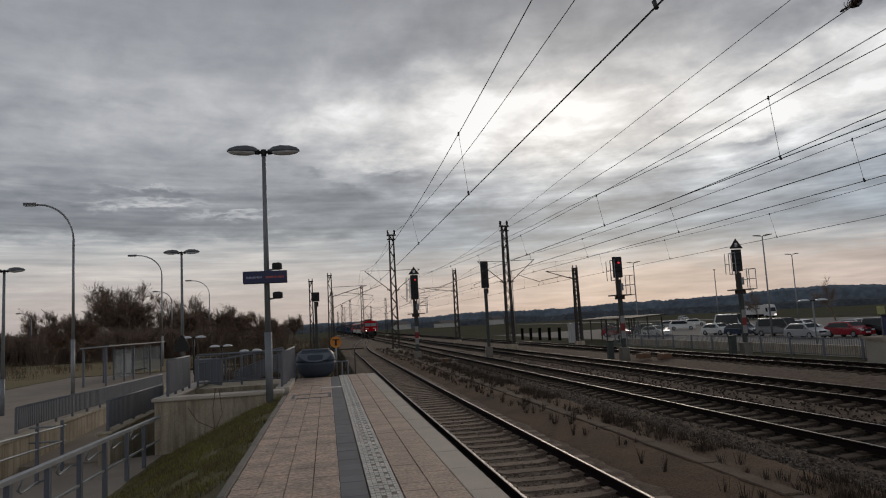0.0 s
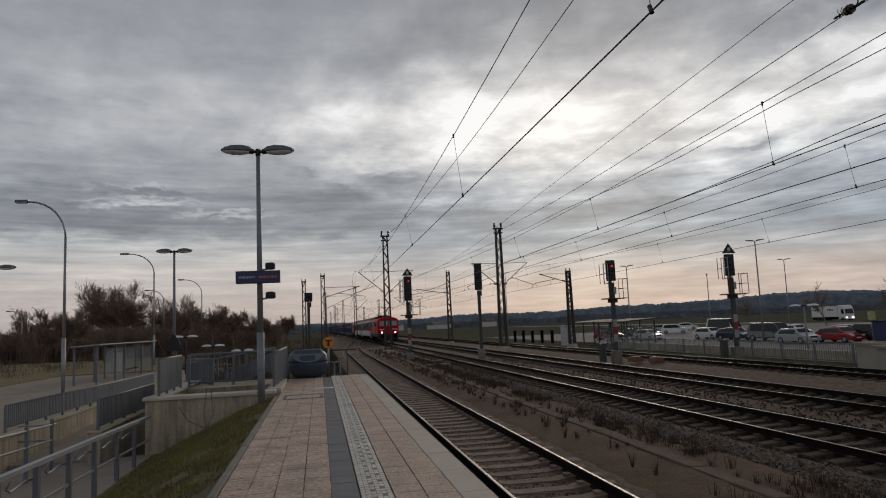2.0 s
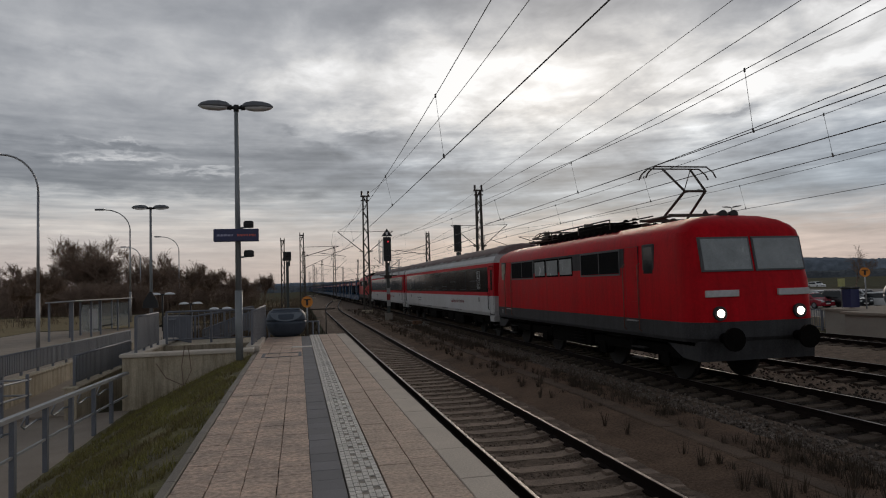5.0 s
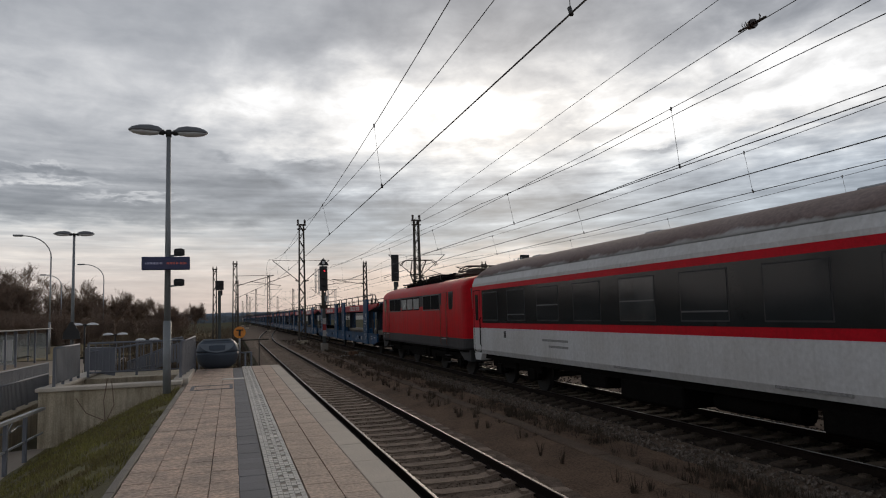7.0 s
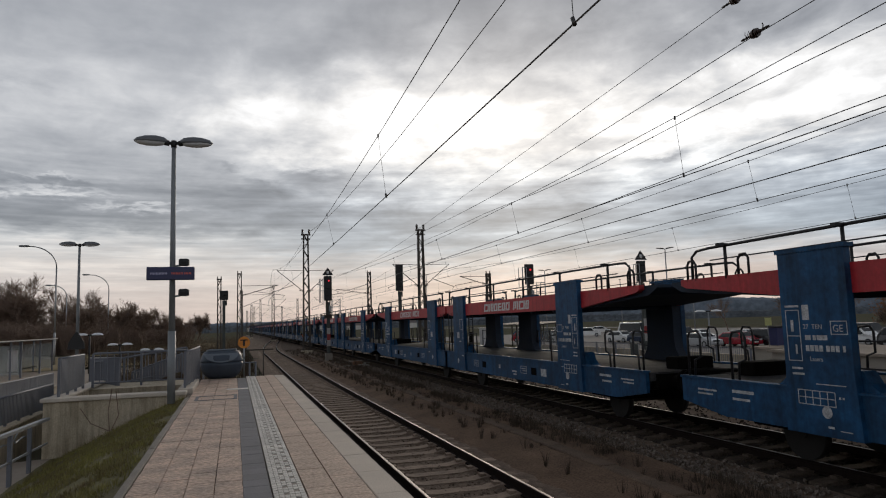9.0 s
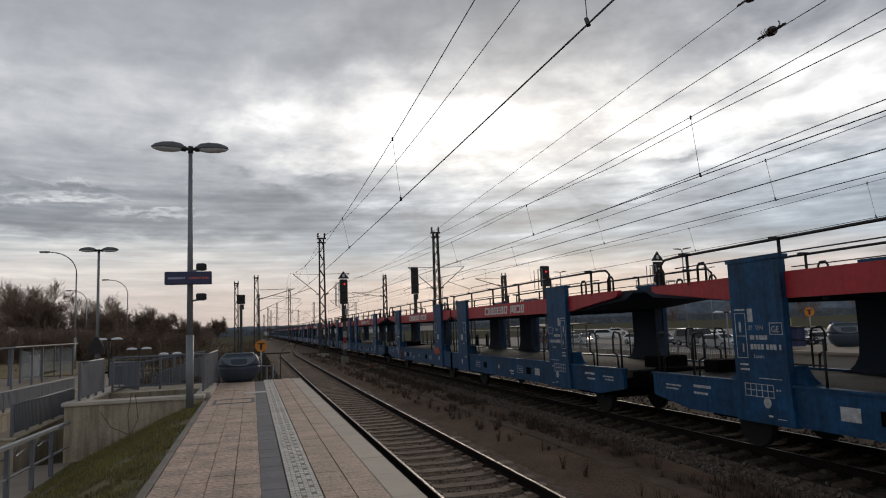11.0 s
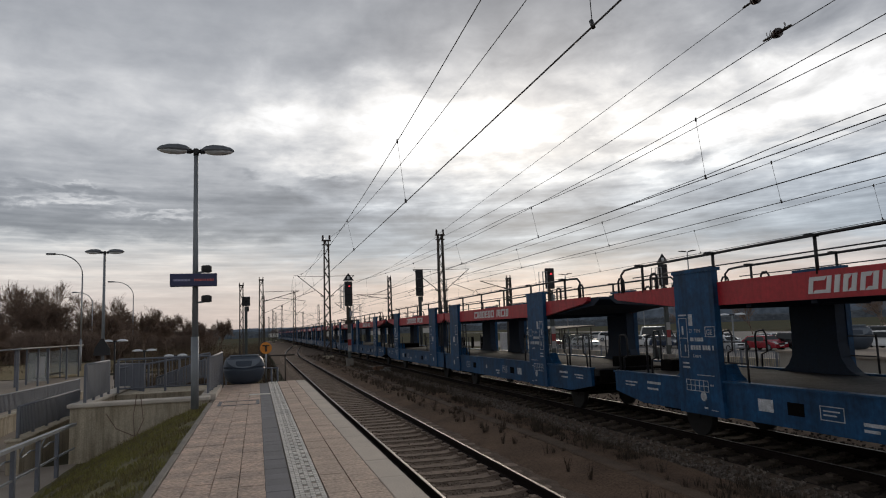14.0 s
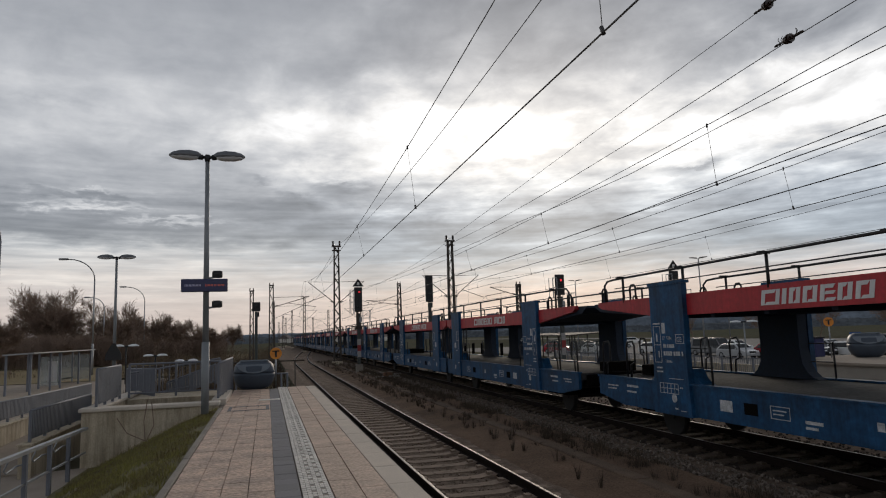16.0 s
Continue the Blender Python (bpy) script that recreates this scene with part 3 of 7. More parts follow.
bed("ballast_bed", 15.9, 22.0, -12, 160, RAIL_Z - 0.19, 0.4, 0.03, BALLAST, "brown ballast under the outer track", 4.0, shoulder(TRACK_X[3], 1.5, 0.15))
bed("dirt_strip", 4.3, 5.62, -6, 60, -0.83, 0.16, 0.018, DIRT, "bare trodden dirt of a disused low platform", 5.0, lambda x, y: -0.13 * max(0.0, 5.5 - x) - 0.30 * max(0.0, 4.55 - x))
bed("dirt_strip", 5.80, 6.8, -6, 60, -0.87, 0.16, 0.03, DIRT, "weedy dirt strip behind an old platform edge", 6.0)


def build_old_edge():
    ed = thing("old_platform_edge", "worn concrete edge stones of a disused low platform", "platform edge", kind="structure")
    rng = random.Random(8)
    b = B()
    box(b, -0.15, 0.15, 0.01, 1.99, -0.3, 0.0, 0.02)
    me = mesh_of("edge_stone", b, OLDKERB)
    for j in range(-2, 30):
        o = piece("edge_stone", me, ed, (5.72 + 0.006 * j + rng.uniform(-0.03, 0.03), 2.0 * j, -0.80 + rng.uniform(-0.03, 0.012)), rng.uniform(-0.02, 0.02))
        o.rotation_euler[1] = rng.uniform(-0.03, 0.03)


build_old_edge()


def scatter_stones():
    rng = random.Random(11)
    bm = B()

    def stone(x, y, z, r):
        u = Vector((rng.uniform(-1, 1), rng.uniform(-1, 1), rng.uniform(-0.6, 0.6))).normalized()
        w = u.orthogonal().normalized()
        q = u.cross(w)
        p = Vector((x, y, z))
        pts = [p + u * r * rng.uniform(.8, 1.3), p - u * r * rng.uniform(.8, 1.3), p + w * r * rng.uniform(.6, 1), p - w * r * rng.uniform(.6, 1), p + q * r * rng.uniform(.5, .9), p - q * r * rng.uniform(.5, .9)]
        v = [bm.verts.new(c) for c in pts]
        for a in (0, 1):
            for b, c in ((2, 4), (4, 3), (3, 5), (5, 2)):
                bm.faces.new((v[a], v[b], v[c]))

    def z_of(c, half, drop, x):
        return RAIL_Z - 0.195 - drop * max(0.0, abs(x - c) - half)

    for _ in range(13000):
        y = 4.5 + 32 * rng.random() ** 1.4
        x = rng.uniform(1.7, 4.95)
        stone(x, y, z_of(TRACK_X[0], 1.35, 0.12, x), rng.uniform(0.018, 0.036))
    solid("ballast_stones", bm, STONE, "loose broken ballast stones around the sleepers", "ballast stones", "stuff")
    bm = B()
    for _ in range(6500):
        y = 4.0 + 40 * rng.random() ** 1.3
        x = rng.triangular(6.5, 8.2, 7.3)
        stone(x, y, z_of(TRACK_X[1], 1.45, 0.12, x) + 0.02, rng.uniform(0.028, 0.055))
    solid("shoulder_stones", bm, PALESTONE, "pale grey broken stones on the ballast shoulder", "ballast stones", "stuff")
    bm = B()
    for _ in range(6000):
        y = 5.0 + 36 * rng.random() ** 1.4
        x = rng.uniform(8.15, 11.6)
        stone(x, y, z_of(TRACK_X[1], 1.45, 0.12, x), rng.uniform(0.022, 0.045))
    for _ in range(4500):
        y = 8.0 + 40 * rng.random() ** 1.3
        x = rng.uniform(11.6, 15.9)
        stone(x, y, z_of(TRACK_X[2], 1.45, 0.2, x), rng.uniform(0.03, 0.05))
    solid("track_stones", bm, SHADEBALLAST, "ballast stones under the main tracks with shade in their colour", "ballast stones", "stuff")


scatter_stones()


def blade_tuft(bm, rng, x, y, z, h, n, spread, wid=0.006):
    for _ in range(n):
        a = rng.uniform(0, 2 * math.pi)
        d = rng.uniform(0, spread)
        px, py = x + d * 0.5 * math.cos(a), y + d * 0.5 * math.sin(a)
        hh = h * rng.uniform(0.45, 1.1)
        lean = rng.uniform(0.1, 0.6) * hh
        qx, qy = px + lean * math.cos(a), py + lean * math.sin(a)
        wx, wy = -math.sin(a) * wid, math.cos(a) * wid
        v = [bm.verts.new(c) for c in ((px - wx, py - wy, z), (px + wx, py + wy, z), ((px + qx) / 2 + wx * .7, (py + qy) / 2 + wy * .7, z + hh * .65), ((px + qx) / 2 - wx * .7, (py + qy) / 2 - wy * .7, z + hh * .65), (qx, qy, z + hh))]
        bm.faces.new((v[0], v[1], v[2], v[3]))
        bm.faces.new((v[3], v[2], v[4]))


def build_weeds():
    rng = random.Random(31)
    # dry stalks: single clumps on the dirt, a fringe along the main track
    bm = B()
    for _ in range(170):
        y = 6 + 34 * rng.random() ** 1.3
        x = rng.uniform(4.9, 5.6) if rng.random() < 0.6 else rng.uniform(5.85, 6.4)
        blade_tuft(bm, rng, x, y, -0.88, rng.uniform(0.12, 0.34), rng.randint(8, 26), rng.uniform(0.06, 0.2))
    solid("dirt_strip_weeds", bm, DRYWEED, "small dry brown weed clumps on the dirt strip", "weeds", "stuff")
    bm = B()
    for _ in range(1700):
        y = 5 + 50 * rng.random() ** 1.2
        if noise.noise((0.35 * y, 2.0, 7.0)) < -0.12:
            continue
        blade_tuft(bm, rng, 6.45 + 0.006 * y + rng.gauss(0, 0.2), y, -0.90, rng.uniform(0.06, 0.20), 14, 0.26)
    for _ in range(500):
        y = 24 + 50 * rng.random()
        blade_tuft(bm, rng, rng.uniform(4.9, 8.0), y, -0.86, rng.uniform(0.08, 0.25), 8, 0.3, 0.012)
    solid("weed_fringe", bm, DRYWEED, "dark dry weeds growing along the ballast edge", "weeds", "stuff")


build_weeds()


def bank_z(x):
    t = min(max((-1.1 - x) / 2.7, 0), 1)
    return -0.05 - 1.2 * t ** 1.15


def build_bank():
    bed("grass_bank", -4.0, -1.1, -6, 17.8, 0.0, 0.2, 0.03, GRASS, "grassy bank sloping down beside the platform", 9.0, lambda x, y: bank_z(x))
    rng = random.Random(5)
    bm = B()
    for _ in range(15000):
        x = -1.15 - 2.75 * rng.random()
        y = 4.5 + 13.2 * rng.random() ** 1.15
        if noise.noise((x * 1.3, y * 1.3, 3.0)) < -0.30:
            continue
        blade_tuft(bm, rng, x, y, bank_z(x) - 0.02, rng.uniform(0.05, 0.12), 3, 0.1, 0.005)
    solid("bank_grass", bm, BLADES, "short mossy winter grass on the bank", "grass", "stuff")


build_bank()

# ================= the train =================
def side_box(bm, sx, hw, y0, y1, z0, z1, thick=0.02, proud=0.004, bev=0.0):
    """A panel on a vehicle's side wall; sx is -1 or 1."""
    a, b = sx * (hw + proud), sx * (hw + proud - thick)
    box(bm, min(a, b), max(a, b), y0, y1, z0, z1, bev)


def lettering(text, size, material, parent, x, y, z, name="lettering"):
    """Printed words on a side that faces the platform; they run towards the front."""
    cu = bpy.data.curves.new(name, "FONT")
    cu.body, cu.size, cu.extrude = text, size, 0.001
    cu.materials.append(material)
    ob = new(name, cu)
    ob.parent = parent
    ob.matrix_basis = Matrix(((0, 0, -1, x), (-1, 0, 0, y), (0, 1, 0, z), (0, 0, 0, 1)))
    return ob


def wheelset(parent, y, r=0.5):
    bm = B()
    tube(bm, (-0.85, y, r), (0.85, y, r), 0.08, n=10)
    for sx in (-0.75, 0.75):
        tube(bm, (sx - 0.065, y, r), (sx + 0.065, y, r), r, n=24)
    part("wheelset", bm, STEELWHEEL, parent)


def bogie(parent, yc, base, hw=1.08, r=0.5):
    bm = B()
    for sx in (-1, 1):
        a, b = sorted((sx * (hw - 0.09), sx * (hw + 0.09)))
        box(bm, a, b, yc - base / 2 - 0.6, yc + base / 2 + 0.6, 0.55, 0.80, 0.02)
        for y in (yc - base / 2, yc + base / 2):
            box(bm, a - 0.04, b + 0.04, y - 0.19, y + 0.19, 0.34, 0.66, 0.02)
            for k in (-0.33, 0.33):
                tube(bm, (sx * hw, y + k, 0.42), (sx * hw, y + k, 0.78), 0.09, n=10)
        tube(bm, (sx * (hw + .1), yc - 0.2, 0.60), (sx * (hw + .1), yc - 0.2, 1.0), 0.08, n=10)
    box(bm, -hw, hw, yc - 0.25, yc + 0.25, 0.55, 0.85)
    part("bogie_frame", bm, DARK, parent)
    for y in (yc - base / 2, yc + base / 2):
        wheelset(parent, y, r)


def buffers(parent, y, out, z=1.06):
    for sx in (-0.875, 0.875):
        bm = B()
        tube(bm, (sx, y, z), (sx, y + out * 0.32, z), 0.11, n=12)
        tube(bm, (sx, y + out * 0.32, z), (sx, y + out * 0.38, z), 0.24, n=18)
        part("buffer", bm, DARK, parent)


def pantograph(parent, yc, raised, z0=3.86, d=1):
    bm = B()
    box(bm, -0.7, 0.7, yc - 0.75, yc - 0.65, z0, z0 + 0.07)
    box(bm, -0.7, 0.7, yc + 0.65, yc + 0.75, z0, z0 + 0.07)
    for sx in (-0.6, 0.6):
        tube(bm, (sx, yc - 0.7, z0 + .03), (sx, yc + 0.7, z0 + .03), 0.035, n=6)
        for yy in (-0.7, 0.7):
            for k in range(3):
                tube(bm, (sx, yc + yy, z0 - 0.22 + 0.07 * k), (sx, yc + yy, z0 - 0.18 + 0.07 * k), 0.09, 0.05, n=10)
    if raised:
        knee, top = z0 + 0.62, z0 + 1.30
        ky = yc + d * 0.75
        for sx in (-0.35, 0.35):
            tube(bm, (sx, yc - d * 0.2, z0 + .05), (sx * 0.8, ky, knee), 0.036, n=6)
            tube(bm, (sx * 0.8, ky, knee), (sx * 1.1, yc - d * 0.05, top), 0.028, n=6)
        tube(bm, (-0.28, ky, knee), (0.28, ky, knee), 0.03, n=6)
        tube(bm, (-0.3, ky, knee), (0.38, yc, top), 0.012, n=5)
        part("pantograph_arm", bm, MAST, parent, "raised single-arm pantograph")
        bm = B()
        for dy in (-0.17, 0.17):
            pipe(bm, [(-0.98, yc + dy, top - 0.26), (-0.9, yc + dy, top - 0.12), (-0.72, yc + dy, top + .02), (0.72, yc + dy, top + .02), (0.9, yc + dy, top - 0.12), (0.98, yc + dy, top - 0.26)], 0.02, 6)
        part("collector_head", bm, MAST, parent)
    else:
        for sx in (-0.42, 0.42):
            tube(bm, (sx, yc - 0.75, z0 + .10), (sx * 0.9, yc + 1.15, z0 + .22), 0.030, n=6)
            tube(bm, (sx * 0.9, yc + 1.15, z0 + .22), (sx, yc - 0.7, z0 + .30), 0.020, n=6)
            tube(bm, (sx * 0.5, yc + 1.1, z0 + .20), (sx * 0.5, yc - 0.9, z0 + .24), 0.014, n=5)
        tube(bm, (-0.4, yc + 1.15, z0 + .22), (0.4, yc + 1.15, z0 + .22), 0.04, n=6)
        for yy in (-1.0, -0.2, 0.5, 0.95):
            for k in range(3):
                tube(bm, (0.25 if yy < 0 else -0.25, yc + yy, z0 - 0.1 + 0.08 * k), (0.25 if yy < 0 else -0.25, yc + yy, z0 - 0.04 + 0.08 * k), 0.08, 0.05, n=8)
        box(bm, -0.3, 0.3, yc - 0.3, yc + 0.4, z0 + 0.02, z0 + 0.26, 0.03)
        part("pantograph_arm", bm, MAST, parent, "folded pantograph")
        bm = B()
        for dy in (-0.95, -0.55):
            pipe(bm, [(-0.94, yc + dy, z0 + .10), (-0.88, yc + dy, z0 + .22), (-0.72, yc + dy, z0 + .31), (0.72, yc + dy, z0 + .31), (0.88, yc + dy, z0 + .22), (0.94, yc + dy, z0 + .10)], 0.018, 6)
        part("collector_head", bm, MAST, parent)


LOCO_L = 14.6


def build_loco(label, raised_front):
    lo = thing("electric_locomotive", label, "locomotive", group="locomotives of the train")
    Ln, W = LOCO_L, 1.5

    def ring(z, hw, y0, c, n=7):
        """Plan outline of the body at one height, its four corners rounded."""
        out = []
        for ux, uy, a0 in ((1, 0, -90), (1, 1, 0), (-1, 1, 90), (-1, 0, 180)):
            cx, cy = ux * (hw - c), (Ln - y0 - 1.3 * c) if uy else (y0 + 1.3 * c)
            for k in range(n + 1):
                a = radians(a0 + 90 * k / n)
                out.append((cx + c * math.cos(a), cy + 1.3 * c * math.sin(a), z))
        return out

    bm = B()
    loft(bm, [ring(*r) for r in ((1.40, W, 0.0, 0.42), (2.25, W, 0.05, 0.42), (2.42, W, 0.10, 0.42), (3.18, 1.465, 0.24, 0.38), (3.32, 1.44, 0.28, 0.36), (3.45, 1.34, 0.36, 0.34), (3.58, 1.12, 0.50, 0.3), (3.68, 0.80, 0.72, 0.25), (3.74, 0.3, 1.05, 0.2))], True)
    part("body", bm, LOCORED, lo, "faded red body shell").data.set_sharp_from_angle(angle=radians(28))
    bm = B()
    loft(bm, [ring(*r) for r in ((0.98, 1.47, 0.06, 0.42), (1.06, 1.5, 0.0, 0.42), (1.395, 1.5, 0.0, 0.42))])
    part("skirt", bm, LOCOGREY, lo, "dusty dark grey lower band")
    for y0, y1 in ((0.06, 1.55), (Ln - 1.55, Ln - 0.06)):
        bm = B()
        a = y0 < 1
        pts = [(y0, 1.0), (y1, 1.0), (y1 - 0.75, 0.62), (y0 + 0.05, 0.58)] if a else [(y0, 1.0), (y1, 1.0), (y1 - 0.05, 0.58), (y0 + 0.75, 0.62)]
        extr(bm, pts, "x", -1.36, 1.36)
        part("apron", bm, LOCOGREY, lo)
    for e, out in ((0.0, -1), (Ln, 1)):
        buffers(lo, e, out)
        # windscreen: two raked panes in a pale seal
        for sx in (-0.63, 0.63):
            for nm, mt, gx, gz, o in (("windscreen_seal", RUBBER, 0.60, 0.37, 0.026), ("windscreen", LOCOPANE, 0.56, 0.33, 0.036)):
                bm = B()
                zc, yc = 2.82, 0.174
                ry = 0.14 / 0.76
                pts = []
                for u, w in ((-gx, -gz), (gx, -gz), (gx, gz), (-gx, gz)):
                    yy = yc + ry * w - o
                    pts.append((sx + u, yy if out < 0 else Ln - yy, zc + w))
                back = [(p[0], p[1] + (0.09 if out < 0 else -0.09), p[2]) for p in pts]
                loft(bm, [pts, back])
                part(nm, bm, mt, lo)
        for sx in (-0.95, 0.95):
            bm = B()
            tube(bm, (sx, e - out * 0.02, 1.58), (sx, e + out * 0.05, 1.58), 0.15, n=18)
            lamp = part("lamp_ring", bm, LOCOGREY, lo)
            bm = B()
            tube(bm, (sx, e + out * 0.04, 1.58), (sx, e + out * 0.062, 1.58), 0.085, n=18)
            part("headlight", bm, HEADLIGHT if out < 0 and raised_front else PANE, lamp, "lit headlight" if out < 0 and raised_front else "unlit lamp glass")
        for sx in (-0.85, 0.85):
            bm = B()
            box(bm, sx - 0.38, sx + 0.38, min(e + out * 0.02, e - out * 0.06), max(e + out * 0.02, e - out * 0.06), 1.92, 2.06, 0.01)
            part("grille_bar", bm, COACHGREY, lo, "pale louvre bar on the nose")
        bm = B()
        tube(bm, (0, abs(e - 0.95), 3.52), (0, abs(e - 0.72), 3.52), 0.14, n=14)
        part("roof_lamp", bm, LOCOGREY, lo)
    for sx in (-1, 1):
        bm = B()
        side_box(bm, sx, 1.478, 3.1, 12.27, 2.42, 3.12, 0.08, 0.012)
        part("window_band", bm, LOCOGREY, lo, "dull grey band around the machine-room windows")
        for y0 in (3.34, 4.53, 9.88, 11.06):
            bm = B()
            side_box(bm, sx, 1.478, y0, y0 + 1.17, 2.50, 3.06, 0.06, 0.030)
            gr = part("air_grille", bm, GRILLE, lo)
            bm = B()
            for k in range(7):
                z = 2.55 + 0.072 * k
                side_box(bm, sx, 1.478, y0 + 0.03, y0 + 1.14, z, z + 0.03, 0.02, 0.042)
            part("louvre", bm, GRILLE, gr)
        # pale frame round each pair of grilles
        for y0 in (3.34, 9.88):
            bm = B()
            for a, b, c, d in ((-0.05, 2.41, 2.45, 2.49), (-0.05, 2.41, 3.07, 3.11), (-0.05, -0.01, 2.49, 3.07), (2.37, 2.41, 2.49, 3.07), (1.165, 1.195, 2.49, 3.07)):
                side_box(bm, sx, 1.478, y0 + a, y0 + b, c, d, 0.05, 0.036)
            part("grille_frame", bm, FRAMEGREY, lo, "pale grey frame of the air grilles")
        for y0 in (6.36, 7.50, 8.64):
            bm = B()
            side_box(bm, sx, 1.478, y0, y0 + 1.06, 2.48, 3.07, 0.05, 0.026, 0.02)
            fr = part("window_frame", bm, DARK, lo)
            bm = B()
            side_box(bm, sx, 1.478, y0 + 0.06, y0 + 1.00, 2.54, 3.01, 0.02, 0.034)
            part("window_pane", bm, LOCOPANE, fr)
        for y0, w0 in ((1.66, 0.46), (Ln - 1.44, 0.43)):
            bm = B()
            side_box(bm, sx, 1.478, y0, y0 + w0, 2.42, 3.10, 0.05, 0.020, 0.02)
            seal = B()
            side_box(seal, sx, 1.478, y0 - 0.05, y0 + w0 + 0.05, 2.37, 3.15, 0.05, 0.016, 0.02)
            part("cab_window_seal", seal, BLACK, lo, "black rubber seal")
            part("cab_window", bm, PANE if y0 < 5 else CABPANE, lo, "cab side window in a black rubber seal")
        for y0 in (2.35, Ln - 2.27):
            bm = B()
            side_box(bm, sx, 1.5, y0, y0 + 0.64, 1.40, 3.12, 0.03, 0.005)
            door = part("door", bm, LOCORED, lo, "red cab door")
            bm = B()
            side_box(bm, sx, 1.5, y0 + 0.05, y0 + 0.59, 1.78, 1.80, 0.02, 0.02)
            part("door_rail", bm, LOCORED, door)
            bm = B()
            for a, b, c, d in ((-0.012, 0.0, 1.40, 3.13), (0.64, 0.652, 1.40, 3.13), (0.0, 0.64, 3.12, 3.132)):
                side_box(bm, sx, 1.5, y0 + a, y0 + b, c, d, 0.02, 0.003)
            part("door_seal", bm, BLACK, door, "dark rubber seal")
            bm = B()
            side_box(bm, sx, 1.5, y0 + 0.13, y0 + 0.51, 2.30, 2.98, 0.03, 0.010)
            part("door_panel", bm, LOCORED, door)
            bm = B()
            side_box(bm, sx, 1.5, y0 + 0.06, y0 + 0.58, 1.33, 1.36, 0.06, 0.06)
            part("door_step", bm, GALV, door)
            for yy in (y0 - 0.06, y0 + 0.70):
                bm = B()
                x = sx * 1.56
                pipe(bm, [(sx * 1.49, yy, 2.72), (x, yy, 2.68), (x, yy, 1.15), (sx * 1.49, yy, 1.10)], 0.014, 6)
                part("handrail", bm, BRASS, door, "dull brown grab rail")
        # ladder rungs under the doors
        for y0 in (2.36, Ln - 2.26):
            bm = B()
            for z in (0.42, 0.68):
                a, b = sorted((sx * 1.30, sx * 1.44))
                box(bm, a, b, y0, y0 + 0.62, z, z + 0.03)
            part("step", bm, STEELWHEEL, lo)
    for yc in (Ln / 2 - 3.9, Ln / 2 + 3.9):
        bogie(lo, yc, 3.3, 1.12, 0.6)
    bm = B()
    box(bm, -1.25, 1.25, Ln / 2 - 1.5, Ln / 2 + 1.5, 0.45, 1.05, 0.04)
    box(bm, -1.36, 1.36, 0.3, Ln - 0.3, 0.9, 1.06)
    for k in range(5):
        for sx in (-1, 1):
            side_box(bm, sx, 1.30, Ln / 2 - 1.3 + 0.1, Ln / 2 - 0.4, 0.5 + 0.09 * k, 0.54 + 0.09 * k, 0.05, 0.02)
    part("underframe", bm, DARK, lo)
    # roof gear
    bm = B()
    box(bm, -0.75, 0.75, 5.2, 9.4, 3.66, 3.92, 0.06)
    box(bm, -0.5, 0.5, 6.2, 8.2, 3.9, 4.06, 0.05)
    for y in (4.4, 4.9, 9.8, 10.3, 10.8):
        for sx in (-0.45, 0.45):
            for k in range(4):
                tube(bm, (sx, y, 3.68 + .09 * k), (sx, y, 3.74 + .09 * k), 0.1, 0.05, n=10)
    part("roof_gear", bm, DARK, lo, "dark roof boxes and insulators")
    bm = B()
    for sx in (-0.9, 0.9):
        pipe(bm, [(sx, 5.0, 3.66), (sx, 5.0, 4.02), (sx, 9.5, 4.02), (sx, 9.5, 3.66)], 0.022, 6)
        tube(bm, (sx, 7.2, 3.6), (sx, 7.2, 4.02), 0.02, n=6)
    tube(bm, (0.1, 4.4, 4.06), (0.1, 10.8, 4.06), 0.02, n=6)
    part("roof_rail", bm, MAST, lo)
    for sx in (-0.95, 0.95):
        bm = B()
        for k in range(14):
            y = 4.4 + 0.45 * k
            box(bm, sx - 0.05, sx + 0.05, y, y + 0.2, 3.56, 3.74)
        part("roof_vent", bm, DARK, lo, kind="stuff")
    lettering("2", 0.2, STRIPE, lo, -1.512, Ln - 1.0, 1.18)
    pantograph(lo, 2.9, raised_front, 3.82, -1)
    pantograph(lo, Ln - 2.9, not raised_front, 3.82, 1)
    bm = B()
    for sx in (-0.15, 0.12):
        tube(bm, (sx, 1.2, 3.72), (sx, 0.85, 3.74), 0.05, 0.1, n=12)
    part("horn", bm, BLACK, lo)
    return lo


COACH_L = 24.5


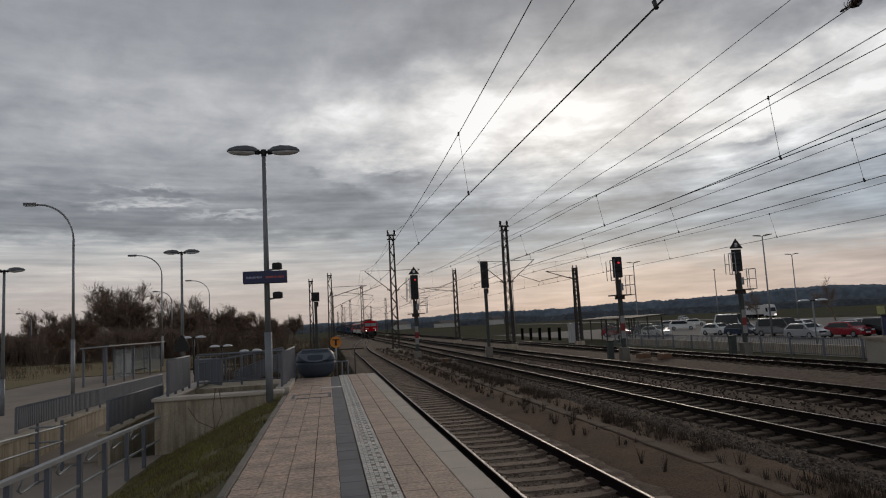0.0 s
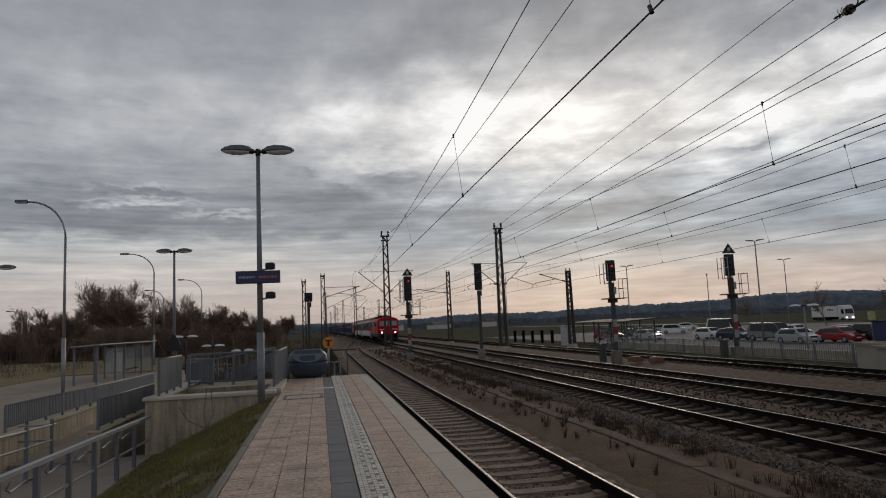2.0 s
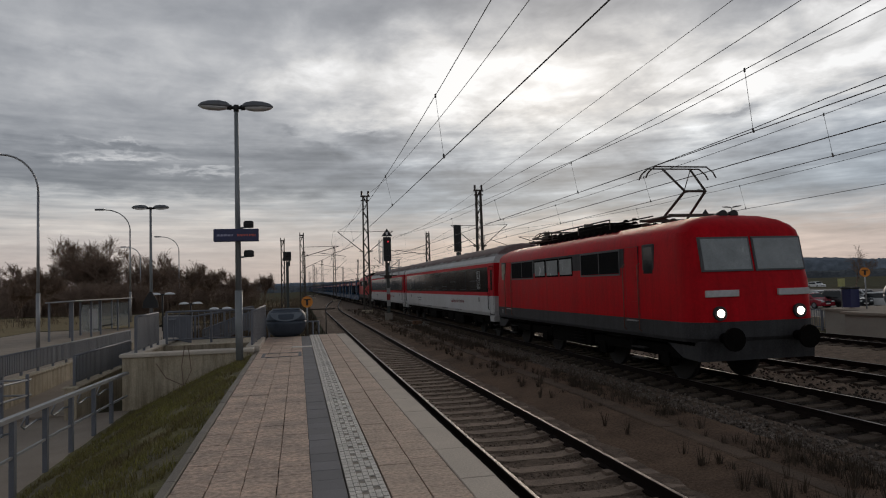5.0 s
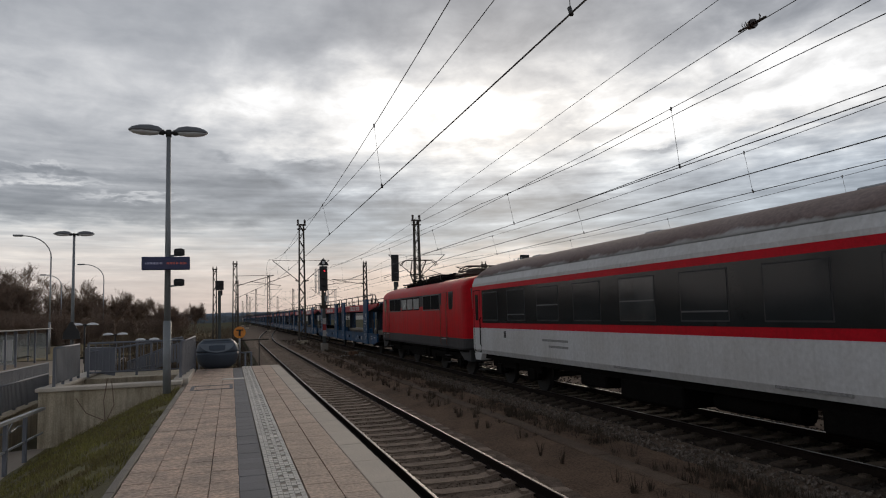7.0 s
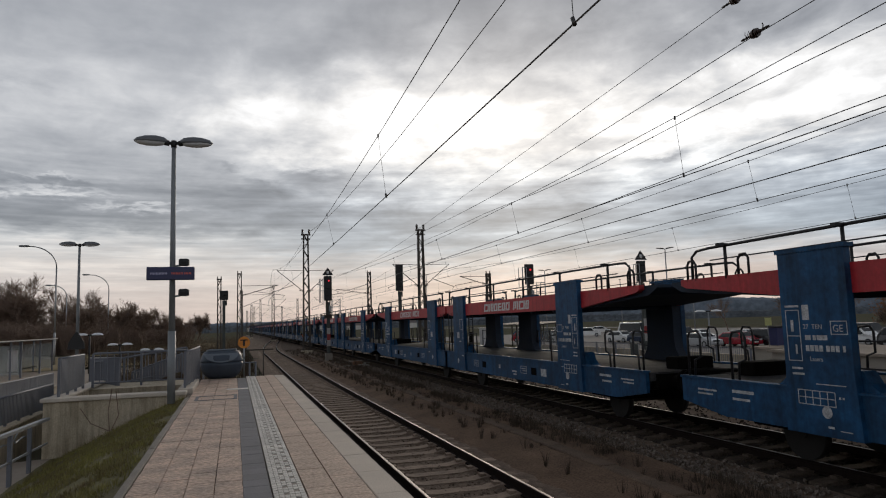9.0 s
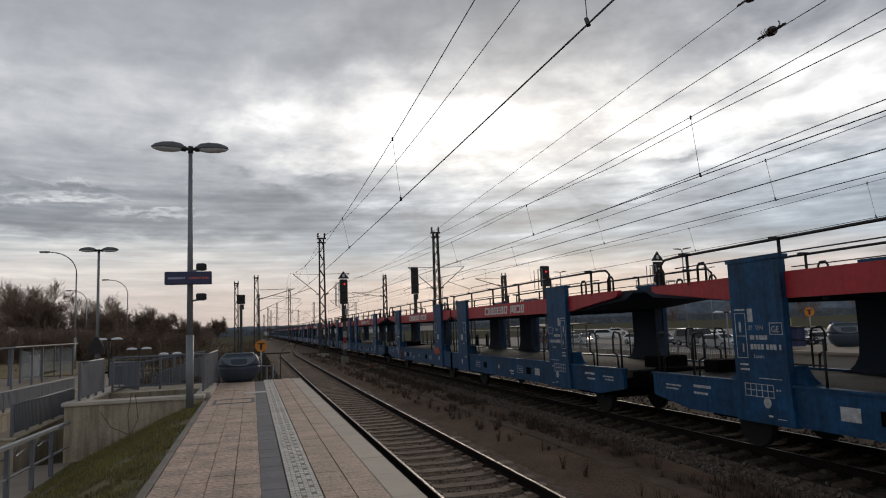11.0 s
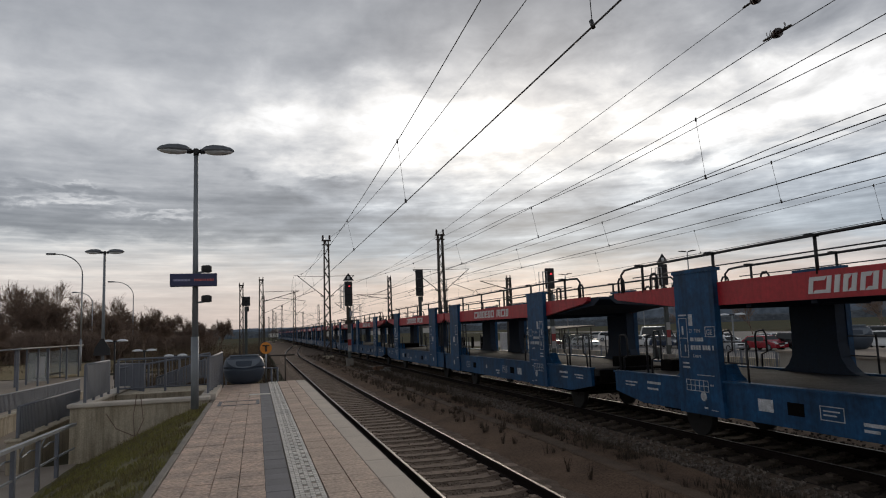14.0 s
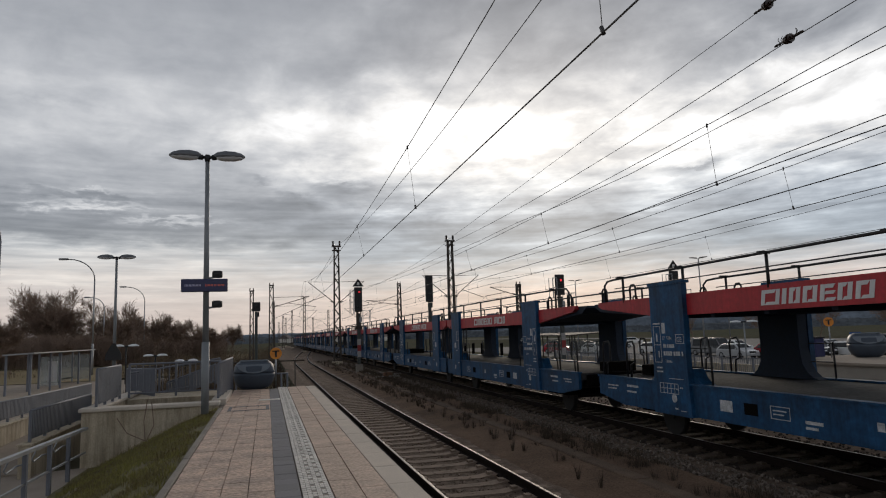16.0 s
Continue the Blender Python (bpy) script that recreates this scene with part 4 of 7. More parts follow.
def build_coach(label, words, signed=True):
    co = thing("passenger_coach", label, "railway coach", group="coaches of the train")
    Ln, W = COACH_L, 1.42
    bm = B()
    extr(bm, [(-W + .06, 0.94), (W - .06, 0.94), (W, 1.08), (W, 1.80), (-W, 1.80), (-W, 1.08)], "y", 0, Ln)
    part("lower_wall", bm, COACHGREY, co, "dirty light grey lower wall")
    bm = B()
    extr(bm, [(-W, 1.802), (W, 1.802), (W, 3.0), (W - .02, 3.21), (-W + .02, 3.21), (-W, 3.0)], "y", 0, Ln)
    part("window_wall", bm, COACHRED, co, "red upper wall")
    arc = [(1.39, 3.34), (1.30, 3.52), (1.12, 3.72), (0.85, 3.89), (0.5, 4.0), (0.0, 4.05)]
    bm = B()
    extr(bm, [(-1.40, 3.212), (1.40, 3.212), (1.40, 3.30), (1.31, 3.50), (-1.31, 3.50), (-1.40, 3.30)], "y", 0, Ln)
    part("cantrail", bm, COACHGREY, co, "light grey strip under the roof")
    bm = B()
    prof = arc[1:] + [(-x, z) for x, z in arc[-2:0:-1]]
    loft(bm, [[(x * k, y, 3.4 + (z - 3.4) * kz) for x, z in prof] for y, k, kz in ((0, 0.985, 0.86), (0.10, 0.995, 0.95), (0.25, 1.0, 0.985), (0.6, 1.006, 1.0), (Ln - 0.6, 1.006, 1.0), (Ln - 0.25, 1.0, 0.985), (Ln - 0.10, 0.995, 0.95), (Ln, 0.985, 0.86))], True)
    part("roof", bm, COACHROOF, co, "sooty brown-grey roof")
    for sx in (-1, 1):
        bm = B()
        side_box(bm, sx, W, 0.95, Ln - 0.95, 1.97, 3.06, 0.03, 0.006, 0.0)
        band = part("glass_band", bm, COACHGLASS, co, "continuous black window band")
        for k in range(9 if signed else 11):
            y = (2.80 + k * 2.16) if signed else (1.08 + k * 2.11)
            w0 = 1.26
            bm = B()
            side_box(bm, sx, W, y - 0.03, y + w0 + 0.03, 2.05, 2.98, 0.02, 0.009, 0.0)
            seal = part("window_seal", bm, BLACK, band, "black rubber window seal")
            bm = B()
            side_box(bm, sx, W, y, y + w0, 2.08, 2.95, 0.02, 0.013, 0.0)
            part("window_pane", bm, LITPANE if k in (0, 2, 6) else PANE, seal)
            if k % 3 != 1:
                bm = B()
                side_box(bm, sx, W, y, y + w0, 2.22 if k % 2 else 2.46, 2.25 if k % 2 else 2.49, 0.01, 0.018)
                part("window_bar", bm, FRAMEGREY, seal, "narrow grey sliding-pane bar")
        for y0, hinge in ((0.12, 1), (Ln - 0.74, -1)):
            bm = B()
            for a, b, c, d in ((y0, y0 + 0.62, 1.0, 1.02), (y0, y0 + 0.02, 1.0, 3.08), (y0 + 0.60, y0 + 0.62, 1.0, 3.08), (y0, y0 + 0.62, 3.06, 3.08)):
                side_box(bm, sx, W, a, b, c, d, 0.02, 0.004)
            door = part("door", bm, DARK, co, "folding door with a tall narrow window")
            bm = B()
            side_box(bm, sx, W, y0 + 0.17, y0 + 0.44, 2.05, 2.93, 0.03, 0.008, 0.0)
            part("door_window", bm, COACHGLASS, door)
            bm = B()
            yy = y0 + (0.70 if hinge > 0 else -0.08)
            pipe(bm, [(sx * W, yy, 2.15), (sx * (W + .05), yy, 2.1), (sx * (W + .05), yy, 1.25), (sx * W, yy, 1.2)], 0.016, 6)
            part("handrail", bm, DARK, door)
            bm = B()
            a, b = sorted((sx * 1.05, sx * 1.42))
            extr(bm, [(y0 - .02, 0.94), (y0 + 0.66, 0.94), (y0 + 0.58, 0.72), (y0 + 0.06, 0.72)], "x", a, b)
            part("step_box", bm, COACHGREY, door)
            bm = B()
            for z in (0.36, 0.54):
                box(bm, a + 0.1, b, y0 + 0.05, y0 + 0.6, z, z + 0.03)
            part("step", bm, STEELWHEEL, door)
        for y in (2.45, Ln - 2.95):
            bm = B()
            side_box(bm, sx, W, y, y + 0.16, 1.52, 1.72, 0.02, 0.004)
            part("filler_flap", bm, BLACK, co)
    # pictogram frames on the platform side, one at each end
    for y in ((2.25, Ln - 3.05) if signed else ()):
        bm = B()
        for a, b, c, d in ((0, 0.5, 2.10, 2.115), (0, 0.5, 2.885, 2.90), (0, 0.015, 2.10, 2.90), (0.485, 0.5, 2.10, 2.90),
                           (0.1, 0.4, 2.83, 2.84), (0.1, 0.115, 2.56, 2.84), (0.385, 0.4, 2.56, 2.84), (0.1, 0.4, 2.56, 2.60), (0.1, 0.4, 2.16, 2.175), (0.27, 0.33, 2.22, 2.34)):
            side_box(bm, -1, W, y + a, y + b, c, d, 0.01, 0.020)
        part("pictogram", bm, STRIPE, co, "white outlined service pictograms")
        lettering("2", 0.2, STRIPE, co, -W - 0.021, y + 0.24, 2.38)
    lettering(words, 0.25, COACHPRINT, co, -W - 0.006, 8.4, 1.41)
    bm = B()
    for k, (a, b) in enumerate(((0, 1.5), (0, 1.1))):
        side_box(bm, -1, W, Ln - 7.0 + a, Ln - 7.0 + b, 1.5 - 0.16 * k, 1.56 - 0.16 * k, 0.01, 0.004)
    for a in (6.0, 9.3, 14.0):
        side_box(bm, -1, W, a, a + 1.4, 1.03, 1.08, 0.01, 0.004)
    part("data_print", bm, FADEDPRINT, co, "small unreadable data lines", kind="stuff")
    bm = B()
    for y in (2.9, 9.5, 15.2, 21.5):
        box(bm, -0.2, 0.2, y, y + 0.55, 4.0, 4.09, 0.02)
    for y in ((Ln - 3.75,) if signed else ()):
        for a, b, c, d in ((y, y + 1.1, 0, .03), (y, y + 0.03, 0, .4), (y + 1.07, y + 1.1, 0, .4), (y, y + 1.1, .37, .4)):
            extr(bm, [(-1.30 + c * 0.8, 3.545 + c * 0.62), (-1.30 + d * 0.8, 3.545 + d * 0.62), (-1.33 + d * 0.8, 3.57 + d * 0.62), (-1.33 + c * 0.8, 3.57 + c * 0.62)], "y", a, b)
    part("roof_hatch", bm, GALV, co)
    for y, out in ((0, -1), (Ln, 1)):
        bm = B()
        a, b = sorted((y, y + out * 0.19))
        box(bm, -0.62, 0.62, a, b, 1.2, 3.45, 0.05)
        part("gangway", bm, BLACK, co, "black rubber gangway")
        buffers(co, y - out * 0.25, out)
    bm = B()
    box(bm, -1.25, 1.25, 0.4, Ln - 0.4, 0.78, 0.95)
    for y0, y1, z in ((6.2, 8.2, 0.36), (8.6, 10.0, 0.45), (13.2, 15.4, 0.38), (16.0, 17.2, 0.5)):
        for a, b in ((-1.28, -0.35), (0.35, 1.28)):
            box(bm, a, b, y0, y1, z, 0.8, 0.03)
    tube(bm, (-0.9, 10.6, 0.6), (-0.9, 12.6, 0.6), 0.18, n=12)
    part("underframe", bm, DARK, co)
    for yc in (2.95, Ln - 2.95):
        bogie(co, yc, 2.5, 1.05, 0.46)
    return co


WAGON_L = 28.9


def build_wagon():
    wg = thing("car_carrier_wagon", "empty blue double-deck car carrier wagon with red upper beams", "railway wagon", group="car carrier wagons of the train")
    U = 14.25
    for u0, flip in ((0.35, False), (WAGON_L - 0.35, True)):
        def Y(a):
            return u0 - a if flip else u0 + a

        def ybox(bm, x0, x1, a, b, z0, z1, bev=0.0):
            p, q = sorted((Y(a), Y(b)))
            box(bm, x0, x1, p, q, z0, z1, bev)

        unit = new("unit")
        unit.empty_display_size = 0.1
        unit.parent = wg
        bm = B()
        ybox(bm, -1.36, 1.36, 0.2, U, 1.02, 1.195)
        ybox(bm, -1.30, 1.30, 1.4, U - 0.6, 0.70, 1.0)
        part("lower_deck", bm, DECK, unit, "worn grey lower deck")
        for sx in (-1, 1):
            bm = B()
            a, b = sorted((sx * 1.38, sx * 1.46))
            p = [(0.25, 0.78), (1.4, 0.60), (U, 0.60), (U, 1.22), (0.25, 1.22)]
            extr(bm, [(Y(y), z) for y, z in p], "x", a, b)
            ybox(bm, min(sx * 1.34, sx * 1.5), max(sx * 1.34, sx * 1.5), 0.25, U, 1.20, 1.235)
            sill = part("side_sill", bm, WAGBLUE, unit, "blue side sill with small white markings")
            for y in (5.6, 9.6):
                bm = B()
                a2, b2 = sorted((sx * 1.455, sx * 1.468))
                ybox(bm, a2, b2, y, y + 0.34, 0.80, 1.0, 0.004)
                part("label_holder", bm, DARK, sill, "dark sheet-metal label holder")
            for y in (6.25, 10.35):
                bm = B()
                a2, b2 = sorted((sx * 1.462, sx * 1.467))
                for q0, q1, z0, z1 in ((0, .44, .80, .812), (0, .44, 1.0, 1.012), (0, .012, .812, 1.0), (.428, .44, .812, 1.0), (.06, .36, .93, .95), (.06, .30, .87, .89)):
                    ybox(bm, a2, b2, y + q0, y + q1, z0, z1)
                part("data_frame", bm, STENCIL, sill, "outlined stencil panel with unreadable rows")
            bm = B()
            for y, w0, z, h in ((0.7, .5, 1.0, .03), (0.7, .4, .93, .03), (4.95, .34, .80, .2), (7.0, .35, .8, .05), (7.0, .25, .72, .04), (1.6, .5, 1.02, .05), (1.6, .4, .9, .04), (8.3, .12, .85, .12)):
                a2, b2 = sorted((sx * 1.462, sx * 1.466))
                ybox(bm, a2, b2, y, y + w0, z, z + h)
            part("marking", bm, STENCIL, sill, "small white stencil marks", kind="stuff")
            # upright panels that carry the upper deck
            for yc, w0 in ((3.49, 1.2), (12.25, 1.2)):
                bm = B()
                a, b = sorted((sx * 1.40, sx * 1.52))
                p = [(yc - w0 / 2 - 0.06, 0.58), (yc + w0 / 2 + 0.06, 0.58), (yc + w0 / 2, 1.5), (yc + w0 / 2, 3.24), (yc - w0 / 2, 3.24), (yc - w0 / 2, 1.5)]
                extr(bm, [(Y(y), z) for y, z in p], "x", a, b)
                ybox(bm, min(sx * 1.36, sx * 1.54), max(sx * 1.36, sx * 1.54), yc - w0 / 2 - 0.03, yc + w0 / 2 + 0.03, 3.22, 3.28)
                post = part("upright", bm, WAGBLUE, unit, "broad blue steel upright")
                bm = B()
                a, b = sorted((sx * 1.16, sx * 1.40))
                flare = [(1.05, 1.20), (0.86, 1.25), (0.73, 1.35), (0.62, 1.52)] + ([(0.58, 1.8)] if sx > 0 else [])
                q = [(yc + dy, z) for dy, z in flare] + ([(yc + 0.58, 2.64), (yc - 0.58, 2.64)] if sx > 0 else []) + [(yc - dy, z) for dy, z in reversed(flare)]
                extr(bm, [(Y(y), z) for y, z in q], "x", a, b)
                # far webs take the shaded blue, near ones the plain paint
                part("gusset", bm, WAGSHADE if sx > 0 else WAGBLUE, post, "flared inner web of the upright")
                bm = B()
                a2, b2 = sorted((sx * 1.521, sx * 1.526))
                if yc < 5:
                    for y, w1, z, h in ((-.52, .26, 2.41, .03), (-.52, .26, 2.36, .012), (-.52, .012, 1.62, .74), (-.27, .012, 1.62, .74), (-.52, .26, 1.62, .012), (-.52, .26, 1.98, .012), (-.43, .05, 2.05, .17), (-.37, .03, 1.72, .14), (-.2, .12, 2.22, .22), (-.18, .1, 1.93, .07), (-.04, .05, 1.93, .07), (.03, .18, 1.93, .07), (-.18, .06, 1.77, .085), (-.1, .06, 1.77, .085), (-.02, .06, 1.77, .085), (.06, .06, 1.77, .085), (.18, .06, 1.77, .085), (.26, .06, 1.77, .085), (.34, .06, 1.77, .085), (.46, .04, 1.77, .085), (-.47, .2, 1.5, .03), (-.47, .22, 1.42, .03), (-.05, .5, 1.30, .012), (-.4, .65, 1.2, .012), (-.4, .65, 1.1, .012), (-.4, .65, 1.0, .012), (-.4, .012, 1.0, .2), (-.27, .012, 1.0, .2), (-.14, .012, 1.0, .2), (-.01, .012, 1.0, .2), (.12, .012, 1.0, .2), (.25, .012, 1.0, .2), (.32, .03, 1.12, .03), (.38, .03, 1.12, .03), (.3, .19, .68, .012), (.1, .1, .7, .03), (.28, .28, 2.19, .012), (.28, .28, 2.01, .012), (.28, .012, 2.01, .19), (.548, .012, 2.01, .19)):
                        ybox(bm, a2, b2, yc + y, yc + y + w1, z, z + h)
                else:
                    for y, w1, z, h in ((-.1, .26, 1.75, .22), (-.5, .02, 1.7, .75), (-.2, .02, 2.05, .4), (-.5, .3, 2.05, .02), (-.5, .3, 2.43, .02), (-.3, .25, 1.62, .03), (-.5, .2, 1.1, .04)):
                        ybox(bm, a2, b2, yc + y, yc + y + w1, z, z + h)
                tube(bm, (sx * 1.522, Y(yc + 0.1), 0.92), (sx * 1.527, Y(yc + 0.1), 0.92), 0.085, n=16)
                part("stencil", bm, STENCIL, post, "white stencilled data panel", kind="stuff")
                if yc < 5 and sx < 0:
                    s0 = 1 if flip else -1
                    for words, size, ya, z in (("27  TEN", 0.10, -0.2, 2.09), ("GE", 0.14, 0.32, 2.05), ("Laaers", 0.09, -0.12, 1.63)):
                        start = Y(yc + ya) if s0 < 0 else Y(yc + ya)
                        lettering(words, size, STENCIL, post, -1.528, start + (0.0 if s0 > 0 else 0.45), z)
            # red upper beam, tapered at the outer end
            bm = B()
            a, b = sorted((sx * 1.30, sx * 1.42))
            p = [(0.35, 2.90), (0.5, 2.84), (3.0, 2.58), (13.4, 2.58), (13.8, 2.66), (14.0, 2.72), (14.0, 3.0), (0.35, 3.0)]
            extr(bm, [(Y(y), z) for y, z in p], "x", a, b)
            beam = part("upper_beam", bm, WAGRED, unit, "red upper side beam with white lettering shapes")
            bm = B()
            widths = (.62, .14, .34, .42, .40, .38, .46, None, .55, .62, .34)
            y = 9.7 if not flip else 6.2
            for wide in widths:
                if wide is None:
                    y += -0.24 if not flip else 0.24
                    continue
                d = -1 if not flip else 1
                w1 = wide * 0.68
                s = 0.05
                a2, b2 = sorted((sx * 1.421, sx * 1.427))
                # each shape leans a little and has a notch
                if wide > 0.3:
                    form = int(wide * 100) % 4
                    if form == 0:
                        bars = ((0, .085, 2.66, 2.91), (.09, w1, 2.85, 2.91), (.09, w1, 2.76, 2.81), (.09, w1, 2.66, 2.71))
                    elif form == 1:
                        bars = ((0, .085, 2.66, 2.91), (.09, w1, 2.66, 2.72))
                    elif form == 2:
                        bars = ((0, .085, 2.66, 2.91), (.09, w1 - .09, 2.85, 2.91), (w1 - .085, w1, 2.66, 2.91), (.09, w1 - .09, 2.66, 2.71))
                    else:
                        bars = ((0, .085, 2.66, 2.91), (w1 / 2 - .05, w1 / 2 + .05, 2.70, 2.91), (w1 - .085, w1, 2.66, 2.91), (.1, w1 - .1, 2.87, 2.91))
                    for p0, p1, z0, z1 in bars:
                        extr(bm, [(Y(y + d * p0), z0), (Y(y + d * p1), z0), (Y(y + d * (p1 + s)), z1), (Y(y + d * (p0 + s)), z1)], "x", a2, b2)
                else:
                    extr(bm, [(Y(y), 2.66), (Y(y + d * w1), 2.66), (Y(y + d * (w1 + s)), 2.91), (Y(y + d * s), 2.91)], "x", a2, b2)
                y += d * (w1 + 0.06)
            part("emblem", bm, STRIPE, beam, "row of white slanted shapes", kind="stuff")
            # guard rail along the upper deck
            bm = B()
            x = sx * 1.40
            for k in range(6):
                yy = 1.6 + 2.4 * k
                top = 3.53
                tube(bm, (x, Y(yy), 2.95), (x, Y(yy), top), 0.03, n=6)
                ybox(bm, x - 0.16, x + 0.05, yy - 0.04, yy + 0.04, top - 0.02, top + 0.03)
            pts = [(x, Y(0.7), 2.98), (x, Y(0.7), 3.40), (x, Y(0.85), 3.50), (x, Y(1.2), 3.52), (x, Y(5.6), 3.54), (x, Y(9.6), 3.54), (x, Y(13.2), 3.53), (x, Y(13.6), 3.48), (x, Y(13.7), 2.98)]
            pipe(bm, pts, 0.026, 6)
            tube(bm, (x, Y(1.2), 3.30), (x, Y(13.5), 3.30), 0.012, n=5)
            part("guard_rail", bm, BLACK, unit, "black tubular guard rail of the upper deck")
            for yy in (0.55, 1.9, 13.1):
                bm = B()
                pipe(bm, [(x, Y(yy), 2.96), (x, Y(yy), 3.26), (x, Y(yy + .06), 3.33), (x, Y(yy + .18), 3.33), (x, Y(yy + .24), 3.26), (x, Y(yy + .24), 2.96)], 0.024, 6)
                part("grab_loop", bm, BLACK, unit)
            # lower fence at the ends
            # bent hoops to hold on to where the wagons meet
            for a0 in (0.40, 1.55):
                bm = B()
                xh = sx * 1.39
                pipe(bm, [(xh, Y(a0), 1.22), (xh, Y(a0), 1.92), (xh, Y(a0 + 0.06), 2.03), (xh, Y(a0 + 0.28), 2.05), (xh, Y(a0 + 0.35), 1.95), (xh, Y(a0 + 0.35), 1.58), (xh, Y(a0 + 0.18), 1.52), (xh, Y(a0 + 0.16), 1.22)], 0.024, 6)
                part("grab_hoop", bm, BLACK, unit, "bent black grab hoop")
            for y0 in (3.7, 10.6):
                bm = B()
                for yy in (y0, y0 + 1.0):
                    tube(bm, (x, Y(yy), 1.2), (x, Y(yy), 1.95), 0.022, n=6)
                for z in (1.55, 1.92):
                    tube(bm, (x, Y(y0), z), (x, Y(y0 + 1.0), z), 0.014, n=5)
                part("lower_fence", bm, BLACK, unit)
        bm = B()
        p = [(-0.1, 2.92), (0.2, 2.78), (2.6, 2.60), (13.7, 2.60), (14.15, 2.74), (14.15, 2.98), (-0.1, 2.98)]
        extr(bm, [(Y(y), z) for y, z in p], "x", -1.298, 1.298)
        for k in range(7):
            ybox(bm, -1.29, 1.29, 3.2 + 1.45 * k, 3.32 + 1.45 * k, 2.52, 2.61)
        # the deck's underside shade is painted in as its colour
        part("upper_deck", bm, WAGSHADE, unit, "dark upper deck")
        bm = B()
        x = -1.32
        for dy in (0, 0.42):
            tube(bm, (x, Y(11.2 + dy), 1.1), (x, Y(11.2 + dy), 2.62), 0.022, n=6)
        for k in range(5):
            tube(bm, (x, Y(11.2), 1.3 + .28 * k), (x, Y(11.62), 1.3 + .28 * k), 0.016, n=6)
        part("ladder", bm, BLACK, unit)
        for dy in (13.4, 13.75):
            bm = B()
            tube(bm, (-1.42, Y(dy), 1.15), (-1.42, Y(dy), 2.7), 0.022, n=6)
            part("grab_pole", bm, BLACK, unit)
        bm = B()
        ybox(bm, -0.5, 0.5, 0.0, 0.5, 0.85, 1.2, 0.03)
        ybox(bm, -1.25, 1.25, 0.15, 0.35, 0.85, 1.16)
        part("drawgear", bm, DARK, unit)
        bm = B()
        ybox(bm, -0.45, 0.45, 0.55, 1.0, 1.1, 1.45, 0.04)
        part("end_box", bm, DARK, unit)
        bm = B()
        ybox(bm, -0.35, 0.35, U - 0.1, U + 0.2, 0.7, 1.05)
        part("headstock", bm, DARK, unit)
        for yy in (2.4, 11.9):
            bm = B()
            ybox(bm, -1.15, 1.15, yy - 0.7, yy + 0.7, 0.5, 0.72)
            part("axle_guard", bm, DARK, unit)
        for yy in (2.4, 11.9):
            wheelset(unit, Y(yy), 0.42)
    for y, out in ((0.42, -1), (WAGON_L - 0.42, 1)):
        buffers(wg, y, out, 1.02)
    return wg


TRAIN_X = TRACK_X[1]
TRAIN = []          # (thing, distance of its front from the train's front)
TRAIN.append((build_loco("leading red electric locomotive with lit headlights", True), 0.0))
TRAIN.append((build_coach("red and light grey couchette coach behind the leading engine", "Ležadlový vozeň · Couchette"), 15.0))
TRAIN.append((build_coach("second red and light grey couchette coach, before another engine", "Ležadlový vozeň · Couchette", False), 40.1))
TRAIN.append((build_loco("second red electric locomotive hauled between coaches and wagons", False), 65.0))
first_wagon = build_wagon()
TRAIN.append((first_wagon, 80.3))
for i in range(1, 15):
    TRAIN.append((copy_thing(first_wagon, pose(0, 0, 0)), 80.3 + WAGON_L * i))


def mark_wagon(wg):
    """The fourth wagon alone carries a hand wheel and an orange scrawl."""
    bm = B()
    yc, zc, x = WAGON_L - 4.85, 0.92, -1.53
    ring = [(x, yc + 0.25 * math.cos(2 * math.pi * k / 24), zc + 0.25 * math.sin(2 * math.pi * k / 24)) for k in range(25)]
    pipe(bm, ring, 0.022, 6)
    for k in range(3):
        a = math.pi * (k / 3 + 0.17)
        tube(bm, (x, yc - 0.24 * math.cos(a), zc - 0.24 * math.sin(a)), (x, yc + 0.24 * math.cos(a), zc + 0.24 * math.sin(a)), 0.015, n=6)
    tube(bm, (x - 0.02, yc, zc), (-1.45, yc, zc), 0.045, n=10)
    part("brake_wheel", bm, RUSTWHEEL, wg, "rusty spoked hand brake wheel")
    bm = B()
    rng = random.Random(41)
    y, z = WAGON_L - 12.0, 1.42
    for k in range(9):
        y2, z2 = y - 0.09, 1.08 + 0.26 * (k % 2) + rng.uniform(-0.05, 0.08)
        tube(bm, (-1.524, y, z), (-1.524, y2, z2), 0.022, n=5)
        y, z = y2, z2
    part("scrawl", bm, SCRAWL, wg, "unreadable orange spray-painted scrawl", kind="stuff")


RUSTWHEEL = mat("rusty_brown_wheel", (0.17, 0.10, 0.07), 0.7, var=0.25, bump=0.1)
SCRAWL = mat("orange_spray_paint", (0.62, 0.13, 0.05), 0.7, var=0.15, bump=0)
mark_wagon(TRAIN[7][0])
FRONT_Y = [(0, 151.0), (1, 122.8), (2, 95.8), (3, 68.8), (5.5, -1.2), (8, -69.8), (8.5, -83.95), (9, -97.45), (11.5, -168.0), (12, -182.25), (12.5, -196.6), (13, -210.8), (13.5, -224.3), (14, -238.6), (14.5, -253.0), (15, -267.25), (15.5, -280.8), (16, -295.1)]

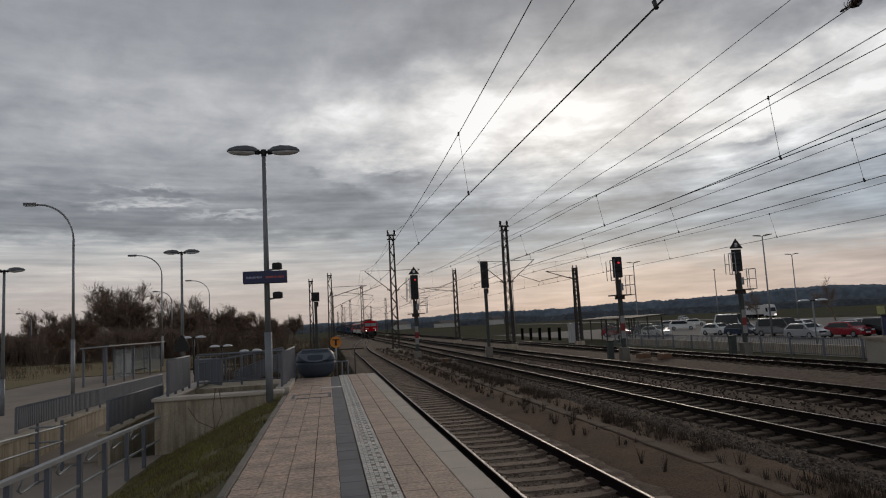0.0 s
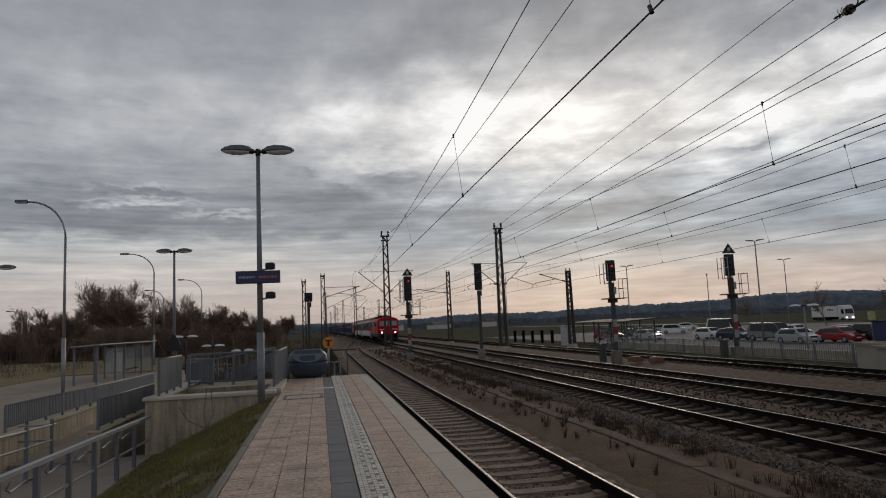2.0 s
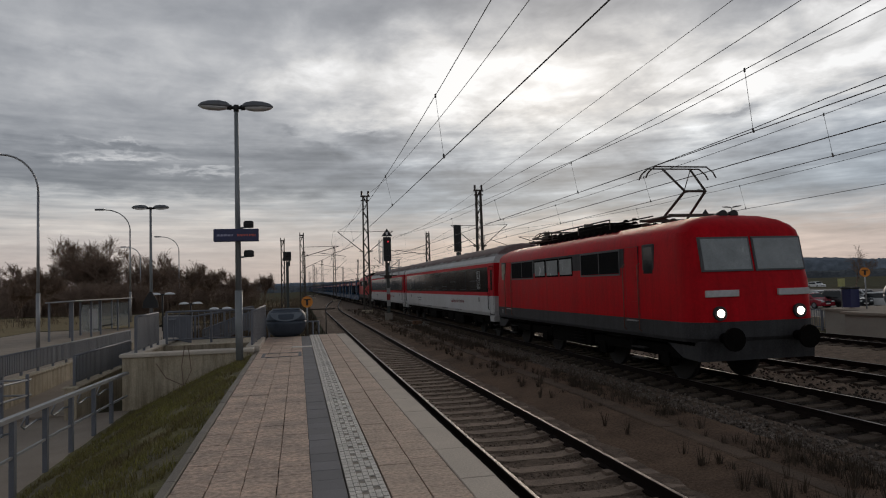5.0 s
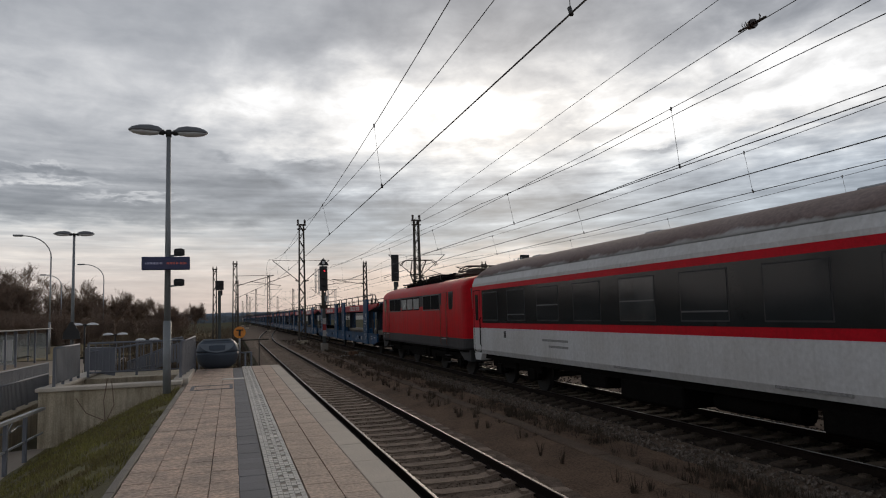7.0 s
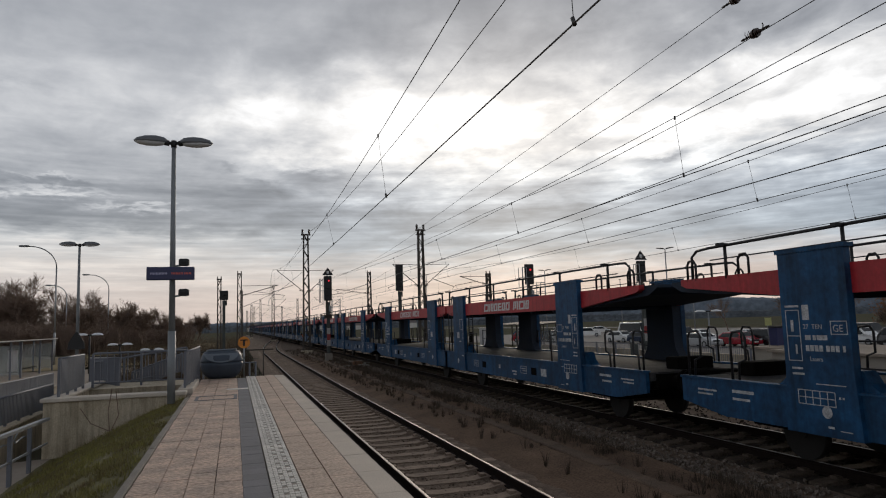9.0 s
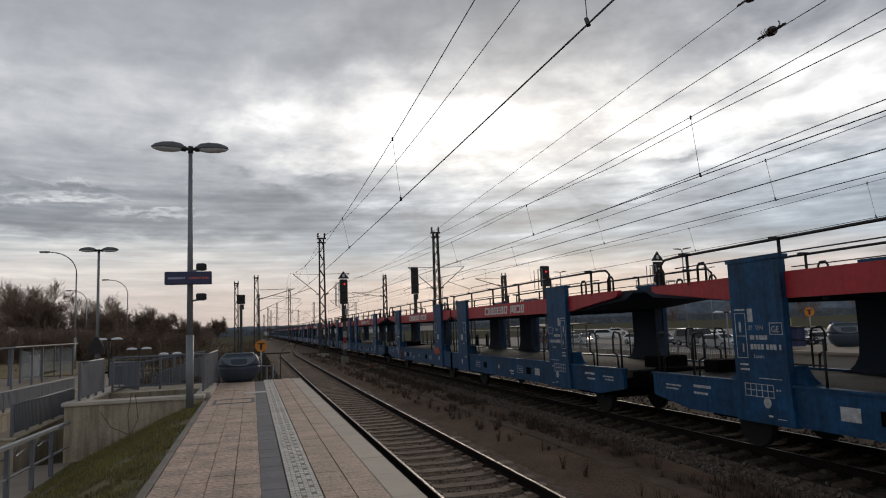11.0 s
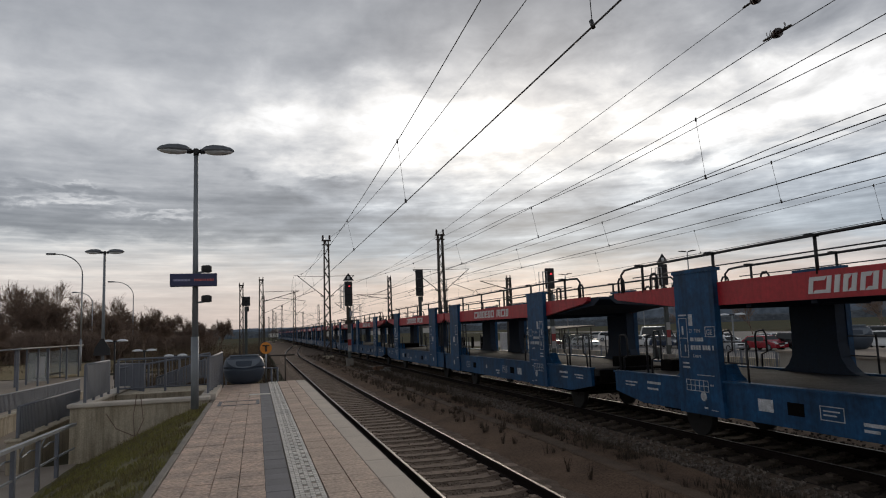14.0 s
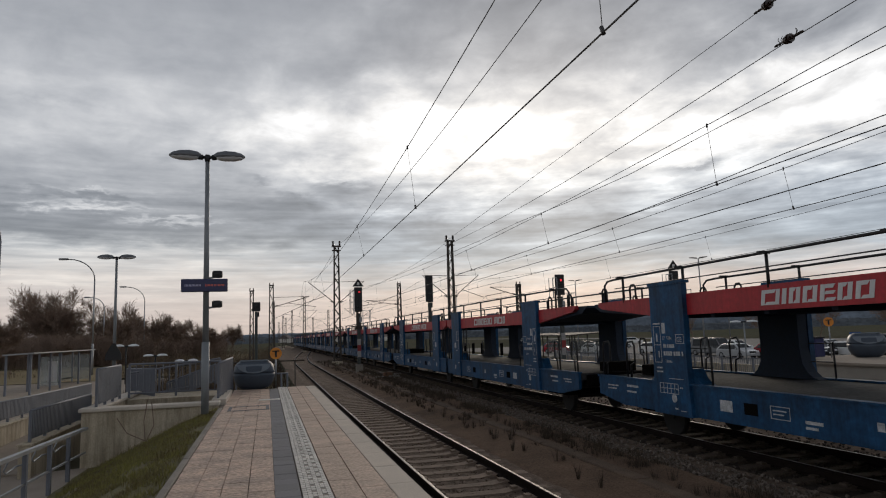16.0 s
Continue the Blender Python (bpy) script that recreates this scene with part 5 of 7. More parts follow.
# ================= overhead line, masts and signals =================
def lattice_mast(x, y, z0, z1, wb, wt, label, arms=()):
    ma = thing("lattice_mast", label, "catenary mast", pose(x, y, z0), group="catenary masts")
    h = z1 - z0
    bm = B()
    box(bm, -wb * 0.8, wb * 0.8, -wb * 0.8, wb * 0.8, -0.3, 0.25, 0.04)
    part("footing", bm, CONCRETE, ma)
    n = max(5, int(h / 0.75))
    for sx in (-1, 1):
        for sy in (-1, 1):
            bm = B()
            tube(bm, (sx * wb / 2, sy * wb / 2, 0), (sx * wt / 2, sy * wt / 2, h), 0.085, 0.07, 4)
            part("leg", bm, MAST, ma)
    bm = B()
    for k in range(n):
        a, b = k / n, (k + 1) / n
        wa, w2 = (wb + (wt - wb) * a) / 2, (wb + (wt - wb) * b) / 2
        s = 1 if k % 2 else -1
        for d in (-1, 1):
            tube(bm, (-s * wa, d * wa, h * a), (s * w2, d * w2, h * b), 0.042, n=4)
            tube(bm, (d * wa, -s * wa, h * a), (d * w2, s * w2, h * b), 0.042, n=4)
    part("bracing", bm, MAST, ma, kind="stuff")
    bm = B()
    c = 1.0 if wb >= 0.6 else 0.55
    for dx in (-0.32 * c, 0.32 * c):
        tube(bm, (dx, 0, h), (dx, 0, h + 0.5 * c), 0.05 * c, n=6)
        for k in range(4):
            tube(bm, (dx, 0, h + (0.10 + 0.10 * k) * c), (dx, 0, h + (0.17 + 0.10 * k) * c), 0.13 * c, 0.08 * c, n=8)
    box(bm, -0.45 * c, 0.45 * c, -0.14, 0.14, h - 0.1, h + 0.04)
    box(bm, -0.42 * c, 0.42 * c, -0.12, 0.12, h - 0.5 * c, h - 0.4 * c)
    part("top_insulator", bm, CERAMIC, ma)
    for tx, zc, zm in arms:
        # cantilever towards the wire at tx
        d = tx - x
        s = 1 if d > 0 else -1
        bm = B()
        tube(bm, (s * wt * 0.5, 0, zc + 0.35 - z0), (d * 0.92, 0, zm - z0), 0.035, n=6)
        tube(bm, (s * wt * 0.5, 0, zm - 0.05 - z0), (d * 0.92, 0, zm - z0), 0.022, n=6)
        tube(bm, (d * 0.35, 0, zc + 0.35 - z0 + 0.3 * (zm - zc)), (d * 1.08, 0, zc + 0.32 - z0), 0.025, n=6)
        tube(bm, (d * 1.08, 0, zc + 0.32 - z0), (d, 0, zc + 0.02 - z0), 0.014, n=5)
        for k in range(4):
            tube(bm, (s * (wt * 0.5 + 0.15 + 0.08 * k), 0, zc + 0.42 - z0 + .03 * k), (s * (wt * 0.5 + 0.19 + 0.08 * k), 0, zc + 0.44 - z0 + .03 * k), 0.07, n=8)
        part("cantilever", bm, MAST, ma, "tubular cantilever with an insulator")
    return ma


CW = 4.55
lattice_mast(6.6, 67, -0.95, 10.5, 0.62, 0.40, "tall weathered lattice mast between the near tracks", [(9.5, CW, 7.0), (3.6, CW, 7.0)])
lattice_mast(16.6, 61.2, -0.95, 10.25, 0.60, 0.40, "tall weathered lattice mast between the far tracks", [(13.65, CW, 7.0), (19.55, CW, 7.0)])
lattice_mast(16.7, 87.6, -0.95, 8.3, 0.5, 0.36, "lattice mast with a long side arm", [(12.0, 5.2, 6.2)])
lattice_mast(22.5, 59.3, -0.95, 5.9, 0.45, 0.3, "short lattice mast beside the outer track", [(19.5, CW, 5.7)])
lattice_mast(0.45, 72, -1.1, 7.1, 0.5, 0.34, "brown lattice mast behind the scrub", [(4.6, 4.5, 5.9)])
lattice_mast(-1.5, 72.5, -1.1, 6.6, 0.34, 0.30, "slim pale lattice mast behind the scrub")
for y in (133, 199, 265):
    lattice_mast(6.9, y, -0.95, 9.4, 0.5, 0.36, "distant lattice mast beside the main track", [(9.5, CW, 6.9)])
    lattice_mast(1.0 if y < 190 else 4.0, y - 20, -0.95, 7.4, 0.5, 0.34, "distant lattice mast beside the scrub", [(6.0, CW, 6.9)])
    lattice_mast(16.6, y - 6, -0.95, 9.2, 0.5, 0.36, "distant lattice mast between the far tracks", [(13.65, CW, 6.9), (19.55, CW, 6.9)])


def messenger(y, s0, low=5.6, k=0.00085):
    span = 66.0
    m = (y - s0) % span
    return low + k * (m - span / 2) ** 2


def overhead_line(xf, s0, first, label, low=5.6, y1=265, k=0.00085, cz=CW):
    li = thing("overhead_line", label, "overhead wire", group="overhead lines")
    bm = B()
    ys = list(range(-30, y1, 6))
    pipe(bm, [(xf(y) + 0.25 * math.sin(math.pi * (y - s0) / 66.0), y, cz) for y in ys], 0.011, 5)
    part("contact_wire", bm, WIRE, li)
    bm = B()
    ys = [-30 + 3 * k for k in range(int((y1 + 30) / 3))]
    pipe(bm, [(xf(y), y, messenger(y, s0, low, k)) for y in ys], 0.009, 5)
    part("messenger_wire", bm, WIRE, li)
    y = first
    while y < 150:
        bm = B()
        xc = xf(y) + 0.25 * math.sin(math.pi * (y - s0) / 66.0)
        tube(bm, (xf(y), y, messenger(y, s0, low, k)), (xc, y, cz), 0.005, n=4)
        tube(bm, (xc, y - 0.02, cz - 0.02), (xc, y + 0.02, cz + 0.07), 0.025, n=6)
        tube(bm, (xf(y), y, messenger(y, s0, low, k) - 0.05), (xf(y), y, messenger(y, s0, low, k) + 0.04), 0.022, n=6)
        part("dropper", bm, WIRE, li)
        y += 9.6 if y < 70 else 11
    return li


overhead_line(track_path(0), 1.0, 6.0, "contact and messenger wire over the platform track", 5.55, k=0.0014)
overhead_line(lambda y: TRACK_X[1], 1.0, 12.8, "contact and messenger wire over the main track", cz=CW + 0.09)
overhead_line(lambda y: TRACK_X[2], -5.0, 15.3, "contact and messenger wire over an empty track", cz=CW + 0.08)
overhead_line(lambda y: TRACK_X[3], -5.0, 17.5, "contact and messenger wire over the outer track")


def feeder(pts, label, r=0.013):
    bm = B()
    pipe(bm, pts, r, 5)
    return solid("feeder_wire", bm, WIRE, label, "overhead wire", group="feeder wires")


feeder([(6.6, y, 9.3 + 0.00112 * (y - 34) ** 2) for y in range(-20, 68, 4)], "feeder wire on the near mast tops")
feeder([(16.4, y, 10.3 + 0.0455 * (61.2 - y)) for y in (-20, 0, 20, 40, 61.2)], "feeder wire rising from the far mast top")
feeder([(16.85, y, 10.05 + 0.0195 * (61.2 - y) - (0.4 * math.sin(math.pi * (61.2 - y) / 43.0) if y > 18.2 else 0.0)) for y in (-20, 0, 18.2, 24, 30, 36, 42, 48, 54, 61.2)], "feeder wire with a section insulator", 0.016)
feeder([(9.5, y, z) for y, z in ((-20, 5.95), (8.4, 5.87), (12.0, 5.83), (13.2, 5.79), (16.2, 5.68), (20, 5.69), (25, 5.80), (30, 5.78), (66, 6.3))], "auxiliary wire below the messenger of the main track", 0.009)
feeder([(9.5, y, z) for y, z in ((-20, 4.95), (8.5, 4.78), (10.6, 4.74), (12.6, 4.66), (18.2, 4.57), (60, 4.57))], "second contact wire drawing in over the main track", 0.009)
feeder([(11.6, y, 4.57) for y in (-20, 10, 30, 60, 110)], "extra contact wire over the points between two tracks")
for y0, y1 in ((67, 133), (133, 199)):
    feeder([(6.6 + 0.3 * (y > 100), y, 9.6 + 0.0007 * (y - (y0 + y1) / 2) ** 2) for y in range(y0, y1 + 1, 6)], "far feeder wire between mast tops")
    feeder([(16.6, y, 9.5 + 0.0007 * (y - (y0 + y1) / 2 + 6) ** 2) for y in range(y0 - 6, y1 - 5, 6)], "far feeder wire between the outer mast tops")


def section_insulator(p, label, horns=True):
    it = thing("section_insulator", label, "insulator", pose(*p), group="insulators in the feeder wires")
    bm = B()
    for k in range(5):
        r = (0.07, 0.15, 0.17, 0.15, 0.07)[k]
        tube(bm, (0, -0.22 + 0.09 * k, 0), (0, -0.13 + 0.09 * k, 0), r, r * 0.9, 10)
    part("insulator_body", bm, CERAMIC, it)
    for s in (-1, 1):
        bm = B()
        for k in range(3):
            tube(bm, (0, s * (0.24 + 0.14 * k), 0), (0, s * (0.36 + 0.14 * k), 0), 0.05, 0.03, 6)
        if horns:
            pipe(bm, [(0, s * 0.3, 0), (0.02, s * 0.36, 0.12), (0.04, s * 0.30, 0.24)], 0.012, 5)
            pipe(bm, [(0, s * 0.34, 0), (-0.02, s * 0.44, 0.12), (-0.04, s * 0.40, 0.2)], 0.012, 5)
        part("arcing_horn", bm, MAST, it)


section_insulator((16.85, 18.1, 10.95), "ribbed section insulator with arcing horns in a feeder wire")
section_insulator((16.4, 18.4, 12.25), "small insulator in a feeder wire", False)


def signal(x, y, z0, ztop, label, triangle=False, cage=True, z_head=1.25, plat=True, lit=True, block=True, facing=-1, wide=0.56, mark=True):
    sg = thing("railway_signal", label, "railway signal", pose(x, y, z0), group="railway signals")
    h = ztop - z0 - (0.55 if triangle else 0)
    if block:
        bm = B()
        box(bm, -0.24, 0.24, -0.24, 0.24, -0.3, 0.65, 0.04)
        part("base_block", bm, KERB, sg)
    bm = B()
    box(bm, -0.11, 0.11, -0.09, 0.09, 0.0, h - z_head - 0.1, 0.015)
    part("post", bm, SIGPOST, sg)
    bm = B()
    box(bm, -wide / 2, wide / 2, -0.03, 0.10, h - z_head, h, 0.03)
    head = part("signal_head", bm, BLACK, sg, "black signal head")
    bm = B()
    for zz in (h - 0.32, h - z_head * 0.55, h - z_head + 0.3):
        pipe(bm, [(-0.1, facing * 0.03, zz + .02), (-0.1, facing * 0.2, zz + 0.1), (0.1, facing * 0.2, zz + 0.1), (0.1, facing * 0.03, zz + .02)], 0.02, 5)
    part("hood", bm, BLACK, head)
    if lit:
        bm = B()
        tube(bm, (0.06, facing * 0.035, h - 0.34), (0.06, facing * 0.06, h - 0.34), 0.06, n=16)
        part("red_light", bm, SIGRED, head, "lit red signal lamp")
    if triangle:
        bm = B()
        extr(bm, [(-0.40, h + 0.05), (0.40, h + 0.05), (0, h + 0.60)], "y", -0.02, 0.02)
        tri = part("speed_board", bm, BLACK, sg, "black triangular speed board")
        bm = B()
        box(bm, -0.30, 0.30, -0.025, -0.02, h + 0.035, h + 0.06)
        extr(bm, [(-0.08, h + 0.16), (0.08, h + 0.16), (0.08, h + 0.36), (-0.08, h + 0.36)], "y", -0.026, -0.022)
        part("board_figure", bm, STRIPE, tri)
    if plat:
        zp = h - z_head - 1.05
        bm = B()
        box(bm, -0.55, 0.62, -0.35, 0.35, zp, zp + 0.06)
        box(bm, -0.25, 0.25, -0.12, 0.12, zp - 0.2, zp)
        part("platform", bm, MAST, sg, "small steel service platform")
        bm = B()
        box(bm, -0.16, -0.02, -0.1, 0.1, zp, h - z_head + 0.02)
        part("bracket", bm, MAST, sg)
        if cage:
            for x0, x1, a, b in ((0.28, 0.82, zp + 0.05, zp + 1.15), (-0.56, -0.32, h - z_head - 0.15, h - 0.2)):
                bm = B()
                for yy in (-0.3, 0.3):
                    pipe(bm, [(x0, yy, a), (x0, yy, b), (x1, yy, b), (x1, yy, a)], 0.022, 5)
                    tube(bm, (x0, yy, (a + b) / 2), (x1, yy, (a + b) / 2), 0.018, n=5)
                for zz in (a, b):
                    tube(bm, (x1, -0.3, zz), (x1, 0.3, zz), 0.022, n=5)
                part("cage", bm, GALV, sg, "tubular safety cage")
        bm = B()
        box(bm, 0.05, 0.2, -0.14, 0.0, h - z_head - 0.75, h - z_head - 0.35)
        part("lower_box", bm, GALV, sg)
    else:
        bm = B()
        box(bm, -0.12, 0.22, -0.05, 0.12, h - z_head - 0.42, h - z_head - 0.02, 0.03)
        part("lower_box", bm, BLACK, sg)
    if mark:
        for k, mt in enumerate((MASTWHITE, SIGBAND, MASTWHITE)):
            bm = B()
            z = 1.15 + 0.42 * k
            box(bm, -0.125, 0.125, -0.115, -0.1, z, z + 0.42)
            part("mast_board", bm, mt, sg, "red and white mast board")
    return sg


SIGPOST = mat("dark_green_grey_post_paint", (0.062, 0.072, 0.068), 0.6, 0.1, scale=4, fine=60, var=0.2, bump=0.05)
MASTWHITE = mat("dirty_white_board", (0.38, 0.37, 0.36), 0.6, var=0.2, bump=0)
SIGBAND = mat("red_sign_paint", (0.26, 0.02, 0.02), 0.5, var=0.1, bump=0)
signal(6.3, 48.6, -1.0, 5.63, "railway signal at red with a black triangle board", True, z_head=1.75)
signal(11.7, 49.4, -1.0, 5.96, "railway signal seen between two tracks", False, lit=False, plat=False, z_head=2.0, mark=False)
signal(16.6, 36.9, -1.0, 4.81, "squat railway signal at red with a service cage", False, z_head=1.2)
signal(22.35, 34.1, -1.0, 5.27, "railway signal with a triangle board and service cage", True, z_head=1.2, lit=False)
signal(-0.8, 55, -1.1, 4.49, "black back of a small signal on a thin post", False, plat=False, cage=False, z_head=0.72, lit=False, block=False, mark=False, wide=0.62)


def small_trackside():
    for x, y in ((17.4, 36.2), (18.0, 34.9), (7.4, 43.5)):
        cv = thing("point_machine_cover", "rust-orange cover box beside the rails", "trackside box", pose(x, y, -1.0), group="trackside boxes")
        bm = B()
        extr(bm, [(-0.32, 0.0), (0.32, 0.0), (0.27, 0.26), (-0.27, 0.26)], "y", -0.3, 0.3)
        part("cover", bm, RUSTORANGE, cv)
        bm = B()
        box(bm, -0.22, 0.22, -0.22, 0.22, 0.26, 0.29, 0.01)
        part("lid", bm, RUSTORANGE, cv)
    for x, y in ((15.9, 37.2), (21.7, 34.3)):
        cb = thing("relay_cabinet", "dark green-grey relay cabinet beside a signal", "cabinet", pose(x, y, -1.0), group="relay cabinets")
        bm = B()
        box(bm, -0.16, 0.16, -0.16, 0.16, 0.0, 1.0, 0.02)
        part("body", bm, SIGPOST, cb)
        bm = B()
        box(bm, -0.19, 0.19, -0.19, 0.19, 1.0, 1.05, 0.01)
        part("roof", bm, SIGPOST, cb)
    # cable trough slabs by the near signal
    rng = random.Random(3)
    for k in range(9):
        bm = B()
        box(bm, -0.28, 0.28, -0.22, 0.22, 0, 0.07, 0.01)
        o = solid("trough_lid", bm, KERB, "broken concrete cable trough lid lying on the dirt", "concrete slab", group="trough lids")
        o.matrix_basis = pose(6.4 + rng.uniform(0, 1.6), 41 + rng.uniform(0, 6), -0.90, rng.uniform(-5, 5), rng.uniform(-5, 5), rng.uniform(0, 90))


RUSTORANGE = mat("rust_orange_paint", (0.20, 0.10, 0.055), 0.7, var=0.25)
small_trackside()

# ================= platform furniture and the left side =================
def lamp_head(bm_shell, bm_cover, x0, s, z):
    """A flat shell-shaped lamp head that reaches out from x0 to the side s."""
    for bm, dz, k in ((bm_shell, 0.0, 1.0), (bm_cover, -0.012, 0.93)):
        rings = []
        for u, w0, h in ((0.0, 0.06, 0.06), (0.08, 0.12, 0.12), (0.25, 0.17, 0.155), (0.47, 0.18, 0.14), (0.63, 0.13, 0.09), (0.71, 0.04, 0.03)):
            r = []
            for i in range(12):
                a = 2 * math.pi * i / 12
                c, sn = math.cos(a), math.sin(a)
                up = h * (0.9 if sn > 0 else 0.45) if bm is bm_shell else h * (0.2 if sn > 0 else 0.62)
                r.append((x0 + s * (u * (k if bm is bm_cover else 1) + (0.03 if bm is bm_cover else 0)), w0 * k * c, z + dz + up * sn))
            rings.append(r)
        loft(bm, rings, True)


def twin_lamp(x, y, z0, ztop, label, r=0.075, reach=0.72):
    la = thing("platform_lamp", label, "street lamp", pose(x, y, z0), group="twin-headed lamps")
    h = ztop - z0
    bm = B()
    tube(bm, (0, 0, 0), (0, 0, 1.6), r * 1.15, n=14)
    tube(bm, (0, 0, 1.6), (0, 0, h), r * 0.95, r * 0.62, 14)
    pole = part("pole", bm, POLE, la)
    bm = B()
    tube(bm, (-0.16, 0, h), (0.16, 0, h), 0.04, n=8)
    tube(bm, (0, 0, h - 0.1), (0, 0, h + 0.06), 0.06, n=10)
    for s in (-1, 1):
        tube(bm, (s * 0.1, 0, h), (s * 0.2, 0, h + 0.01), 0.065, n=10)
    part("cross_arm", bm, BLACK, la)
    for s in (-1, 1):
        shell, cover = B(), B()
        lamp_head(shell, cover, s * 0.14, s, h + 0.03)
        hd = part("lamp_head", shell, LAMPHEAD, la, "shell-shaped lamp head")
        part("lamp_cover", cover, DIFFUSER, hd)
    bm = B()
    box(bm, -0.03, 0.03, -r * 1.3, -r * 1.1, 0.5, 0.9, 0.01)
    part("hatch", bm, POLE, pole)
    return la


twin_lamp(-1.35, 16.5, -0.05, 5.85, "tall grey platform lamp with two shell heads")
twin_lamp(-6.9, 35.0, -1.45, 5.65, "grey twin-headed lamp by the ramp", 0.085)
twin_lamp(-14.0, 33.0, -1.47, 4.85, "twin-headed lamp at the roadside", 0.085)


def lamp_board():
    sb = thing("triangular_sign", "black back of a triangular sign on the ramp lamp's pole", "sign", pose(-6.9, 34.85, 0))
    bm = B()
    extr(bm, [(-0.36, 0.85), (0.36, 0.85), (0.33, 1.15), (0.06, 1.62), (-0.06, 1.62), (-0.33, 1.15)], "y", -0.03, 0.0)
    part("plate", bm, BLACK, sb)
    bm = B()
    for z in (1.0, 1.35):
        box(bm, -0.1, 0.1, 0.0, 0.08, z, z + 0.05)
    part("clamp", bm, POLE, sb)


lamp_board()


def departure_board():
    bd = thing("departure_board", "dark blue departure board with red scrolling letters on the lamp post", "display board", pose(-1.35, 16.5, 0))
    bm = B()
    box(bm, -0.52, 0.48, -0.24, -0.10, 2.68, 2.97, 0.012)
    case = part("case", bm, NAVY, bd)
    bm = B()
    box(bm, -0.49, 0.45, -0.246, -0.242, 2.70, 2.95)
    part("screen", bm, NAVY, case)
    for x0, x1, z, m in ((-0.44, -0.10, 2.80, WHITELED), (0.0, 0.16, 2.80, REDLED), (0.19, 0.24, 2.80, REDLED), (0.27, 0.42, 2.80, REDLED)):
        bm = B()
        k = x0
        while k < x1:
            box(bm, k, k + 0.018, -0.251, -0.248, z, z + 0.045)
            k += 0.03
        part("text_line", bm, m, case, "lit unreadable text row")
    bm = B()
    for z in (2.74, 2.9):
        box(bm, -0.1, 0.1, -0.12, 0.09, z, z + 0.04)
    part("clamp", bm, POLE, bd)
    for z, up in ((3.08, True), (2.40, False)):
        sp = thing("loudspeaker", "small black loudspeaker clamped to the lamp post", "loudspeaker", pose(-1.35, 16.5, z), group="loudspeakers")
        bm = B()
        tube(bm, (0.05, -0.05, -0.08), (0.22, -0.10, -0.06 if up else -0.06), 0.022, n=6)
        part("arm", bm, POLE, sp)
        bm = B()
        rings = []
        for xx, hw, hz in ((0.14, 0.07, 0.05), (0.17, 0.10, 0.075), (0.30, 0.11, 0.08), (0.36, 0.09, 0.06)):
            rings.append([(xx, -0.1 + hw * cx, 0.0 + hz * cz) for cx, cz in ((-1, -1), (1, -1), (1.1, 0), (1, 1), (-1, 1), (-1.1, 0))])
        loft(bm, rings)
        part("horn", bm, BLACK, sp)


departure_board()


def grit_bin(x, y, z, s, label, rz=0):
    """A rounded grit container with a sloping scalloped lid."""
    gb = thing("grit_bin", label, "grit bin", pose(x, y, z, 0, 0, rz), group="grit bins")
    bm = B()

    def oval(hx, hy, zz, p=3.2, n=28, oy=0.0):
        r = []
        for i in range(n):
            a = 2 * math.pi * i / n
            c, sn = math.cos(a), math.sin(a)
            r.append((hx * math.copysign(abs(c) ** (2 / p), c) * s, (oy + hy * math.copysign(abs(sn) ** (2 / p), sn)) * s, zz * s))
        return r

    loft(bm, [oval(0.34, 0.26, 0.0, 2.6), oval(0.43, 0.32, 0.04, 2.6), oval(0.53, 0.39, 0.13, 2.6), oval(0.595, 0.435, 0.26, 2.7), oval(0.625, 0.455, 0.40, 2.8), oval(0.62, 0.455, 0.50, 3.0)], True)
    part("tub", bm, BIN, gb)
    bm = B()
    loft(bm, [oval(0.63, 0.46, 0.505), oval(0.625, 0.46, 0.55), oval(0.585, 0.42, 0.70, oy=0.02), oval(0.52, 0.34, 0.80, oy=0.06), oval(0.44, 0.24, 0.84, oy=0.08), oval(0.1, 0.05, 0.85, oy=0.08)], True)
    lid = part("lid", bm, BIN, gb, "domed dark lid")
    # lighter crescent of the flap on the front
    bm = B()
    rings = []
    for k in range(2):
        r = []
        for i in range(17):
            a = math.pi * (1 + i / 16)
            r.append((0.50 * math.cos(a) * s, 0, (0.76 + 0.27 * math.sin(a)) * s))
        rings.append(r)
    top = [bm.verts.new((p[0], (-0.47 + 0.42 * max(0, p[2] / s - 0.5)) * s - 0.006, p[2])) for p in rings[0]]
    bot = [bm.verts.new((v.co.x, v.co.y + 0.03, v.co.z)) for v in top]
    bm.faces.new(top)
    bm.faces.new(bot[::-1])
    for i in range(17):
        j = (i + 1) % 17
        bm.faces.new((top[i], top[j], bot[j], bot[i]))
    part("flap", bm, BINLID, lid, "paler crescent flap")
    bm = B()
    pipe(bm, [(-0.42 * s, 0.02 * s, 0.845 * s), (-0.40 * s, -0.14 * s, 0.86 * s), (0.40 * s, -0.14 * s, 0.86 * s), (0.42 * s, 0.02 * s, 0.845 * s)], 0.03 * s, 8)
    part("lid_rim", bm, BINLID, lid)
    return gb


grit_bin(-0.40, 23.3, 0.0, 1.04, "dark blue-grey rounded grit bin at the platform's end")


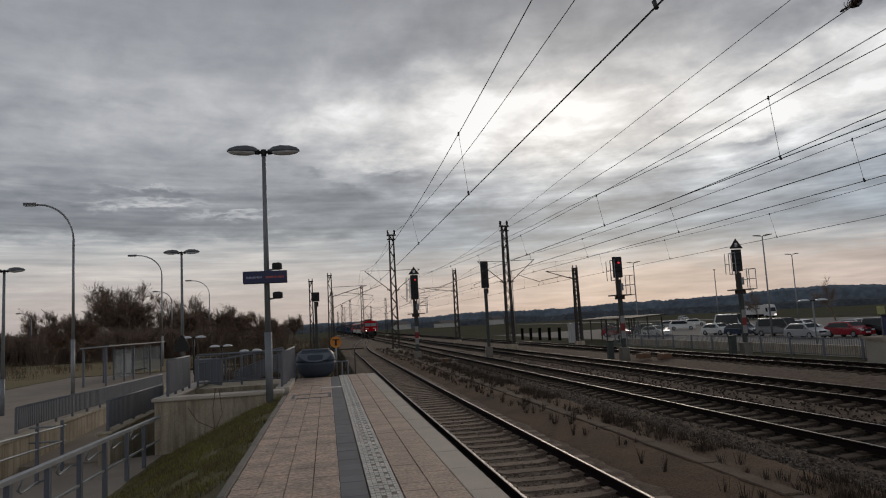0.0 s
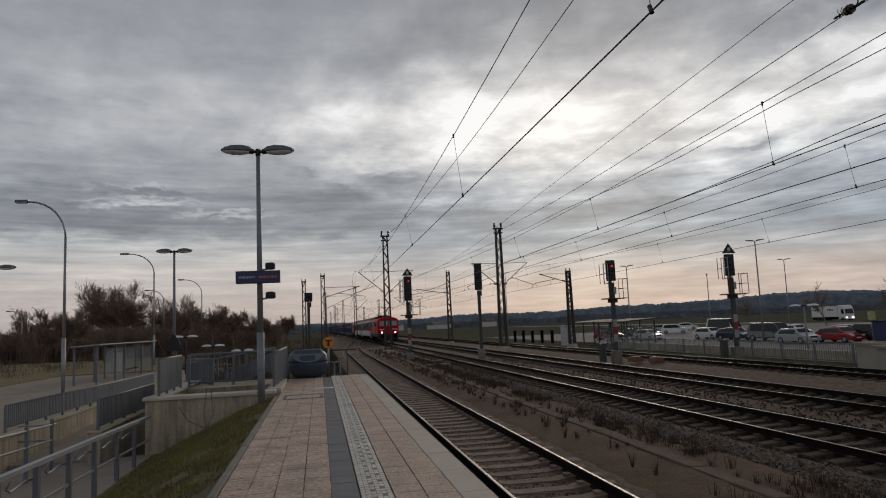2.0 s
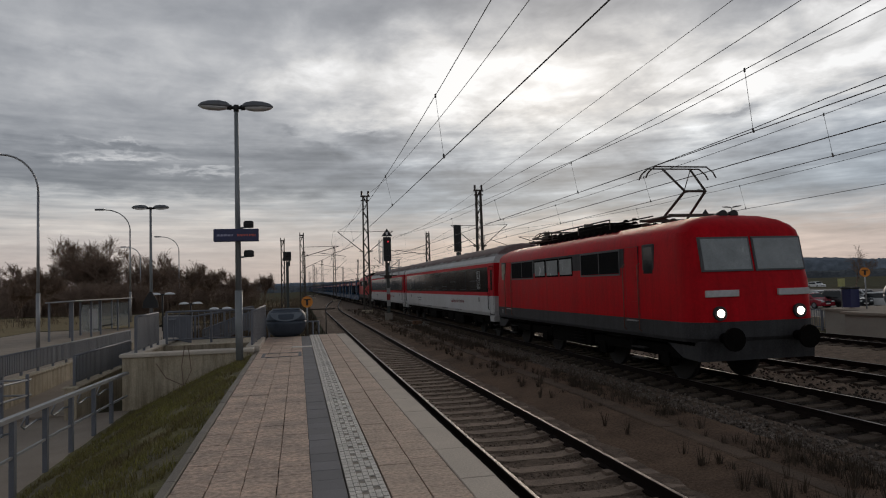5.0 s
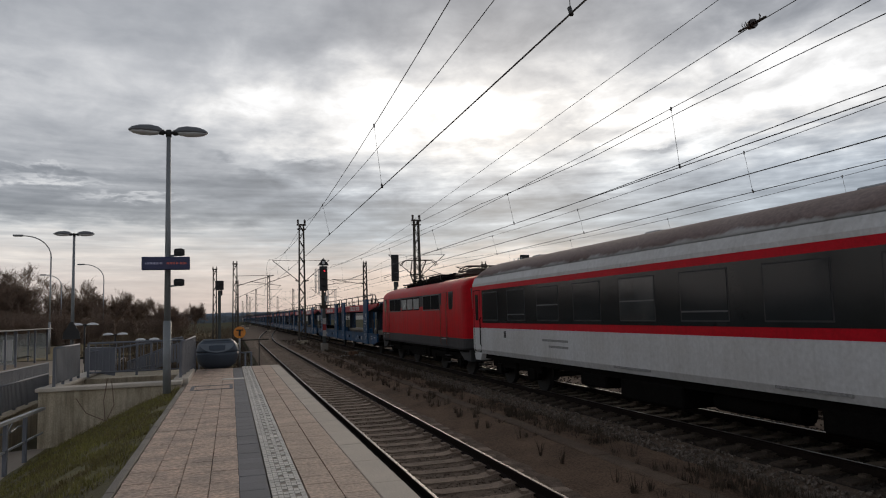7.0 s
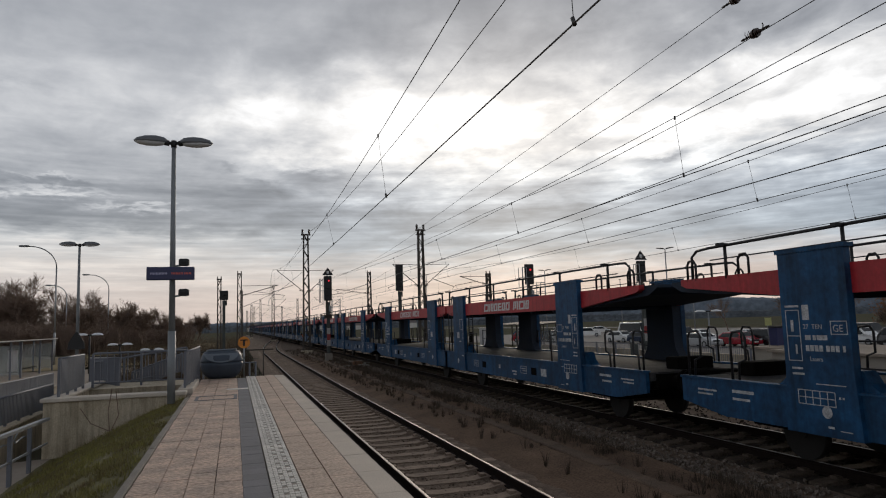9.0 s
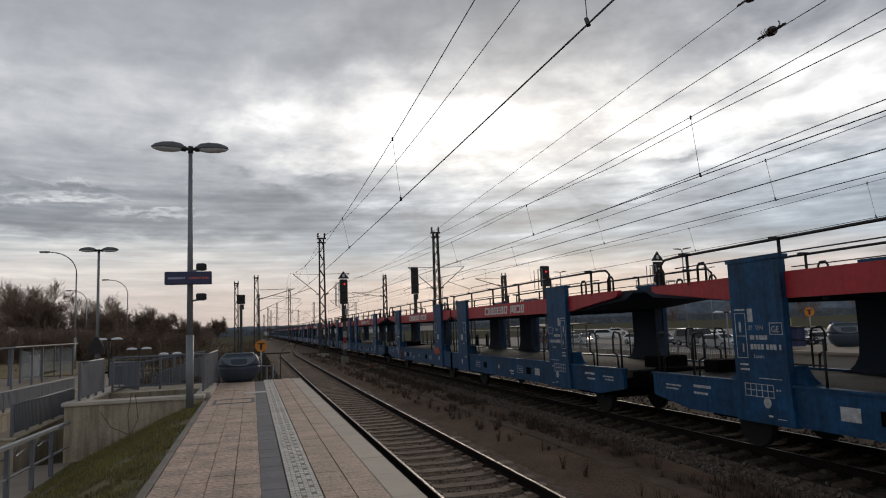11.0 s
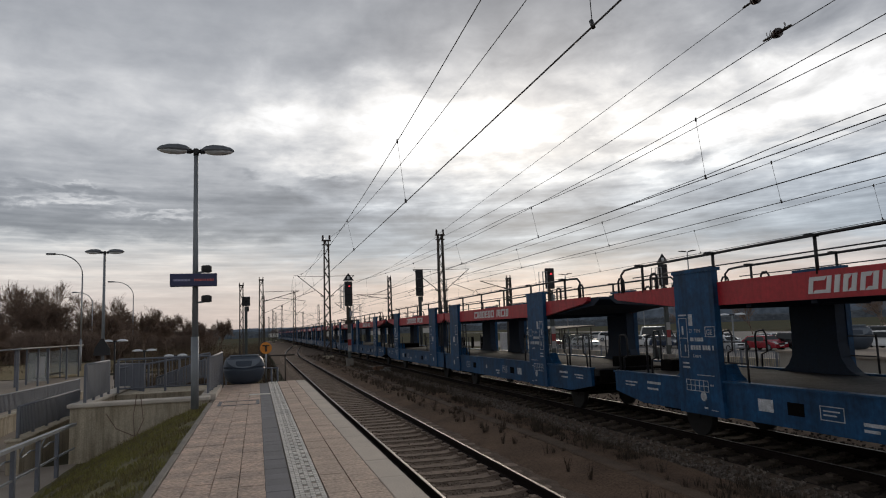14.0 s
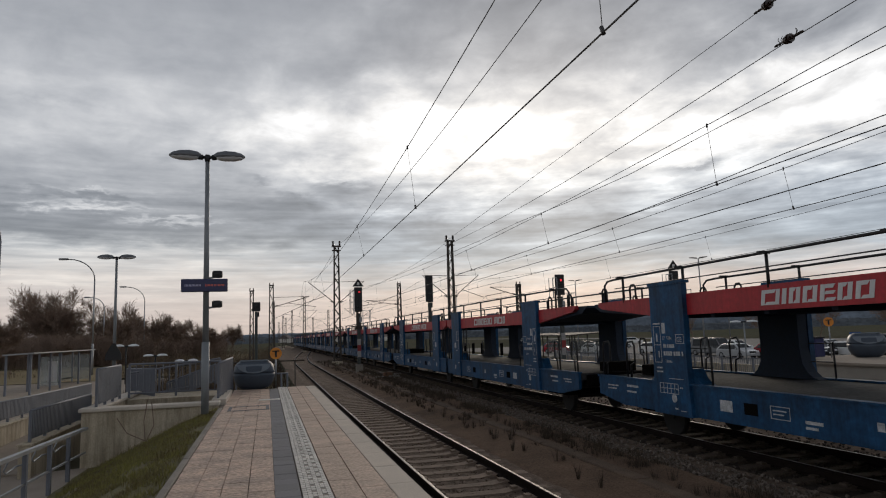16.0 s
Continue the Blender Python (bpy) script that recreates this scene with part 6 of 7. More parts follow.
def round_sign(x, y, z, zc, r, label, rz=0):
    sg = thing("platform_sign", label, "sign", pose(x, y, z, 0, 0, rz), group="round orange signs")
    bm = B()
    tube(bm, (0, 0, 0), (0, 0, zc - z + r), 0.03, n=10)
    part("post", bm, GALV, sg)
    bm = B()
    tube(bm, (0, -0.045, zc - z), (0, -0.03, zc - z), r, n=28)
    disc = part("disc", bm, ORANGE, sg)
    bm = B()
    box(bm, -0.035, 0.035, -0.052, -0.046, zc - z - r * 0.6, zc - z + r * 0.45)
    extr(bm, [(-0.12, zc - z + r * 0.3), (0.12, zc - z + r * 0.3), (0.12, zc - z + r * 0.5), (-0.12, zc - z + r * 0.5)], "y", -0.052, -0.046)
    part("symbol", bm, BLACK, disc)


round_sign(0.30, 24.6, -0.1, 1.08, 0.2, "round orange warning sign on a thin post")


def end_clutter():
    # low grey rails and a board behind the bin
    fr = thing("end_barrier", "low grey tube barrier behind the grit bin", "railing", pose(0, 24.4, 0), kind="")
    for x in (-1.0, 0.48, 0.68):
        bm = B()
        tube(bm, (x, 0, -0.9), (x, 0, 0.42), 0.03, n=8)
        part("post", bm, GREYPAINT, fr)
    bm = B()
    tube(bm, (-1.0, 0, 0.40), (0.68, 0, 0.40), 0.025, n=8)
    part("top_rail", bm, GREYPAINT, fr)
    # long pale handrail far behind the bin
    r = thing("far_handrail", "thin dark handrail crossing behind the platform's end", "railing", pose(0, 0, 0))
    bm = B()
    tube(bm, (-6, 33, 0.55), (1.6, 31, 0.62), 0.03, n=6)
    part("rail", bm, MAST, r)
    for k in range(5):
        bm = B()
        tube(bm, (-6 + 1.8 * k, 33 - 0.47 * k, -1.2), (-6 + 1.8 * k, 33 - 0.47 * k, 0.58), 0.025, n=6)
        part("post", bm, MAST, r)


end_clutter()


def rail_panel(p, q, z0a, z1a, z0b, z1b, label, bars=0.11, frame_mat=None, name="railing_panel", solid_sheet=True):
    """A railing panel from p to q (x, y), its foot and top given at both ends."""
    fm = frame_mat or GREYPAINT
    rp = thing(name, label, "railing", group="grey railing panels")
    P, Q = Vector((*p, 0)), Vector((*q, 0))
    ln = (Q - P).length
    bm = B()
    tube(bm, (p[0], p[1], z1a), (q[0], q[1], z1b), 0.03, n=8)
    part("top_rail", bm, fm, rp)
    bm = B()
    tube(bm, (p[0], p[1], z0a + 0.06), (q[0], q[1], z0b + 0.06), 0.022, n=8)
    part("bottom_rail", bm, fm, rp)
    n = max(2, int(ln / 1.3) + 1)
    for k in range(n + 1):
        t = k / n
        c = P.lerp(Q, t)
        bm = B()
        box(bm, c.x - 0.03, c.x + 0.03, c.y - 0.03, c.y + 0.03, z0a + (z0b - z0a) * t - 0.06, z1a + (z1b - z1a) * t)
        part("post", bm, fm, rp)
    m = max(2, int(ln / bars))
    bm = B()
    for k in range(1, m):
        t = k / m
        c = P.lerp(Q, t)
        w0 = 0.010 if not solid_sheet else 0.034
        box(bm, c.x - w0, c.x + w0, c.y - w0, c.y + w0, z0a + (z0b - z0a) * t + 0.06, z1a + (z1b - z1a) * t - 0.02)
    part("bar", bm, fm, rp, "close-set upright bars", kind="stuff")
    return rp


def build_ramp():
    # retaining wall with coping at the bank's end
    wl = thing("retaining_wall", "stained board-marked concrete wall with a pale coping", "wall", kind="structure")
    bm = B()
    box(bm, -4.2, -1.15, 17.9, 18.2, -1.6, 0.0)
    for k in range(15):
        x = -4.15 + 0.2 * k
        box(bm, x, x + 0.012, 17.892, 17.9, -1.5, -0.02)
    part("wall", bm, CONCRETE, wl)
    bm = B()
    box(bm, -4.26, -1.12, 17.84, 18.34, 0.0, 0.09, 0.015)
    part("coping", bm, COPING, wl)
    bm = B()
    box(bm, -4.2, -3.9, 18.2, 24.0, -1.6, 0.0)
    box(bm, -4.0, -1.1, 21.5, 24.0, -1.6, -0.02)
    part("side_wall", bm, CONCRETE, wl)
    bm = B()
    box(bm, -4.26, -3.84, 18.34, 24.0, 0.0, 0.07, 0.01)
    box(bm, -1.35, -1.0, 18.34, 21.5, -0.05, 0.12, 0.01)
    part("coping", bm, COPING, wl)
    # railings on the wall and round the stairwell
    rail_panel((-3.95, 18.2), (-3.95, 20.9), 0.1, 0.98, 0.1, 0.98, "close-barred grey railing on the wall's corner")
    rail_panel((-3.8, 21.4), (-1.3, 21.4), 0.1, 0.98, 0.1, 0.98, "open grey railing behind the stairwell", 0.17, GREYPAINT, solid_sheet=False)
    rail_panel((-1.2, 18.6), (-1.05, 22.6), 0.1, 1.0, 0.1, 1.04, "grey railing beside the stair to the platform")
    rail_panel((-4.3, 24.0), (-1.5, 24.0), -0.2, 0.62, 0.2, 1.0, "grey railing behind the stairwell", 0.3, GREYPAINT, solid_sheet=False)
    rail_panel((-3.2, 24.6), (-1.6, 23.5), -0.35, 0.25, 0.25, 0.82, "sloping grey stair railing")
    rail_panel((-5.2, 17.7), (-5.2, 23.2), -0.55, 0.12, -0.6, 0.08, "solid-looking grey ramp railing")
    rail_panel((-7.4, 18.2), (-7.4, 33.0), -0.50, 0.06, -0.62, -0.08, "long grey ramp railing of close bars")
    rail_panel((-4.6, 25.5), (-3.3, 22.5), -0.1, 0.72, -0.1, 0.80, "grey railing panel beyond the stairwell")
    # low walls under the ramp railings
    for x, y0, y1, z in ((-5.2, 17.4, 23.6, -0.62), (-7.4, 16.5, 33.2, -0.66)):
        bm = B()
        box(bm, x - 0.13, x + 0.13, y0, y1, -1.6, z)
        box(bm, x - 0.17, x + 0.17, y0 - .03, y1 + .03, z, z + 0.05, 0.01)
        solid("ramp_wall", bm, CONCRETE, "low concrete wall under the ramp railing", "wall", "structure")
    bm = B()
    box(bm, -8.9, -7.0, 15.6, 16.0, -1.6, -0.55)
    solid("ramp_wall", bm, CONCRETE, "short concrete wall where the ramp turns", "wall", "structure")
    # paths
    bm = B()
    extr(bm, [(-7.3, -1.42), (-4.0, -1.26), (-4.0, -1.6), (-7.3, -1.6)], "y", -8, 18)
    solid("footpath", bm, PATH, "pale asphalt footpath below the bank", "path", "structure")
    bm = B()
    extr(bm, [(18, -1.3), (34, -0.9), (34, -1.6), (18, -1.6)], "x", -7.25, -5.35)
    solid("ramp", bm, PATH, "asphalt ramp between two railings", "ramp", "structure")
    bm = B()
    box(bm, -3.85, -1.4, 18.5, 21.4, -1.6, -1.5)
    for k in range(6):
        box(bm, -3.8 + 0.3 * k, -1.4, 20.2, 21.5, -1.5 + 0.17 * k, -1.33 + 0.17 * k)
    solid("stairwell", bm, PATH, "pale stair flight inside the stairwell", "stairs", "structure")
    bm = B()
    box(bm, -9.6, -7.6, 8, 17.5, -1.5, -1.36)
    solid("grass_patch", bm, GRASS, "small grass patch beside the footpath", "grass", "structure")
    # handrail along the footpath: posts, top board, lower rail and inner hoops
    hr = thing("footpath_handrail", "grey steel handrail with inner hoops along the footpath", "handrail")
    pts = [(-3.80, 5.5, 0.05), (-3.9, 10.0, -0.10), (-4.05, 13.0, -0.22), (-4.05, 17.7, -0.33)]

    def at(y):
        for a, b in zip(pts, pts[1:]):
            if y <= b[1]:
                t = (y - a[1]) / (b[1] - a[1])
                return a[0] + (b[0] - a[0]) * t, a[2] + (b[2] - a[2]) * t
        return pts[-1][0], pts[-1][2]

    bm = B()
    loft(bm, [[(x + u, y, z + v) for u, v in ((-0.05, -0.04), (0.05, -0.04), (0.05, 0.02), (-0.05, 0.02))] for x, y, z in pts])
    part("top_rail", bm, GALV, hr)
    bm = B()
    loft(bm, [[(x + u, y, z - 0.55 + v) for u, v in ((-0.018, -0.018), (0.018, -0.018), (0.018, 0.018), (-0.018, 0.018))] for x, y, z in pts])
    part("lower_rail", bm, GALV, hr)
    for y in (8.0, 9.35, 10.7, 12.2, 13.6, 15.0, 16.3):
        x, z = at(y)
        bm = B()
        box(bm, x - 0.035, x + 0.035, y - 0.045, y + 0.045, -1.5, z - 0.03)
        post = part("post", bm, GREYPAINT, hr)
        bm = B()
        pipe(bm, [(x - 0.03, y - 0.75, z - 0.05), (x - 0.09, y - 0.74, z - 0.2), (x - 0.1, y - 0.6, z - 0.26), (x - 0.1, y - 0.1, z - 0.22), (x - 0.03, y, z - 0.22)], 0.016, 6)
        part("hoop", bm, GALV, post)
    # bright twin handrail farther over
    for x, z in ((-6.1, -0.2), (-6.1, -0.55)):
        rr = thing("ramp_handrail", "bright galvanised handrail of the lower ramp", "handrail", group="ramp handrails")
        bm = B()
        pipe(bm, [(x, 8, z + 0.22), (x, 13.5, z), (x, 17.6, z - 0.16), (x - 0.1, 17.8, z - 0.2), (x - 0.9, 17.9, z - 0.2)], 0.024, 8)
        part("rail", bm, GALV, rr)
        if z > -0.4:
            for y in (10, 12, 14, 16, 17.4):
                bm = B()
                box(bm, x - 0.03, x + 0.03, y - 0.03, y + 0.03, -1.5, z - 0.02)
                part("post", bm, GREYPAINT, rr)
    # bare sapling in front of the wall
    sp = thing("sapling", "thin leafless shoots before the concrete wall", "shrub", pose(-2.75, 17.6, -0.75))
    for pts in ([(0, 0, 0), (-0.04, 0, 0.5), (0.03, 0, 1.0)], [(0, 0, 0), (0.18, 0, 0.4), (0.12, 0, 0.95)], [(0, 0, 0.05), (-0.4, 0, 0.25), (-0.62, 0, 0.6)]):
        bm = B()
        pipe(bm, pts, 0.011, 5)
        part("stem", bm, TWIG, sp)


build_ramp()


def street_lamp(x, y, z0, straight, tip_dx, ztip, label, s=1.0):
    sl = thing("street_lamp", label, "street lamp", pose(x, y, z0), group="curved street lamps")
    bm = B()
    tube(bm, (0, 0, 0), (0, 0, 3.2), 0.11 * s, n=12)
    tube(bm, (0, 0, 3.2), (0, 0, straight - z0), 0.085 * s, 0.07 * s, 12)
    part("pole", bm, GALV, sl)
    bm = B()
    pts = []
    H1, H2 = straight - z0, ztip - z0
    for k in range(9):
        a = math.pi / 2 * k / 8
        pts.append((tip_dx * 0.8 * (1 - math.cos(a)), 0, H1 + (H2 - H1) * math.sin(a)))
    pts.append((tip_dx * 0.9, 0, H2 + 0.02))
    pipe(bm, pts, 0.055 * s, 8)
    part("curved_arm", bm, GALV, sl)
    bm = B()
    box(bm, min(tip_dx * 0.82, tip_dx * 1.12), max(tip_dx * 0.82, tip_dx * 1.12), -0.15, 0.15, H2 - 0.05, H2 + 0.12, 0.04)
    hd = part("lamp_head", bm, LAMPHEAD, sl)
    bm = B()
    box(bm, min(tip_dx * 0.86, tip_dx * 1.1), max(tip_dx * 0.86, tip_dx * 1.1), -0.12, 0.12, H2 - 0.075, H2 - 0.05)
    part("lamp_cover", bm, DIFFUSER, hd)


street_lamp(-14.6, 43.2, -1.47, 7.6, -2.45, 9.75, "tall street lamp with a curved arm by the road")
street_lamp(-17.0, 76.0, -1.47, 8.2, -3.0, 10.3, "curved street lamp farther along the road")
street_lamp(-18.0, 112.0, -1.47, 8.0, -3.2, 10.2, "distant curved street lamp")
street_lamp(-23.6, 112.0, -1.47, 7.0, -2.5, 8.7, "curved street lamp before the trees")
street_lamp(-46.0, 118.0, -1.47, 5.0, -2.0, 6.5, "curved street lamp beyond the grass")


def low_lamp(x, y, ztop, label):
    """A lamp standing in the dip; its twin heads, seen from above, are coloured pale for reflected sky."""
    ll = thing("dip_lamp", label, "street lamp", pose(x, y, -1.5), group="low twin lamps")
    h = ztop + 1.5
    bm = B()
    tube(bm, (0, 0, 0), (0, 0, h), 0.07, n=8)
    part("pole", bm, BLACK, ll)
    for s in (-1, 1):
        bm = B()
        dome(bm, (s * 0.52, 0, h), 0.42, 0.30, 0.18)
        part("lamp_head", bm, DIFFUSER, ll)
    bm = B()
    tube(bm, (-0.4, 0, h + 0.02), (0.4, 0, h + 0.02), 0.06, n=8)
    part("cross_arm", bm, BLACK, ll)


low_lamp(-10.4, 57, 1.40, "twin lamp with pale heads beyond the ramp")
low_lamp(-8.75, 60, 0.55, "low twin lamp with pale heads")
low_lamp(-6.6, 62, 0.0, "lower twin lamp with pale heads")


def bus_shelter():
    bs = thing("bus_shelter", "flat-roofed glass bus shelter by the road", "bus shelter", pose(-15.2, 52.5, -1.47))
    bm = B()
    extr(bm, [(-0.9, 2.55), (0.9, 2.64), (0.9, 2.71), (-0.9, 2.63)], "y", -3.6, 12.5)
    part("roof", bm, GALV, bs, "thin pale flat roof")
    for y in (-3.2, 1.0, 3.4, 8.4, 12.2):
        for x in (-0.8, 0.6):
            bm = B()
            box(bm, x - 0.06, x + 0.06, y - 0.06, y + 0.06, 0, 2.6)
            part("post", bm, GREYPAINT, bs)
    for y0, y1 in ((3.5, 8.3), (8.5, 12.1)):
        bm = B()
        box(bm, -0.82, -0.79, y0, y1, 0.25, 2.3)
        part("glass_wall", bm, SHELTERGLASS, bs)
    for y in (3.4, 12.2):
        bm = B()
        box(bm, -0.7, 0.5, y - 0.015, y + 0.015, 0.25, 2.3)
        part("glass_wall", bm, SHELTERGLASS, bs)
    bm = B()
    box(bm, -0.7, -0.35, 4.0, 11.5, 0.45, 0.5)
    part("bench", bm, DARK, bs)
    bm = B()
    box(bm, -0.2, 0.4, 3.3, 3.37, 0.5, 2.0)
    part("poster", bm, COACHGREY, bs, "pale notice board")


SHELTERGLASS = glass("shelter_glass", (0.5, 0.55, 0.56), 0.08, 0.35)
bus_shelter()


def build_left_ground():
    bm = B()
    extr(bm, [(-22.0, -1.46), (-7.7, -1.42), (-7.7, -1.6), (-22.0, -1.6)], "y", 18, 64)
    extr(bm, [(-22.0, -1.46), (-13.0, -1.44), (-13.0, -1.6), (-22.0, -1.6)], "y", 8, 18)
    solid("road", bm, PATH, "pale asphalt road and bus bay beside the station", "road", "structure")
    bm = B()
    extr(bm, [(-120, -1.47), (-20, -1.45), (-20, -1.6), (-120, -1.6)], "y", 98, 104)
    solid("road", bm, PATH, "road running across behind the grass", "road", "structure")
    bm = B()
    g = [[bm.verts.new((x, y, -1.43 + 0.05 * noise.noise((x * .3, y * .3, 2)) + (0.5 * max(0, (y - 70) / 60)))) for x in (-90, -60, -40, -30, -22)] for y in (30, 45, 60, 70, 97)]
    for a, b in zip(g, g[1:]):
        for i in range(4):
            bm.faces.new((a[i], a[i + 1], b[i + 1], b[i]))
    solid("verge", bm, DRYGRASS, "brown dry winter verge between the roads", "grass verge", "structure")
    bed("verge", -22, -12.5, 64, 150, -1.40, 1.6, 0.06, DRYGRASS, "mown brown winter grass beyond the bus bay", 14.0)
    bed("scrub_ground", -6.8, 1.4, 36, 64, -1.25, 1.2, 0.15, DRYGRASS, "rough brown scrub ground behind the platform", 13.0)
    bed("scrub_ground", -12.6, 1.4, 64, 150, -1.25, 1.6, 0.18, DRYGRASS, "rough brown scrub ground beside the tracks", 12.0)


DRYGRASS = mat("dry_brown_grass", (0.27, 0.205, 0.12), 0.95, scale=0.35, fine=6, var=0.25, col2=(0.20, 0.17, 0.09), spec=0.1, bump=0.3)
build_left_ground()


# ---- leafless trees and scrub ----
def branch(bm_wood, bm_twig, rng, p, d, ln, r, level, top):
    segs = 3
    pts = [p]
    for k in range(segs):
        d = (d + Vector((rng.gauss(0, 0.16), rng.gauss(0, 0.16), rng.gauss(0.05, 0.1)))).normalized()
        pts.append(pts[-1] + d * ln / segs)
    bm = bm_wood if level < 2 else bm_twig
    for k in range(segs):
        a, b = r * (1 - 0.25 * k), r * (1 - 0.25 * (k + 1))
        tube(bm, pts[k], pts[k + 1], max(a, 0.022), max(b, 0.016), 6 if level < 2 else 3)
    if level >= top:
        for _ in range(7):
            a = pts[rng.randint(1, segs)]
            t = (d + Vector((rng.gauss(0, 0.55), rng.gauss(0, 0.55), rng.gauss(0.1, 0.45)))).normalized() * rng.uniform(0.25, 0.75) * max(ln, 0.6)
            w = t.orthogonal().normalized() * 0.017
            bm.faces.new([bm.verts.new(v) for v in (a - w, a + w, a + t)])
        return
    n = (7, 6, 5, 4, 3)[min(level, 4)] + rng.randint(0, 1)
    for i in range(n):
        t = rng.uniform(0.35, 1.0)
        k = min(int(t * segs), segs - 1)
        q = pts[k].lerp(pts[k + 1], t * segs - k)
        a = rng.uniform(0, 2 * math.pi)
        side = d.orthogonal().normalized()
        side = (Matrix.Rotation(a, 3, d) @ side).normalized()
        nd = (d * rng.uniform(0.7, 1.1) + side * rng.uniform(0.4, 0.85) + Vector((0, 0, 0.22))).normalized()
        branch(bm_wood, bm_twig, rng, q, nd, ln * rng.uniform(0.5, 0.72), r * 0.5, level + 1, top)


def bare_tree(h, seed, label, trunk=0.3, top=4, rmin=1.0):
    tr = thing("bare_tree", label, "tree", group="leafless trees")
    rng = random.Random(seed)
    w, t = B(), B()
    branch(w, t, rng, Vector((0, 0, 0)), Vector((0, 0, 1)), h * 0.48, trunk * 0.5, 0, top)
    part("trunk", w, TWIG, tr, "dark trunk and limbs")
    part("crown", t, TWIG, tr, "fine leafless twigs")
    return tr


def plant(master, x, y, z, s, rz):
    o = copy_thing(master, pose(x, y, z, 0, 0, rz))
    o.scale = (s, s, s)
    return o


SCRUB = mat("brown_scrub_twigs", (0.17, 0.125, 0.075), 0.95, scale=1.0, fine=10, var=0.3, bump=0)


def build_trees():
    a = bare_tree(9.9, 1, "leafless broad tree at the wood's edge", 0.4)
    b = bare_tree(8.8, 2, "leafless tree in the dark wood", 0.34)
    c = bare_tree(6.0, 3, "small leafless tree on the verge", 0.22, 4)
    a.matrix_basis, b.matrix_basis, c.matrix_basis = pose(-33, 118, -1.4), pose(-40, 122, -1.4, 0, 0, 40), pose(-25, 74, -1.4)
    rng = random.Random(77)
    for x, y, s, m in ((-36, 124, 1.25, a), (-29, 116, 1.2, a), (-45, 128, 1.05, b), (-50, 132, 0.95, a), (-25, 116, 1.0, b), (-21.5, 118, 0.95, a), (-18, 120, 0.85, b), (-56, 128, 0.8, b), (-63, 130, 0.85, a), (-70, 128, 0.8, b),
                       (-15, 122, 0.8, a), (-12.5, 116, 0.75, b), (-10, 124, 0.65, b), (-31, 128, 1.15, b), (-38, 133, 1.2, a), (-27, 130, 1.05, a), (-20, 132, 0.95, b),
                       (-33, 78, 0.75, c), (-31, 88, 0.8, c), (-28, 84, 0.55, c), (-24, 92, 0.6, c), (-40, 86, 0.9, c), (-16, 84, 1.0, c), (-13, 92, 1.2, c), (-11, 100, 1.1, c), (-7, 96, 0.8, c), (-5, 108, 0.9, c), (-9, 112, 0.9, c)):
        plant(m, x + rng.uniform(-1, 1), y + rng.uniform(-2, 2), -1.4, s * rng.uniform(0.92, 1.08), rng.uniform(0, 360))
    # thicket: many thin shoots with no single countable plant
    bm = B()

    def shoots(x, y, z, h, n, w, k=1.0):
        for _ in range(n):
            p = Vector((x + rng.gauss(0, w), y + rng.gauss(0, w), z))
            q = p + Vector((rng.gauss(0, 0.15 * h), rng.gauss(0, 0.15 * h), h * rng.uniform(0.55, 0.92)))
            tube(bm, p, q, 0.02 * k, 0.008 * k, 3)
            for _ in range(3):
                u = p.lerp(q, rng.uniform(0.3, 0.9))
                v = u + Vector((rng.gauss(0, 0.10 * h), rng.gauss(0, 0.10 * h), h * rng.uniform(0.05, 0.18)))
                tube(bm, u, v, 0.014 * k, 0.006 * k, 3)
                for _ in range(2 if k > 1 else 0):
                    e = v + Vector((rng.gauss(0, 0.28), rng.gauss(0, 0.28), rng.uniform(-0.1, 0.5)))
                    bm.faces.new([bm.verts.new(c) for c in (v + Vector((-0.03, 0, 0)), v + Vector((0.03, 0, 0)), e)])

    for _ in range(640):
        x = rng.uniform(-75, -8)
        crest = 4.9 + 1.1 * noise.noise((x * 0.12, 3.0, 1.0)) + 0.5 * noise.noise((x * 0.5, 1.0, 2.0))
        shoots(x, rng.uniform(108, 122) + (6 if x < -40 else 0), -1.4, crest * (1.0 if x < -16 else 0.72), 30, 1.3, 1.7)
    solid("thicket", bm, TWIG, "dense dark leafless thicket at the wood's edge", "thicket", "stuff")
    bm = B()
    for _ in range(110):
        y = 36 + 85 * rng.random()
        x = rng.uniform(-6.5 if y < 64 else -14, 0.2 if y < 95 else 2.0)
        shoots(x, y, -1.2, rng.uniform(0.5, 1.3) + (0.9 if y > 70 else 0), 16, 0.5)
    for _ in range(60):
        shoots(rng.uniform(-48, -22), rng.uniform(60, 95), -1.4, rng.uniform(0.4, 1.6), 14, 0.7)
    solid("scrub", bm, SCRUB, "low brown leafless scrub beside the line", "scrub", "stuff")
    bm = B()
    for _ in range(2600):
        y = 30 + 70 * rng.random()
        x = rng.uniform(-6.6 if y < 64 else -12.5, 1.2)
        blade_tuft(bm, rng, x, y, -1.2, rng.uniform(0.25, 0.7), 7, 0.5, 0.02)
    solid("scrub_grass", bm, DRYWEED, "tall dry grass in the scrub beside the tracks", "dry grass", "stuff")


build_trees()


def house(x, y, z, w, d, h, rh, label, wall, roof, rz=0, windows=True):
    ho = thing("house", label, "house", pose(x, y, z, 0, 0, rz), group="distant houses")
    bm = B()
    box(bm, -w / 2, w / 2, -d / 2, d / 2, 0, h)
    part("wall", bm, wall, ho)
    bm = B()
